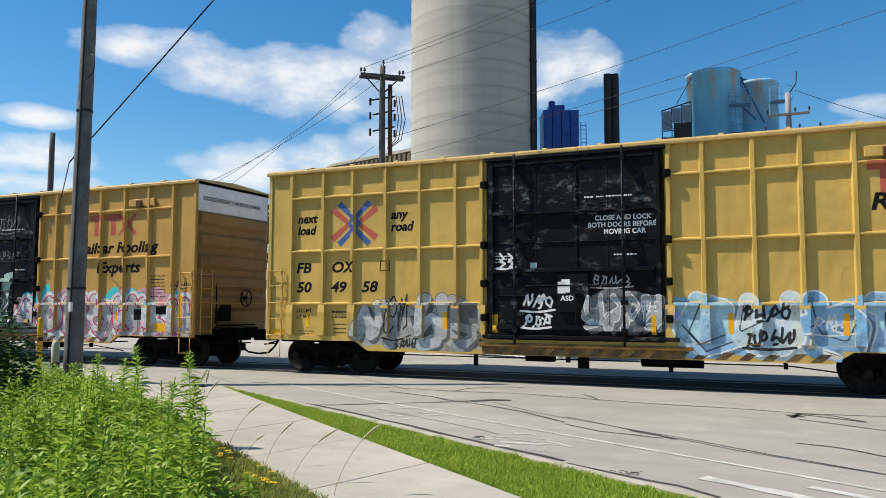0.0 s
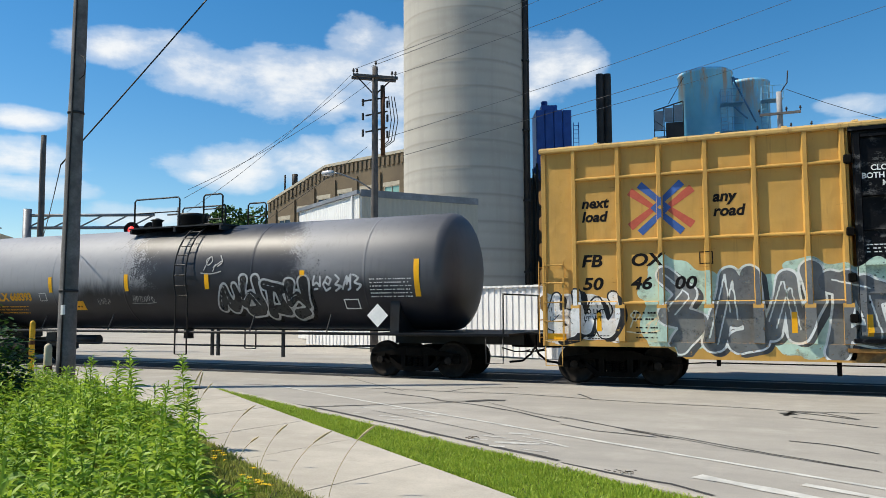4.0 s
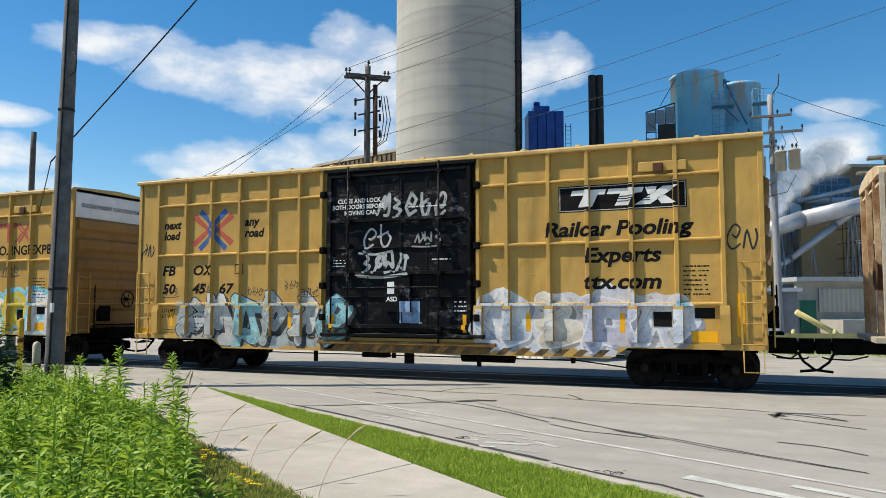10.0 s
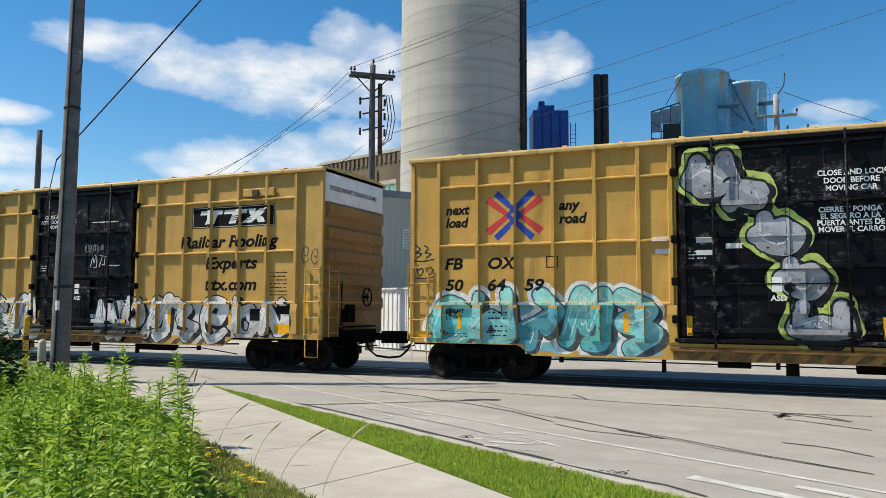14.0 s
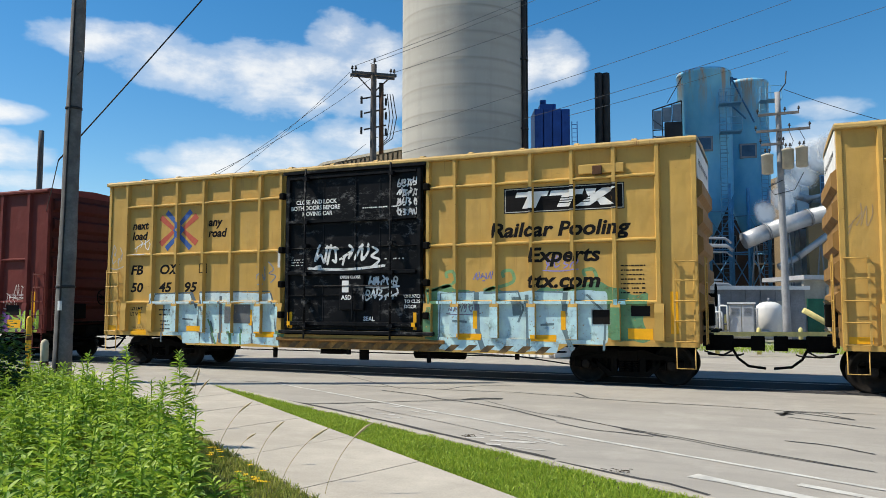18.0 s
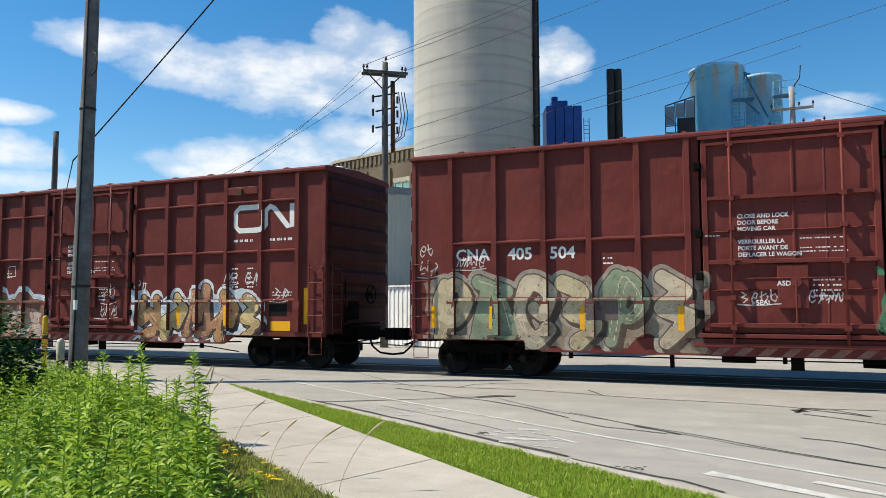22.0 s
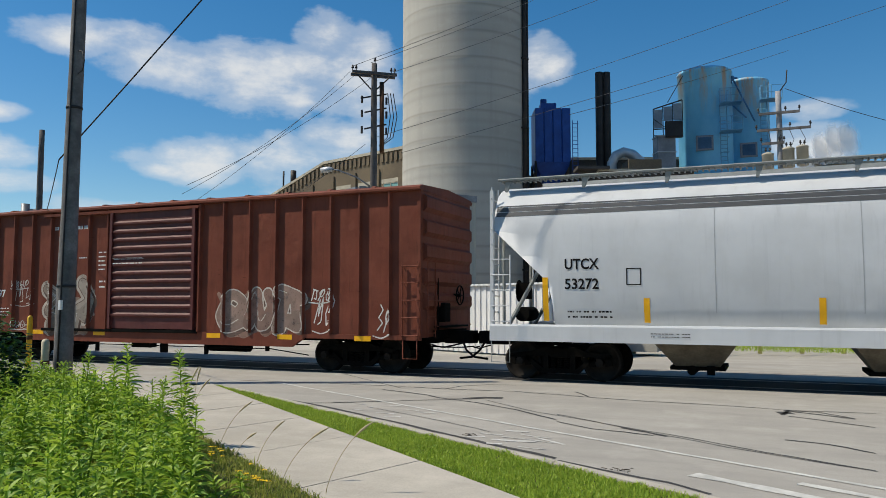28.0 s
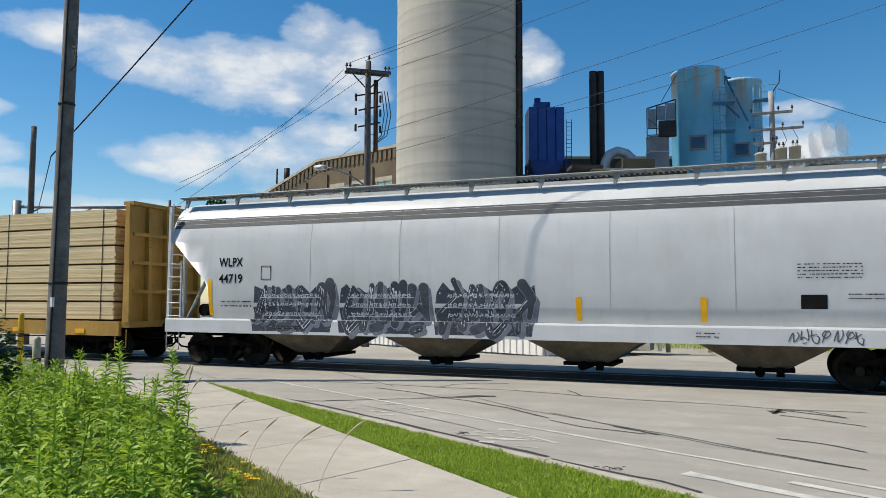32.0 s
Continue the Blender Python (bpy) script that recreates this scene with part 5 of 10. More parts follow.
RED2 = plain("bright_red_decal", (0.55, 0.05, 0.04), 0.5, 0, 0.15, 3, 20, 0.05)
BLUE2 = plain("bright_blue_decal", (0.02, 0.06, 0.35), 0.5, 0, 0.15, 3, 20, 0.05)
for i, (num, s0, emblem, words, label, art, rgb) in enumerate(yc):
    pm = car_paint("yellow_car_paint", tuple(c * k for c, k in zip(rgb, (0.95, 0.93, 0.78))), (0.20, 0.085, 0.025), 0.34, 0.15, 0.5, 0.3)
    bright = num == "50 64 59"
    TRAIN.append((yellow_car(s0, num, pm, emblem, words, label, RED2 if bright else None, BLUE2 if bright else None, None, 20 + i, art), s0))

# maroon box cars
MA_RIBS = [1.0, 2.05, 3.18, 4.17, 5.19, 6.18, 9.75, 10.91, 11.9, 12.93, 14.04, 15.18]


def maroon_car(s0, L, num, art, label, emblem):
    pm = car_paint("maroon_car_paint", (0.148, 0.035, 0.030), (0.066, 0.026, 0.018), 0.3, 0.2, 0.55, 0.05, 0.1)
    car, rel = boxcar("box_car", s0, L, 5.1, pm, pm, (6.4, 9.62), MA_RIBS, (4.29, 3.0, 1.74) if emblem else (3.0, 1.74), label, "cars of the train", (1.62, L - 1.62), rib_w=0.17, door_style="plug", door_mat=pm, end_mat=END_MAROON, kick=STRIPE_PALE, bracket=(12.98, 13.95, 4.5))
    art(car, rel)
    for txt, x in zip(num.split(), (1.1, 2.35, 3.3)):
        mark("car_number", lettering(txt, 0.36, x, 2.62, 0, 1.05, 0.008), WHITE, car, rel)
    for x, z, w, h, n in ((6.5, 2.95, 0.35, 0.07, 1), (8.2, 2.85, 0.8, 0.07, 1), (8.2, 2.6, 0.8, 0.14, 2), (8.4, 1.75, 0.5, 0.4, 4), (13.1, 1.7, 0.2, 0.95, 8), (13.6, 1.7, 0.2, 0.95, 8), (14.4, 1.85, 0.6, 0.15, 2), (4.45, 2.45, 0.22, 0.22, 2)):
        mark("data_stencil", bars(x, z, w, h, n, int(x * 9)), WHITE, car, rel)
    for i, t in enumerate(("CLOSE AND LOCK", "DOOR BEFORE", "MOVING CAR", "", "VERROUILLER LA", "PORTE AVANT DE", "DEPLACER LE WAGON")):
        if t:
            mark("lettering", lettering(t, 0.115, 7.1, 3.3 - i * 0.125, 0, 0.95, 0.003), WHITE, car, rel)
    for t, x, z in (("ASD", 7.78, 1.98), ("SEAL", 7.4, 1.62)):
        mark("lettering", lettering(t, 0.13, x, z, 0, 1.0, 0.003), WHITE, car, rel)
    for x in (0.55, 1.95, 4.0, 6.0, 11.3, 13.0):
        mark("reflector", rect(x - 0.06, x + 0.06, 1.1, 1.6), REFLECT, car, rel)
    mark("reflector", rect(15.35, 15.5, 1.15, 2.05), REFLECT, car, rel)
    mark("caution_plate", rect(14.35, 14.95, 0.98, 1.22), REFLECT, car, rel)
    mark("data_plate", rect(14.3, 14.85, 1.35, 1.65), INK, car, rel)
    if emblem:
        bm = bmesh.new()
        stroke(bm, [(14.0, 4.16), (13.32, 4.16), (13.2, 4.04), (13.2, 3.68), (13.32, 3.56), (14.06, 3.56), (14.16, 3.68), (14.16, 4.04), (14.3, 4.16), (14.42, 4.1), (14.85, 3.62), (14.97, 3.62), (14.97, 4.2)], 0.14)
        mark("emblem_band", bm, WHITE, car, rel)
        mark("emblem_word", bars(13.15, 3.22, 0.65, 0.22, 1, 3), WHITE, car, rel)
        mark("emblem_word", bars(14.3, 3.22, 0.7, 0.22, 1, 4), WHITE, car, rel)
    TRAIN.append((car, s0))


def art_m(c, r):
    cloud(c, r, 0.3, 6.5, 0.66, 2.1, (0.20, 0.155, 0.11), 60, None, 0.35)
    bubbles(c, r, 0.5, 6.35, 0.7, 2.4, 6, [(0.40, 0.33, 0.20), (0.19, 0.23, 0.15), (0.43, 0.36, 0.25)], (0.10, 0.07, 0.05), 61, (0.26, 0.22, 0.18), (0.44, 0.38, 0.28), 0.05, 0.25, None, 0.4, 1.1)
    cloud(c, r, 9.45, 13.1, 0.72, 2.3, (0.05, 0.15, 0.075), 62, None, 0.3)
    bubbles(c, r, 9.5, 13.0, 0.72, 2.3, 3, [(0.055, 0.17, 0.085), (0.065, 0.19, 0.095)], (0.16, 0.10, 0.075), 62, None, (0.36, 0.28, 0.24), 0.05, 0.2, None, 0.5)
    cloud(c, r, 13.1, 15.8, 0.7, 1.35, (0.26, 0.40, 0.06), 63, None, 0.2)
    bubbles(c, r, 13.1, 15.8, 0.7, 1.5, 4, [(0.36, 0.5, 0.06), (0.26, 0.10, 0.30), (0.3, 0.42, 0.08)], (0.10, 0.04, 0.12), 63, None, (0.5, 0.52, 0.5), 0.05)
    for i, (x, z, w, h) in enumerate(((14.2, 1.6, 0.6, 0.4), (12.2, 2.2, 1.0, 0.25), (9.9, 2.5, 0.6, 0.35), (14.6, 1.9, 0.5, 0.35), (0.15, 2.3, 0.5, 0.3), (0.15, 2.75, 0.4, 0.25), (1.1, 2.45, 0.7, 0.25), (7.1, 1.65, 0.7, 0.22), (8.3, 1.65, 0.6, 0.22))):
        tag(c, r, x, z, w, h, (0.42, 0.37, 0.35), 64 + i, 0.026)
    mark("data_plate", rect(12.0, 12.6, 1.3, 1.6), WHITE, c, r, "", 0.012)
    mark("data_plate", rect(12.05, 12.28, 1.34, 1.56), INK, c, r, "", 0.02)
    mark("data_plate", rect(12.32, 12.55, 1.34, 1.56), INK, c, r, "", 0.02)
    mark("patch_panel", rect(4.1, 4.75, 1.3, 1.75), sprayed((0.10, 0.075, 0.07)), c, r, "", 0.011)


def art_n(c, r):
    humps = [(0.1, 1.3), (0.6, 1.75), (1.85, 1.9), (2.6, 1.95), (2.9, 2.1), (3.2, 1.95), (3.6, 1.9), (3.8, 2.1), (4.15, 2.25), (4.45, 2.15), (4.55, 1.95), (4.8, 1.97), (5.0, 2.22), (5.4, 2.2), (5.65, 1.98), (6.25, 1.93), (6.5, 1.45)]
    cobbles(c, r, humps, 0.66, 1.58, [(0.42, 0.33, 0.24), (0.40, 0.23, 0.17), (0.19, 0.085, 0.055), (0.48, 0.42, 0.29), (0.30, 0.17, 0.12), (0.38, 0.29, 0.26)], (0.55, 0.52, 0.44), (0.30, 0.40, 0.50), (0.17, 0.075, 0.05), 71)
    for i, x in enumerate((1.2, 2.6, 3.6, 4.9, 5.9)):
        tag(c, r, x, 1.5 + 0.05 * (i % 2), 0.45, 0.3, (0.10, 0.06, 0.05), 700 + i, 0.035)
    cloud(c, r, 9.7, 14.3, 0.66, 2.0, (0.40, 0.48, 0.52), 72, None, 0.25)
    bubbles(c, r, 9.85, 14.15, 0.68, 2.1, 5, [(0.40, 0.22, 0.10), (0.46, 0.34, 0.16), (0.36, 0.18, 0.10)], (0.07, 0.04, 0.035), 72, (0.50, 0.53, 0.54), (0.56, 0.48, 0.34), 0.05, 0.35, None, 0.85)
    for i, (x, z, w, h) in enumerate(((13.5, 2.15, 0.5, 0.3), (12.9, 2.2, 0.4, 0.25), (14.4, 1.75, 0.5, 0.3), (9.75, 2.05, 0.4, 0.25), (8.5, 1.75, 0.55, 0.5), (8.4, 1.3, 0.7, 0.3))):
        tag(c, r, x, z, w, h, (0.46, 0.44, 0.43), 73 + i, 0.026)
    tag(c, r, 1.05, 3.25, 0.8, 0.42, (0.62, 0.6, 0.58), 79, 0.035)
    for k in range(4):
        tag(c, r, 0.2, 3.9 - 0.3 * k, 0.55, 0.2, (0.24, 0.09, 0.075), 790 + k, 0.022)
    mark("data_plate", rect(0.95, 2.0, 1.95, 2.25), INK, c, r, "", 0.012)
    for t, z in (("LD LMT 212000", 2.12), ("LT WT  74000", 1.98)):
        mark("lettering", lettering(t, 0.115, 1.0, z, 0, 1.0, 0.002), WHITE, c, r, "", 0.02)
    mark("caution_plate", rect(1.1, 1.6, 0.95, 1.17), REFLECT, c, r, "", 0.012)
    mark("plate_square", outline(4.5, 4.82, 2.5, 2.82, 0.015), WHITE, c, r)


maroon_car(-152.9, 15.95, "CNA 405 504", art_m, "maroon box car with green and grey sprayed lettering", False)
maroon_car(-171.27, 15.99, "CNA 409 285", art_n, "maroon box car with a white wave emblem and sprayed lettering", True)

# brown box car with a corrugated sliding door
BR = car_paint("brown_car_paint", (0.185, 0.054, 0.033), (0.068, 0.028, 0.017), 0.6, 0.28, 0.6, 0.08, 0.12)
BR_DOOR = car_paint("oxide_door_paint", (0.10, 0.022, 0.02), (0.05, 0.02, 0.012), 0.4, 0.25, 0.55, 0.2)
car, rel = boxcar("box_car", -210.58, 16.1, 4.45, BR, BR, (6.57, 9.57), [0.2, 1.12, 1.92, 2.69, 3.46, 4.22, 5.0, 5.73, 6.45, 9.7, 10.48, 11.3, 12.1, 12.9, 13.7, 14.5, 15.3], (), "rust-brown older box car with a corrugated sliding door", "cars of the train", (2.0, 14.1), rib_w=0.1, door_style="slide", door_mat=BR_DOOR)
cloud(car, rel, 3.9, 5.85, 0.86, 1.95, (0.22, 0.15, 0.115), 81, None, 0.35)
bubbles(car, rel, 3.85, 5.85, 0.86, 2.3, 2, [(0.22, 0.17, 0.13), (0.27, 0.23, 0.19)], (0.10, 0.06, 0.045), 81, (0.36, 0.31, 0.26), (0.46, 0.45, 0.42), 0.04, 0.5)
cloud(car, rel, 10.3, 12.9, 0.86, 1.95, (0.21, 0.125, 0.095), 82, None, 0.25)
bubbles(car, rel, 10.3, 12.9, 0.86, 2.2, 3, [(0.22, 0.145, 0.115), (0.19, 0.11, 0.085)], (0.42, 0.38, 0.33), 82, None, None, 0.05, 0.1, None, 0.2, 1.2)
tag(car, rel, 2.55, 2.15, 0.7, 0.22, (0.4, 0.38, 0.35), 850, 0.025)
tag(car, rel, 2.6, 0.95, 0.9, 0.22, (0.4, 0.38, 0.35), 851, 0.025)
tag(car, rel, 13.1, 1.75, 0.6, 0.3, (0.5, 0.48, 0.45), 852, 0.03)
tag(car, rel, 13.2, 1.1, 0.5, 0.7, (0.5, 0.48, 0.45), 83, 0.03)
tag(car, rel, 14.9, 1.0, 0.4, 0.6, (0.5, 0.48, 0.45), 84, 0.03)
tag(car, rel, 2.7, 1.7, 0.8, 0.5, (0.4, 0.38, 0.35), 85, 0.02)
mark("car_mark", lettering("LRS", 0.3, 1.2, 2.3, 0, 1.0, 0.008), WHITE, car, rel)
mark("car_number", lettering("65", 0.3, 1.25, 1.88, 0, 1.0, 0.008), WHITE, car, rel)
mark("car_number", lettering("97", 0.3, 2.0, 1.88, 0, 1.0, 0.008), WHITE, car, rel)
mark("emblem_bar", bars(4.3, 3.75, 0.62, 0.32, 1, 4), WHITE, car, rel)
mark("emblem_bar", bars(5.15, 3.75, 0.5, 0.32, 1, 5), WHITE, car, rel)
for x, z, w, h, n in ((6.05, 2.6, 0.35, 0.6, 5), (5.3, 2.95, 0.3, 0.1, 1), (6.7, 2.75, 1.1, 0.25, 2), (1.2, 1.3, 0.4, 0.3, 3), (2.1, 1.3, 0.4, 0.3, 3), (6.1, 2.1, 0.3, 0.3, 2)):
    mark("data_stencil", bars(x, z, w, h, n, int(x * 9)), WHITE, car, rel)
for x in (1.3, 3.8, 6.2, 10.2, 12.4, 14.6):
    mark("reflector", rect(x - 0.22, x + 0.22, 0.8, 0.92), REFLECT, car, rel)
TRAIN.append((car, -210.58))


def loft(bm, rings, smooth=True, close=True):
    """Faces between rings of points; the first and last ring are closed."""
    vs = [[bm.verts.new(p) for p in r] for r in rings]
    n = len(vs[0])
    for lo, hi in zip(vs, vs[1:]):
        for i in range(n if close else n - 1):
            j = (i + 1) % n
            f = bm.faces.new((lo[i], lo[j], hi[j], hi[i]))
            f.smooth = smooth
    bm.faces.new(vs[0][::-1])
    bm.faces.new(vs[-1])


# black tank car
def tank_paint():
    n = Nodes("tank_paint")
    n.gloss = 0.4
    o = n.xyz()
    black = n.mix(n.ramp(n.noise(1.2), [(0.3, 0.0), (0.7, 1.0)]), (0.008, 0.009, 0.014), (0.019, 0.020, 0.029))
    grey = n.mix(n.ramp(n.noise((0.6, 0.6, 1.5), 5), [(0.3, 0.0), (0.7, 1.0)]), (0.225, 0.23, 0.25), (0.28, 0.285, 0.305))
    grey = n.mix(n.ramp(n.noise((7.0, 7.0, 0.4), 5), [(0.55, 0.0), (0.75, 0.3)]), grey, (0.1, 0.1, 0.11))
    # bleached film on both ends, flaking away round the filling hatch and in drips towards the belly, where its smooth
    # fade also paints in shade
    lean = n.math("MULTIPLY", n.math("SUBTRACT", o[2], 3.0), 0.35)
    away = n.math("SUBTRACT", n.math("ABSOLUTE", n.math("SUBTRACT", n.math("ADD", o[0], lean), 11.0)), 2.45)
    cells = n.add("ShaderNodeTexVoronoi", feature="F1")
    n.put(cells.inputs["Vector"], n.scaled(6.5))
    flakes = n.math("MULTIPLY", n.math("SUBTRACT", 0.42, cells.outputs["Distance"]), 1.5)
    mott = n.math("ADD", n.math("MULTIPLY", n.math("SUBTRACT", n.noise(2.2, 6, 0.7), 0.5), 2.2), flakes)
    rag = n.ramp(n.math("SUBTRACT", 3.4, away), [(0.0, 0.0), (1.0, 1.0)])
    drip = n.math("MULTIPLY", n.math("MULTIPLY", n.noise((7.0, 7.0, 0.8), 5, 0.7), rag), 0.55)
    high = n.math("SUBTRACT", o[2], n.math("ADD", 1.75, drip))
    film = n.math("MULTIPLY", n.ramp(n.math("ADD", away, mott), [(0.0, 0.0), (0.22, 1.0)]), n.ramp(high, [(0.0, 0.0), (0.6, 1.0)], True))
    # film weakened along x: the dim right-hand end is put into the colour
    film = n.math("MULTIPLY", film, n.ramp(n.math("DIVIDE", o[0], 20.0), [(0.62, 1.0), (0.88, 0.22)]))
    # pale smears high on the shell, painted in as soft reflected sky
    painted_sheen = n.math("MULTIPLY", n.ramp(n.noise((0.7, 0.7, 0.8), 4, 0.6), [(0.45, 0.0), (0.78, 0.16)], True), n.ramp(n.math("SUBTRACT", o[2], 2.4), [(0.0, 0.0), (1.2, 1.0)]))
    col = n.mix(n.math("MAXIMUM", film, painted_sheen), black, grey)
    n.bump(n.noise((0.6, 0.6, 0.6), 2), 0.25, 0.03)
    return n.done(col, n.math("ADD", 0.46, n.math("MULTIPLY", film, 0.14)))


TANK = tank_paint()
BLACKP = plain("black_frame_paint", (0.016, 0.016, 0.018), 0.5, 0, 0.4, 3, 30, 0.15)
S_TANK = -50.1
car = thing("tank_car", "black tank car with faded grey shell, top platform and sprayed lettering", "tank car", "cars of the train")
YC, ZC, RT = 1.55, 2.55, 1.45
prof = []
for i in range(9):
    a = math.pi / 2 * i / 8
    prof.append((max(0.02, RT * math.sin(a)), 1.2 - 0.5 * math.cos(a)))
for x in (5.12, 7.9, 12.3, 15.6):
    prof += [(RT, x - 0.05), (RT, x - 0.02), (RT + 0.005, x - 0.012), (RT + 0.005, x + 0.012), (RT, x + 0.02), (RT, x + 0.05)]
LT = 18.1
prof += [(r, LT + 0.5 - h + 0.0) for r, h in reversed(prof[:9])]
bm = bmesh.new()
lathe(bm, prof, 48, (0, YC, ZC), "x")
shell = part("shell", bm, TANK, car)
for a, b in ((-0.75, 2.6), (LT - 2.2, LT + 1.15)):
    slab("stub_sill", car, BLACKP, a, b, YC - 0.35, YC + 0.35, 0.78, 1.015)
    slab("end_platform", car, BLACKP, a, b, 0.1, 3.0, 1.02, 1.07)
for y in (0.12, 2.98):
    bm = bmesh.new()
    rod(bm, (-0.7, y, 1.04), (LT + 1.1, y, 1.04), 0.035, 8)
    part("side_rod", bm, BLACKP, car)
for x in (2.35, LT - 1.75):
    bm = bmesh.new()
    prism(bm, [(YC - 1.3, 1.05), (YC + 1.3, 1.05), (YC + 1.25, 1.9), (YC + 0.9, 1.55), (YC - 0.9, 1.55), (YC - 1.25, 1.9)], x - 0.12, x + 0.12, "x")
    part("saddle", bm, BLACKP, car)
for x in (4.7, 7.35, 12.25, 14.55):
    bm = bmesh.new()
    rod(bm, (x, 0.12, 1.04), (x, 0.35, 1.5), 0.018, 6)
    part("rod_hanger", bm, BLACKP, car)
# platform, dome fittings and railing at the middle of the shell
bm = bmesh.new()
box(bm, 7.6, 11.0, 0.55, 2.55, 3.93, 3.97)
for x in (7.7, 9.3, 10.9):
    box(bm, x - 0.04, x + 0.04, 0.55, 2.55, 3.8, 3.93)
plat = part("platform", bm, BLACKP, car)
for y in (0.58, 2.52):
    bm = bmesh.new()
    for a, b in ((7.8, 9.45), (10.3, 10.95)):
        pipe(bm, [(a, y, 3.95), (a, y, 4.72), (a + 0.06, y, 4.78), (b - 0.06, y, 4.78), (b, y, 4.72), (b, y, 3.95)], 0.024, 6)
        rod(bm, (a, y, 4.38), (b, y, 4.38), 0.018, 6)
    part("railing", bm, BLACKP, plat)
bm = bmesh.new()
lathe(bm, [(0.42, 3.9), (0.42, 4.3), (0.46, 4.32), (0.46, 4.4), (0.1, 4.45)], 20, (9.1, YC, 0))
part("manway", bm, BLACKP, car)
bm = bmesh.new()
lathe(bm, [(0.14, 3.9), (0.14, 4.2), (0.2, 4.24), (0.05, 4.3)], 14, (8.1, YC - 0.4, 0))
part("valve", bm, BLACKP, car)
for y, s in ((0.0, -1), (3.1, 1)):
    bm = bmesh.new()
    ang = [math.radians(a) for a in range(200, 109, -10)] if s < 0 else [math.radians(a) for a in range(-20, 71, 10)]
    rr = RT + 0.13
    pts = [(YC + rr * math.cos(a), ZC + rr * math.sin(a)) for a in ang]
    pts = [(pts[0][0], 0.45)] + pts
    for x in (9.85, 10.25):
        pipe(bm, [(x, p, q) for p, q in pts], 0.022, 6)
    for k in range(11):
        t = k / 10 * (len(pts) - 1)
        i = min(int(t), len(pts) - 2)
        f = t - i
        p, q = (pts[i][0] * (1 - f) + pts[i + 1][0] * f, pts[i][1] * (1 - f) + pts[i + 1][1] * f)
        rod(bm, (9.85, p, q), (10.25, p, q), 0.014, 6)
    part("ladder", bm, BLACKP, car)
bm = bmesh.new()
for x in (10.6, 10.8, 12.9):
    box(bm, x, x + 0.07, 0.6, 0.67, 0.4, 1.1)
rod(bm, (9.0, YC, 0.8), (9.0, YC, 1.2), 0.14, 10)
box(bm, 4.0, 4.4, 0.9, 1.3, 0.55, 0.95)
rod(bm, (5.2, 1.0, 0.75), (6.1, 1.0, 0.75), 0.14, 10)
pipe(bm, [(2.8, 0.8, 0.72), (6.5, 0.8, 0.66), (12.5, 0.8, 0.66), (LT - 2.4, 0.8, 0.72)], 0.025, 6)
part("brake_gear", bm, BLACKP, car)
for xe, s in ((-0.75, -1), (LT + 1.15, 1)):
    coupler(car, xe + (0.0 if s < 0 else -0.3), s)
    bm = bmesh.new()
    for y in (0.15, 2.9):
        pipe(bm, [(xe - s * 0.15, y, 1.05), (xe - s * 0.15, y, 1.95)], 0.02, 6)
    pipe(bm, [(xe - s * 0.15, 0.15, 1.95), (xe - s * 0.15, 2.9, 1.95)], 0.02, 6)
    part("handrail", bm, BLACKP, car)
    stirrup(car, xe - s * 0.55, xe - s * 0.15, 0.12, 0.42, 1.02, BLACKP)
bm = bmesh.new()
lathe(bm, [(0.24, 0.0), (0.27, 0.01), (0.27, 0.03), (0.24, 0.04)], 16, (-0.6, 0.75, 1.75), "x")
rod(bm, (-0.6, 0.75, 1.05), (-0.6, 0.75, 1.75), 0.03)
part("brake_wheel", bm, BLACKP, car)


def on_shell(bm):
    """Wrap flat work onto the round shell."""
    out = bmesh.new()
    lo, hi = min(v.co.z for v in bm.verts), max(v.co.z for v in bm.verts)
    k = lo
    while k < hi:
        k += 0.12
        bmesh.ops.bisect_plane(bm, geom=bm.verts[:] + bm.edges[:] + bm.faces[:], plane_co=(0, 0, k), plane_no=(0, 0, 1), dist=1e-5)
    for f in bm.faces:
        q = out.faces.new([out.verts.new((v.co.x, YC - math.sqrt(max(0.01, (RT + 0.014) ** 2 - (v.co.z - ZC) ** 2)), v.co.z)) for v in f.verts])
        q.normal_update()
        if q.normal.y > 0:
            q.normal_flip()
    bm.free()
    return out


def shell_mark(name, bm, mat):
    ob = part(name, on_shell(bm), mat, car)
    return ob


def on_tank(nm, bm, mat, lift):
    out = on_shell(bm)
    for v in out.verts:
        v.co.y -= lift * 1.6 - 0.006
    part(nm, out, mat, car)


bubbles(car, (), 11.15, 14.0, 1.4, 2.45, 4, [(0.012, 0.012, 0.014)], (0.34, 0.35, 0.36), 91, None, None, 0.09, 0.1, on_tank)
tag(car, (), 14.1, 2.1, 1.45, 0.36, (0.42, 0.43, 0.44), 92, 0.05, on_tank)
tag(car, (), 10.7, 2.65, 0.6, 0.4, (0.3, 0.3, 0.3), 93, 0.028, on_tank)
tag(car, (), 6.8, 1.78, 0.5, 0.16, (0.2, 0.2, 0.2), 94, 0.016, on_tank)
tag(car, (), 8.15, 1.84, 0.8, 0.18, (0.22, 0.22, 0.22), 95, 0.018, on_tank)
shell_mark("reporting_mark", lettering("UTLX", 0.32, 2.29, 1.92, 0, 1.1, 0.014), AMBER_INK)
shell_mark("car_number", lettering("668393", 0.31, 3.26, 1.93, 0, 1.0, 0.014), AMBER_INK)
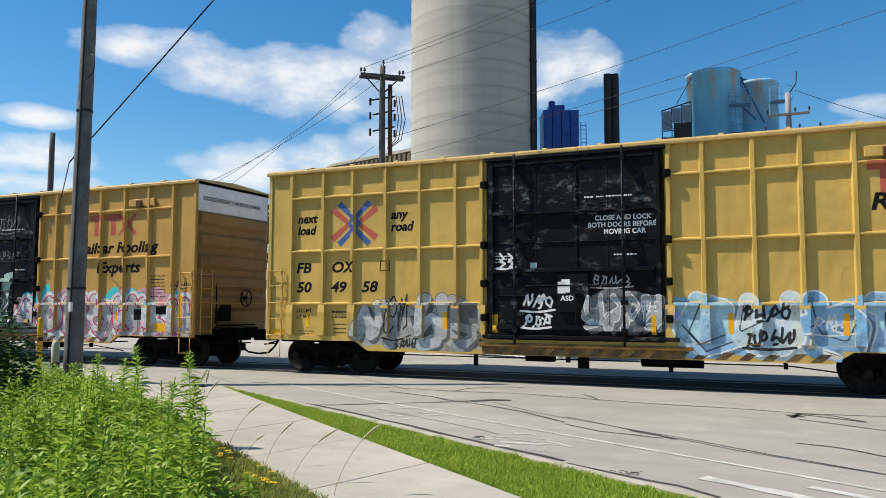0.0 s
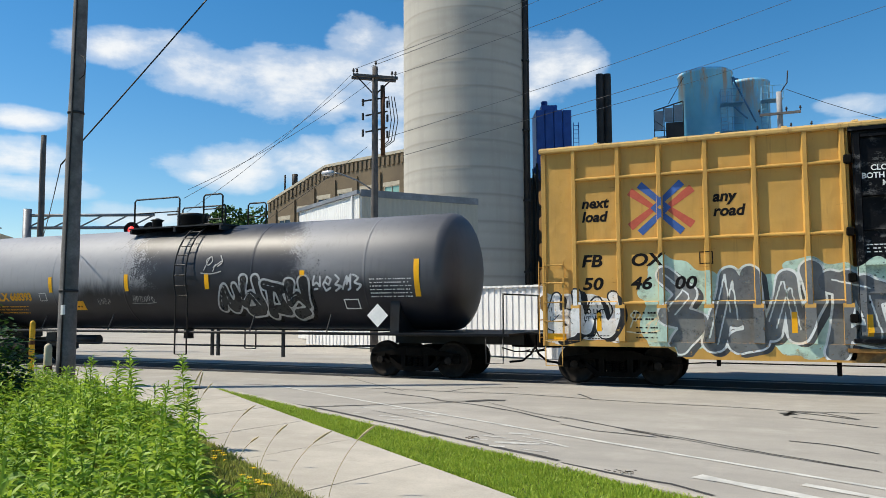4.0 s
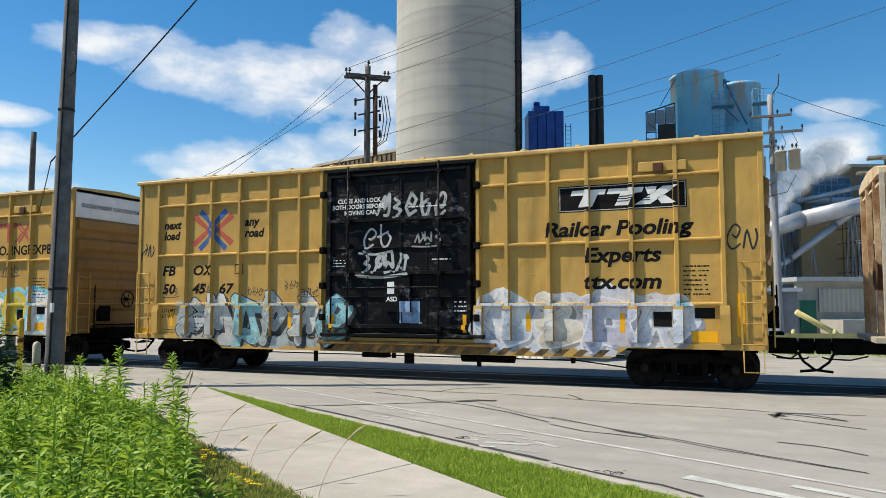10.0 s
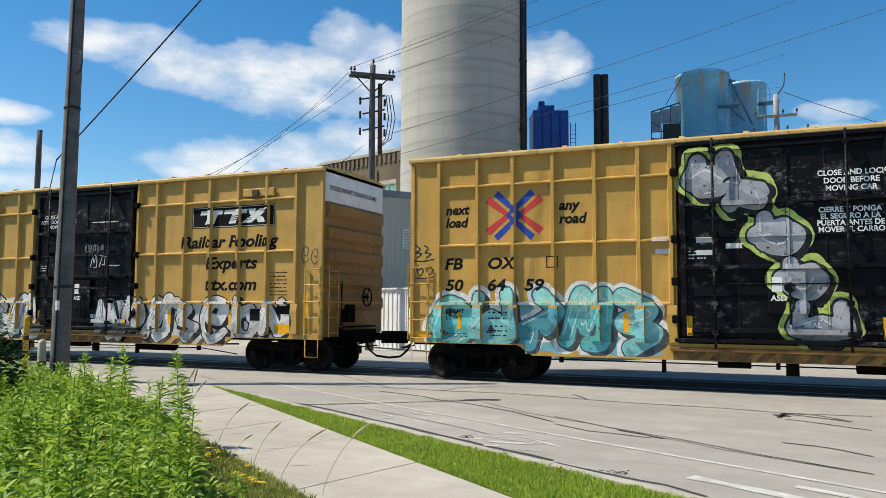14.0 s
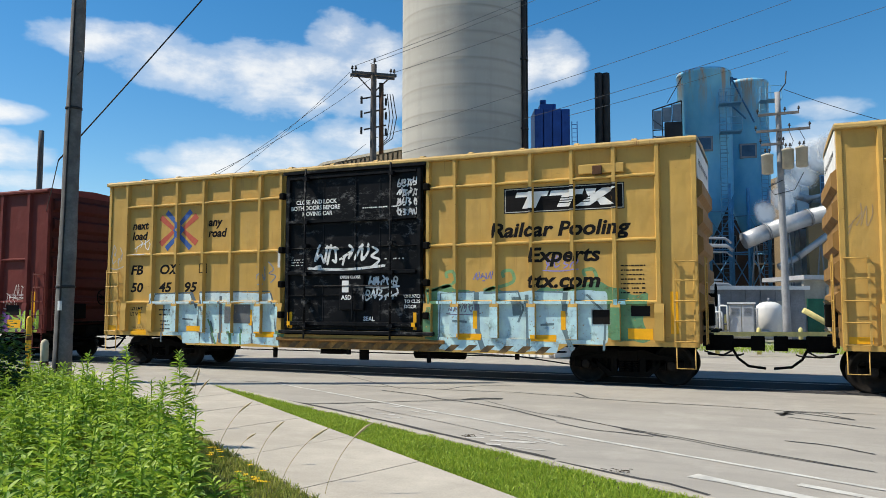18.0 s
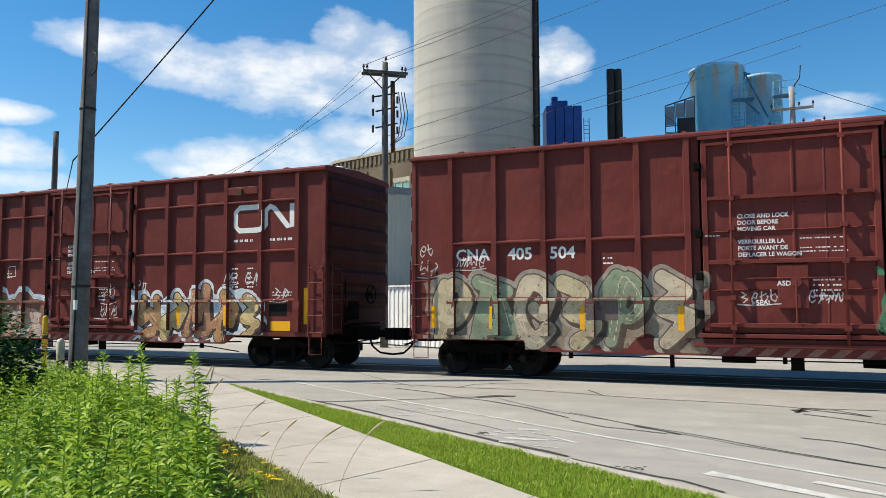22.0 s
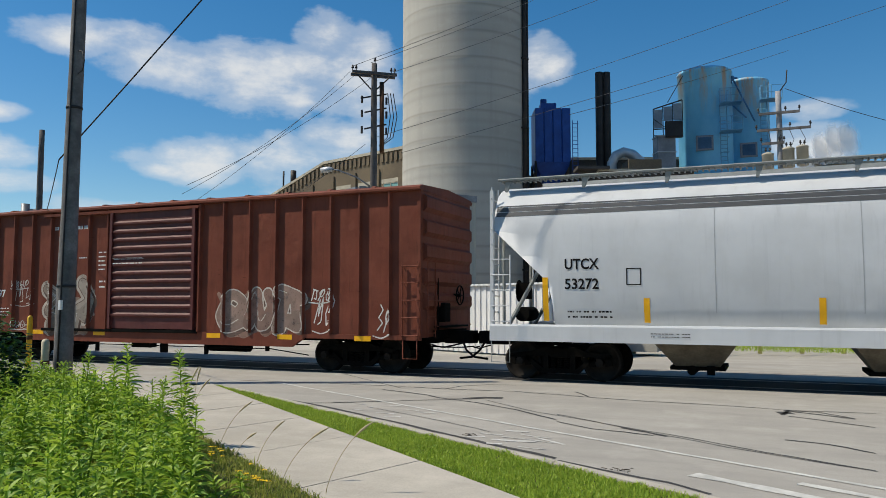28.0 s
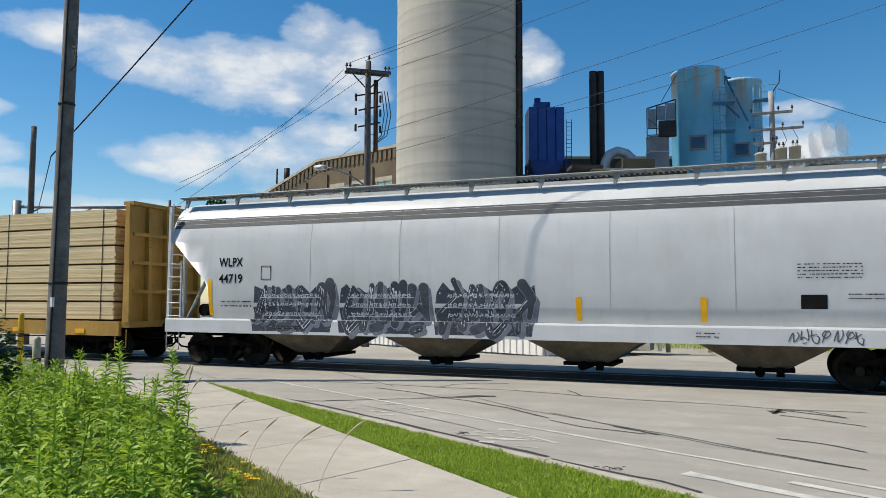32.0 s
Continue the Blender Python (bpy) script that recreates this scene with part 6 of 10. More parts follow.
shell_mark("data_stencil", bars(2.5, 1.52, 1.4, 0.28, 3, 8), AMBER_INK)
shell_mark("plate_mark", outline(4.53, 4.81, 1.9, 2.14, 0.016), WHITE)
shell_mark("warning_plate", rect(5.46, 6.25, 1.63, 1.89), AMBER_INK)
shell_mark("warning_bars", bars(5.53, 1.68, 0.65, 0.14, 1, 4), INK)
for x, z0, z1 in ((1.57, 1.92, 2.8), (5.05, 2.15, 2.6), (8.02, 2.15, 2.62), (10.85, 2.17, 2.6), (13.85, 2.17, 2.6), (17.0, 1.92, 2.8)):
    shell_mark("reflector", rect(x - 0.07, x + 0.07, z0, z1), REFLECT)
shell_mark("data_plate", outline(14.96, 15.38, 1.63, 1.88, 0.03), WHITE)
shell_mark("data_stencil", bars(15.75, 1.9, 1.1, 0.5, 6, 12), WHITE)
bm = bmesh.new()
flat(bm, ((16.0, 1.2), (16.28, 1.48), (16.0, 1.76), (15.72, 1.48)))
for v in bm.verts:
    v.co.y = 0.06
part("placard", bm, WHITE, car, "white diamond placard")
TRAIN.append((car, S_TANK))
truck(car, -47.85 - S_TANK, plain("dusty_truck", (0.07, 0.055, 0.045), 0.8, 0, 0.5, 3, 30, 0.3))
truck(car, -33.36 - S_TANK, STEEL)


# smooth-sided covered hoppers
def grey_paint(name, rgb):
    n = Nodes(name)
    col = n.mix(n.ramp(n.noise((0.4, 0.4, 0.7)), [(0.3, 0.0), (0.7, 1.0)]), tuple(c * 0.9 for c in rgb), tuple(min(1, c * 1.05) for c in rgb))
    runs = n.ramp(n.noise((8.0, 8.0, 0.3), 5, 0.65), [(0.56, 0.0), (0.8, 0.3)])
    col = n.mix(runs, col, tuple(c * 0.6 for c in rgb))
    film = n.ramp(n.noise((1.5, 1.5, 0.8), 5), [(0.45, 0.0), (0.8, 0.25)])
    col = n.mix(film, col, (0.3, 0.29, 0.27))
    n.bump(n.noise((0.9, 0.9, 0.35), 2), 0.5, 0.06)
    return n.done(col, 0.42)


GALV = plain("galvanised_grating", (0.26, 0.27, 0.26), 0.6, 0.2, 0.2, 4, 60, 0.2)
SEAM = plain("weld_bead_paint", (0.40, 0.405, 0.41), 0.5, 0, 0.2, 3, 20, 0.1)
STRIPE = plain("dark_grey_stripe", (0.07, 0.072, 0.076), 0.6, 0, 0.15, 3, 20, 0.05)
CHUTE = plain("grimy_hopper_chute", (0.17, 0.145, 0.11), 0.75, 0, 0.5, 2, 20, 0.2)


def covered_hopper(s0, L, paint, label, stripes, marks, chutes, art=None, half=1.3):
    car = thing("covered_hopper_car", label, "hopper car", "cars of the train")
    def ring(x, zb):
        side = [(0.14, 1.2), (0.05, 1.6), (0.0, 2.1), (0.0, 2.7), (0.02, 3.2), (0.09, 3.6), (0.2, 3.88), (0.38, 4.1), (0.62, 4.26), (1.1, 4.38)]
        pts = []
        for y, z in side:
            if z < zb:
                # the profile's y at the height where the sloping floor cuts it
                for (ya, za), (yb, zc) in zip(side, side[1:]):
                    if za <= zb <= zc:
                        y = ya + (yb - ya) * (zb - za) / (zc - za)
                        break
                z = zb
            pts.append((y, z))
        full = pts + [(3.1 - y, z) for y, z in reversed(pts)]
        return [(x, y, z) for y, z in full]
    bm = bmesh.new()
    xs = [(0.12, 3.45), (0.14, 3.3), (0.75, 2.72), (1.25, 2.25), (1.4, 1.95), (1.46, 1.6), (1.47, 1.21)]
    rings = [ring(x, z) for x, z in xs] + [ring(x, 1.2) for x in (L * 0.2, L * 0.35, L * 0.5, L * 0.65, L * 0.8)] + [ring(L - x, z) for x, z in reversed(xs)]
    loft(bm, rings, True)
    part("body", bm, paint, car)
    for f in (0.24, 0.37, 0.5, 0.63, 0.76):
        bm = bmesh.new()
        pts = [(0.14, 1.25), (0.05, 1.6), (0.0, 2.1), (0.0, 2.7), (0.02, 3.2), (0.09, 3.6), (0.2, 3.88)]
        for (ya, za), (yb, zb) in zip(pts, pts[1:]):
            bm.faces.new([bm.verts.new(p) for p in ((L * f - 0.007, ya - 0.003, za), (L * f + 0.007, ya - 0.003, za), (L * f + 0.007, yb - 0.003, zb), (L * f - 0.007, yb - 0.003, zb))])
        part("weld_seam", bm, SEAM, car)
    for y0, y1 in ((-0.06, 0.22), (2.88, 3.16)):
        bm = bmesh.new()
        prism(bm, [(y0, 0.88), (y1, 0.88), (y1, 1.24), (y0 + 0.02, 1.24), (y0, 1.2)], 0.05, L - 0.05, "x")
        part("side_sill", bm, paint, car)
    if stripes:
        for z0, z1, m in ((3.61, 3.71, STRIPE), (3.725, 3.82, STRIPE), (3.835, 3.862, STRIPE)):
            bm = bmesh.new()
            def yy(z):
                return 0.09 + (0.2 - 0.09) * (z - 3.6) / 0.28
            bm.faces.new([bm.verts.new(p) for p in ((0.16, yy(z0) - 0.006, z0), (L - 0.16, yy(z0) - 0.006, z0), (L - 0.16, yy(z1) - 0.006, z1), (0.16, yy(z1) - 0.006, z1))])
            part("stripe", bm, m, car)
    # running boards on brackets, and the hatch trough
    for y in (0.32, 2.5):
        bm = bmesh.new()
        box(bm, 0.15, L - 0.15, y, y + 0.3, 4.46, 4.5)
        for k in range(int((L - 0.4) / 0.12)):
            box(bm, 0.2 + k * 0.12, 0.23 + k * 0.12, y, y + 0.3, 4.42, 4.46)
        part("running_board", bm, GALV, car, "grey grating running board")
        bm = bmesh.new()
        rod(bm, (0.15, y - 0.02 if y < 1 else y + 0.32, 4.47), (L - 0.15, y - 0.02 if y < 1 else y + 0.32, 4.47), 0.03, 6)
        part("roof_rail", bm, GALV, car)
        for k in range(12):
            x = 0.3 + (L - 0.6) * k / 11
            bm = bmesh.new()
            prism(bm, [(x, 4.2), (x + 0.05, 4.2), (x + 0.16, 4.46), (x, 4.46)], y, y + 0.06)
            part("bracket", bm, GALV, car)
    bm = bmesh.new()
    prism(bm, [(1.25, 4.36), (1.85, 4.36), (1.8, 4.5), (1.3, 4.5)], 0.9, L - 0.9, "x")
    part("hatch_trough", bm, GALV, car)
    # discharge chutes
    for c in chutes:
        bm = bmesh.new()
        loft(bm, [[(c - half - 0.05, 0.3, 1.2), (c + half + 0.05, 0.3, 1.2), (c + half + 0.05, 2.8, 1.2), (c - half - 0.05, 2.8, 1.2)], [(c - half, 0.35, 0.9), (c + half, 0.35, 0.9), (c + half, 2.75, 0.9), (c - half, 2.75, 0.9)],
                  [(c - 0.45, 0.95, 0.38), (c + 0.45, 0.95, 0.38), (c + 0.45, 2.15, 0.38), (c - 0.45, 2.15, 0.38)]], False)
        ob = part("chute", bm, CHUTE, car)
        bm = bmesh.new()
        box(bm, c - 0.55, c + 0.55, 0.9, 2.2, 0.3, 0.38)
        rod(bm, (c - 0.1, 0.8, 0.3), (c - 0.1, 2.3, 0.3), 0.1, 10)
        box(bm, c + 0.2, c + 0.35, 0.75, 0.9, 0.22, 0.4)
        part("outlet_gate", bm, STEEL, ob)
    # ends: corner posts, ladders, platform, bracing, brake gear
    for xe, s in ((0.0, 1), (L, -1)):
        X = lambda d: xe + s * d
        for y in (0.02, 3.08):
            bm = bmesh.new()
            box(bm, min(X(0.05), X(0.13)), max(X(0.05), X(0.13)), y - 0.04, y + 0.04, 0.9, 4.2)
            part("corner_post", bm, paint, car)
        for y in (0.0,):
            bm = bmesh.new()
            for k in range(9):
                z = 1.3 + k * 0.34
                rod(bm, (X(0.08), y - 0.03, z), (X(0.52 if z < 2.9 else 0.1), y - 0.03, z), 0.014, 6)
            rod(bm, (X(0.52), y - 0.03, 1.2), (X(0.52), y - 0.03, 2.75), 0.02, 6)
            part("ladder", bm, paint, car)
        bm = bmesh.new()
        for k in range(8):
            rod(bm, (X(0.04), 0.15, 1.5 + k * 0.36), (X(0.04), 0.6, 1.5 + k * 0.36), 0.014, 6)
        for y in (0.15, 0.6):
            rod(bm, (X(0.04), y, 1.1), (X(0.04), y, 4.3), 0.018, 6)
        part("end_ladder", bm, paint, car)
        bm = bmesh.new()
        box(bm, min(X(0.0), X(1.4)), max(X(0.0), X(1.4)), 0.2, 2.9, 1.08, 1.13)
        box(bm, min(X(-0.2), X(1.4)), max(X(-0.2), X(1.4)), 1.2, 1.9, 0.74, 1.08)
        part("end_platform", bm, STEEL, car)
        bm = bmesh.new()
        for y in (0.5, 2.6):
            rod(bm, (X(0.25), y, 1.1), (X(1.0), y, 2.4), 0.05, 6)
            rod(bm, (X(0.2), y, 1.1), (X(0.2), y, 3.2), 0.04, 6)
        part("brace", bm, GALV, car)
        bm = bmesh.new()
        lathe(bm, [(0.24, 0.0), (0.27, 0.01), (0.27, 0.03), (0.24, 0.04)], 16, (X(0.1), 1.9, 2.0), "x")
        box(bm, min(X(0.15), X(0.4)), max(X(0.15), X(0.4)), 1.75, 2.05, 1.8, 2.2)
        rod(bm, (X(0.5), 0.9, 1.45), (X(0.5), 1.7, 1.45), 0.17, 12)
        part("brake_gear", bm, STEEL, car)
        stirrup(car, X(0.08), X(0.5), -0.03, 0.42, 0.9, GALV)
        coupler(car, xe, -s)
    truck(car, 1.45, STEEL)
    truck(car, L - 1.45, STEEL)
    rel = [(0, L, 0.8, 1.24, -0.06)]
    def base(z):
        prof = ((0.14, 1.2), (0.05, 1.6), (0.0, 2.1), (0.0, 2.7), (0.02, 3.2))
        for (ya, za), (yb, zb) in zip(prof, prof[1:]):
            if z <= zb:
                break
        return ya + (yb - ya) * (max(z, 1.2) - za) / (zb - za)
    def wrap(nm, bm, m, lift):
        k = 1.25
        while k < 2.2:
            bmesh.ops.bisect_plane(bm, geom=bm.verts[:] + bm.edges[:] + bm.faces[:], plane_co=(0, 0, k), plane_no=(0, 0, 1), dist=1e-5)
            k += 0.14
        mark(nm, bm, m, car, rel, "", lift, base)
    for nm, b, m in marks:
        wrap(nm, b, m, 0.009)
    if art:
        art(car, rel, wrap)
    TRAIN.append((car, s0))
    return car


P_PAINT = grey_paint("pale_grey_hopper_paint", (0.56, 0.57, 0.58))
Q_PAINT = grey_paint("light_grey_hopper_paint", (0.55, 0.56, 0.575))


def hop_marks(a, b, L, xa, za, spots, xd):
    out = [("reporting_mark", lettering(a, 0.31, xa, za, 0, 0.86, 0.007), INK), ("car_number", lettering(b, 0.31, xa, za - 0.42, 0, 0.95, 0.006), INK), ("plate_mark", outline(xa + 1.3, xa + 1.6, za - 0.35, za + 0.0, 0.02), INK),
           ("data_stencil", bars(xa + 0.05, za - 1.05, 0.95, 0.22, 2, 3), INK), ("data_stencil", bars(xd - 0.1, 2.15, 1.1, 0.32, 5, 6), INK), ("data_plate", rect(xd - 0.05, xd + 0.4, 1.58, 1.85), INK), ("data_stencil", bars(xd + 0.75, 1.75, 0.6, 0.16, 2, 7), INK),
           ("data_stencil", bars(3.5, 1.0, 0.8, 0.12, 2, 9), INK), ("data_stencil", bars(L * 0.72, 1.0, 0.5, 0.14, 2, 10), INK)]
    for x, z0, z1 in spots:
        out.append(("reflector", rect(x - 0.06, x + 0.06, z0, z1), REFLECT))
    return out


def art_q(c, r, wrap):
    for i, x in enumerate((2.9, 5.4, 7.9)):
        bm = bmesh.new()
        flat(bm, [(x - 0.05, 0.95), (x + 2.2, 0.95), (x + 2.3, 1.5)] + [(x + 2.25 - 2.3 * k / 14, 1.98 + 0.1 * math.sin(k * 2.4 + i) + 0.06 * math.sin(k * 1.1)) for k in range(15)] + [(x - 0.12, 1.5)])
        wrap("sprayed_fill", bm, sprayed((0.032, 0.037, 0.055)), 0.0012)
        bubbles(c, r, x, x + 2.25, 0.92, 2.2, 4, [(0.03, 0.034, 0.048), (0.045, 0.05, 0.065)], (0.20, 0.22, 0.27), 101 + i, None, (0.45, 0.47, 0.5), 0.018, 0.15, wrap)
        for k in range(3):
            tag(c, r, x + 0.2, 1.35 + k * 0.22, 1.6, 0.08, (0.36, 0.38, 0.42), 110 + i * 3 + k, 0.018, wrap)
    tag(c, r, 15.1, 0.93, 1.3, 0.25, (0.06, 0.06, 0.07), 120, 0.02, wrap)


covered_hopper(-192.84, 19.82, P_PAINT, "pale grey smooth-sided covered hopper car with dark roof stripe", True, hop_marks("UTCX", "53272", 19.82, 1.72, 2.42, ((1.3, 1.32, 2.25), (3.42, 1.3, 1.8), (6.64, 1.3, 1.8), (12.6, 1.3, 1.8), (15.9, 1.3, 1.8), (18.2, 1.32, 2.25)), 16.4), (4.3, 8.0, 11.8, 15.5), None, 0.82)
covered_hopper(-230.6, 18.68, Q_PAINT, "light grey covered hopper car with dark sprayed lettering", True, hop_marks("WLPX", "44719", 18.68, 1.74, 2.58, ((1.45, 1.32, 2.25), (11.1, 1.3, 1.8), (13.6, 1.3, 1.8), (17.1, 1.32, 2.25)), 15.4), (4.0, 7.55, 11.1, 14.7), art_q)


# rusty ribbed hopper
def weathered(name):
    n = Nodes(name)
    col = n.mix(n.ramp(n.noise((0.8, 0.8, 0.6), 5), [(0.3, 0.0), (0.7, 1.0)]), (0.56, 0.42, 0.26), (0.73, 0.63, 0.45))
    runs = n.ramp(n.noise((4.5, 4.5, 0.3), 6, 0.7), [(0.45, 0.0), (0.72, 0.75)])
    col = n.mix(runs, col, (0.43, 0.19, 0.06))
    o = n.xyz()
    cell = n.math("ABSOLUTE", n.math("SUBTRACT", n.math("FRACT", n.math("DIVIDE", n.math("ADD", o[0], -0.97), 0.938)), 0.5))
    near = n.math("MULTIPLY", n.ramp(cell, [(0.0, 1.0), (0.2, 0.0)]), n.ramp(n.noise((2.0, 2.0, 0.5), 5, 0.7), [(0.35, 0.0), (0.6, 1.0)]))
    col = n.mix(near, col, (0.34, 0.13, 0.045))
    spots = n.ramp(n.noise(3.5, 6, 0.75), [(0.56, 0.0), (0.68, 0.8)])
    col = n.mix(spots, col, (0.17, 0.065, 0.03))
    n.bump(n.noise(8.0, 4), 0.3, 0.01)
    return n.done(col, 0.75)


WPAINT = weathered("rusty_cream_paint")
RIBRUST = plain("rusted_rib", (0.36, 0.135, 0.04), 0.8, 0, 0.5, 1.6, 14, 0.3, 0.005, (0.62, 0.45, 0.27))
LW = 11.54
car = thing("hopper_car", "rust-streaked cream ribbed hopper car with sloping ends", "hopper car", "cars of the train")
TRAIN.append((car, -62.24))
WR = [1.42, 2.4, 3.33, 4.28, 5.22, 6.15, 7.08, 8.02, 8.95, 10.1]
bm = bmesh.new()
side = [(0.05, 4.2), (0.05, 4.0), (1.42, 2.62), (1.42, 1.4), (10.12, 1.4), (10.12, 2.62), (LW - 0.05, 4.0), (LW - 0.05, 4.2)]
prism(bm, side, 0.0, 0.06)
part("side_sheet", bm, WPAINT, car)
bm = bmesh.new()
prism(bm, side, 3.04, 3.1)
part("side_sheet", bm, WPAINT, car)
for s in (0, 1):
    bm = bmesh.new()
    f = (lambda x: x) if s == 0 else (lambda x: LW - x)
    prism(bm, [(f(0.05), 4.0), (f(0.1), 4.2), (f(0.15), 4.2), (f(2.9), 1.4), (f(2.75), 1.4)], 0.065, 3.035)
    part("slope_sheet", bm, WPAINT, car)
bm = bmesh.new()
prism(bm, [(-0.03, 4.15), (-0.03, 4.25), (0.5, 4.36), (1.55, 4.42), (2.6, 4.36), (3.13, 4.25), (3.13, 4.15)], 0.0, LW, "x")
part("roof", bm, WPAINT, car)
for x in WR:
    bm = bmesh.new()
    prism(bm, [(x - 0.07, 0.0), (x - 0.05, -0.1), (x + 0.05, -0.1), (x + 0.07, 0.0)], 1.42, 4.15, "z")
    part("side_rib", bm, RIBRUST, car, "rust-streaked side rib")
slab("side_sill", car, WPAINT, 1.2, LW - 1.2, -0.05, 0.08, 1.3, 1.42)
slab("side_sill", car, WPAINT, 1.2, LW - 1.2, 3.02, 3.15, 1.3, 1.42)
for y in (0.5, 2.3):
    bm = bmesh.new()
    box(bm, -0.1, LW + 0.1, y, y + 0.3, 4.52, 4.56)
    for k in range(12):
        box(bm, 0.2 + k * (LW - 0.4) / 11, 0.25 + k * (LW - 0.4) / 11, y, y + 0.3, 4.3, 4.52)
    part("running_board", bm, GALV, car)
bm = bmesh.new()
rod(bm, (0.1, 0.15, 4.42), (LW - 0.1, 0.15, 4.42), 0.03, 6)
for k in range(10):
    x = 0.4 + k * (LW - 0.8) / 9
    rod(bm, (x, 0.15, 4.2), (x, 0.15, 4.42), 0.025, 6)
part("roof_rail", bm, GALV, car)
CREAM = plain("grimy_cream_paint", (0.50, 0.43, 0.33), 0.75, 0, 0.4, 1.5, 16, 0.2)
for c in (4.0, 7.55):
    bm = bmesh.new()
    loft(bm, [[(c - 1.25, 0.1, 1.38), (c + 1.25, 0.1, 1.38), (c + 1.25, 3.0, 1.38), (c - 1.25, 3.0, 1.38)], [(c - 0.55, 0.5, 0.5), (c + 0.55, 0.5, 0.5), (c + 0.55, 2.6, 0.5), (c - 0.55, 2.6, 0.5)]], False)
    ob = part("chute", bm, CREAM, car)
    bm = bmesh.new()
    box(bm, c - 0.62, c + 0.75, 0.4, 2.7, 0.36, 0.5)
    rod(bm, (c + 0.7, 0.3, 0.43), (c + 0.7, 2.8, 0.43), 0.05, 8)
    part("outlet_gate", bm, STEEL, ob)
slab("centre_sill", car, RUSTY, 2.6, LW - 2.6, 1.15, 1.95, 0.74, 1.4)
for xe, s in ((0.0, 1), (LW, -1)):
    X = lambda d: xe + s * d
    for d in (0.04, 0.62):
        bm = bmesh.new()
        box(bm, X(d) - 0.04, X(d) + 0.04, -0.04, 0.03, 1.1, 4.15 if d < 0.3 else 3.3)
        part("end_post", bm, CREAM, car)
    for y in (1.0, 2.1, 3.06):
        bm = bmesh.new()
        box(bm, X(0.06) - 0.05, X(0.06) + 0.05, y - 0.05, y + 0.05, 1.1, 4.15)
        part("end_post", bm, RIBRUST, car)
    bm = bmesh.new()
    for k in range(8):
        rod(bm, (X(0.04), -0.05, 1.4 + 0.36 * k), (X(0.62), -0.05, 1.4 + 0.36 * k), 0.014, 6) if k < 6 else None
    part("ladder", bm, CREAM, car)
    bm = bmesh.new()
    box(bm, min(X(-0.15), X(1.6)), max(X(-0.15), X(1.6)), 0.0, 3.1, 1.02, 1.12)
    box(bm, min(X(1.0), X(1.62)), max(X(1.0), X(1.62)), -0.05, 0.1, 0.98, 1.32)
    part("end_sill", bm, CREAM, car)
    bm = bmesh.new()
    box(bm, min(X(-0.3), X(2.6)), max(X(-0.3), X(2.6)), 1.2, 1.9, 0.75, 1.0)
    box(bm, min(X(1.66), X(2.8)), max(X(1.66), X(2.8)), 0.3, 2.8, 0.85, 1.28)
    part("draft_sill", bm, STEEL, car)
    bm = bmesh.new()
    box(bm, min(X(1.42), X(1.5)), max(X(1.42), X(1.5)), 0.06, 3.04, 1.12, 2.7)
    part("bulkhead", bm, CREAM, car)
    bm = bmesh.new()
    lathe(bm, [(0.26, 0.0), (0.29, 0.01), (0.29, 0.03), (0.26, 0.04)], 18, (X(-0.02), 1.0, 2.3), "x")
    for k in range(4):
        a = k * math.pi / 4
        rod(bm, (X(-0.01), 1.0 - 0.26 * math.cos(a), 2.3 - 0.26 * math.sin(a)), (X(-0.01), 1.0 + 0.26 * math.cos(a), 2.3 + 0.26 * math.sin(a)), 0.015, 6)
    box(bm, min(X(0.02), X(0.2)), max(X(0.02), X(0.2)), 0.9, 1.15, 2.0, 2.5)
    part("brake_wheel", bm, RUSTY, car)
    bm = bmesh.new()
    rod(bm, (X(0.9), 0.4, 1.14), (X(0.9), 0.4, 1.5), 0.15, 12)
    part("air_tank", bm, RUSTY, car)
    stirrup(car, X(0.3), X(0.62), -0.03, 0.5, 1.05, CREAM)
    coupler(car, xe - s * 0.2, -s)
truck(car, 1.66, STEEL)
truck(car, LW - 1.66, STEEL)
wrel = [(x - 0.05, x + 0.05, 1.42, 4.15, -0.1) for x in WR] + [(1.2, LW - 1.2, 1.3, 1.42, -0.05)]
# the owner's name is shown as plain letter-sized shapes, one to a panel
for row, z, panels in ((0, 3.29, range(0, 9)), (1, 2.77, range(1, 8))):
    for i in panels:
        x = (WR[i] + WR[i + 1]) / 2
        bm = bmesh.new()
        k = (i + row) % 3
        cells = ((-0.16, -0.03), (0.03, 0.16)) if k == 0 else ((-0.06, 0.06),) if k == 1 else ((-0.17, 0.17),)
        for a, b in cells:
            for c, d in (((0.0, 0.19), (0.25, 0.44)) if k == 2 else ((0.0, 0.44),)):
                flat(bm, ((x + a, z + c), (x + b, z + c), (x + b, z + d), (x + a, z + d)))
        mark("letter_block", bm, MAROON_INK, car, wrel)
bubbles(car, wrel, 3.6, 6.85, 1.46, 2.7, 4, [(0.50, 0.45, 0.39), (0.54, 0.49, 0.43)], (0.04, 0.035, 0.03), 131, None, None, 0.05, 0.25, None, 0.1, 1.1, None, False)
cloud(car, wrel, 7.0, 10.1, 1.46, 2.2, (0.33, 0.22, 0.17), 132, None, 0.3)
bubbles(car, wrel, 6.95, 9.6, 1.46, 2.6, 4, [(0.34, 0.33, 0.28), (0.40, 0.26, 0.23)], (0.46, 0.42, 0.37), 132, None, (0.36, 0.14, 0.16), 0.04, 0.1, None, 0.3, 1.0, None, False)
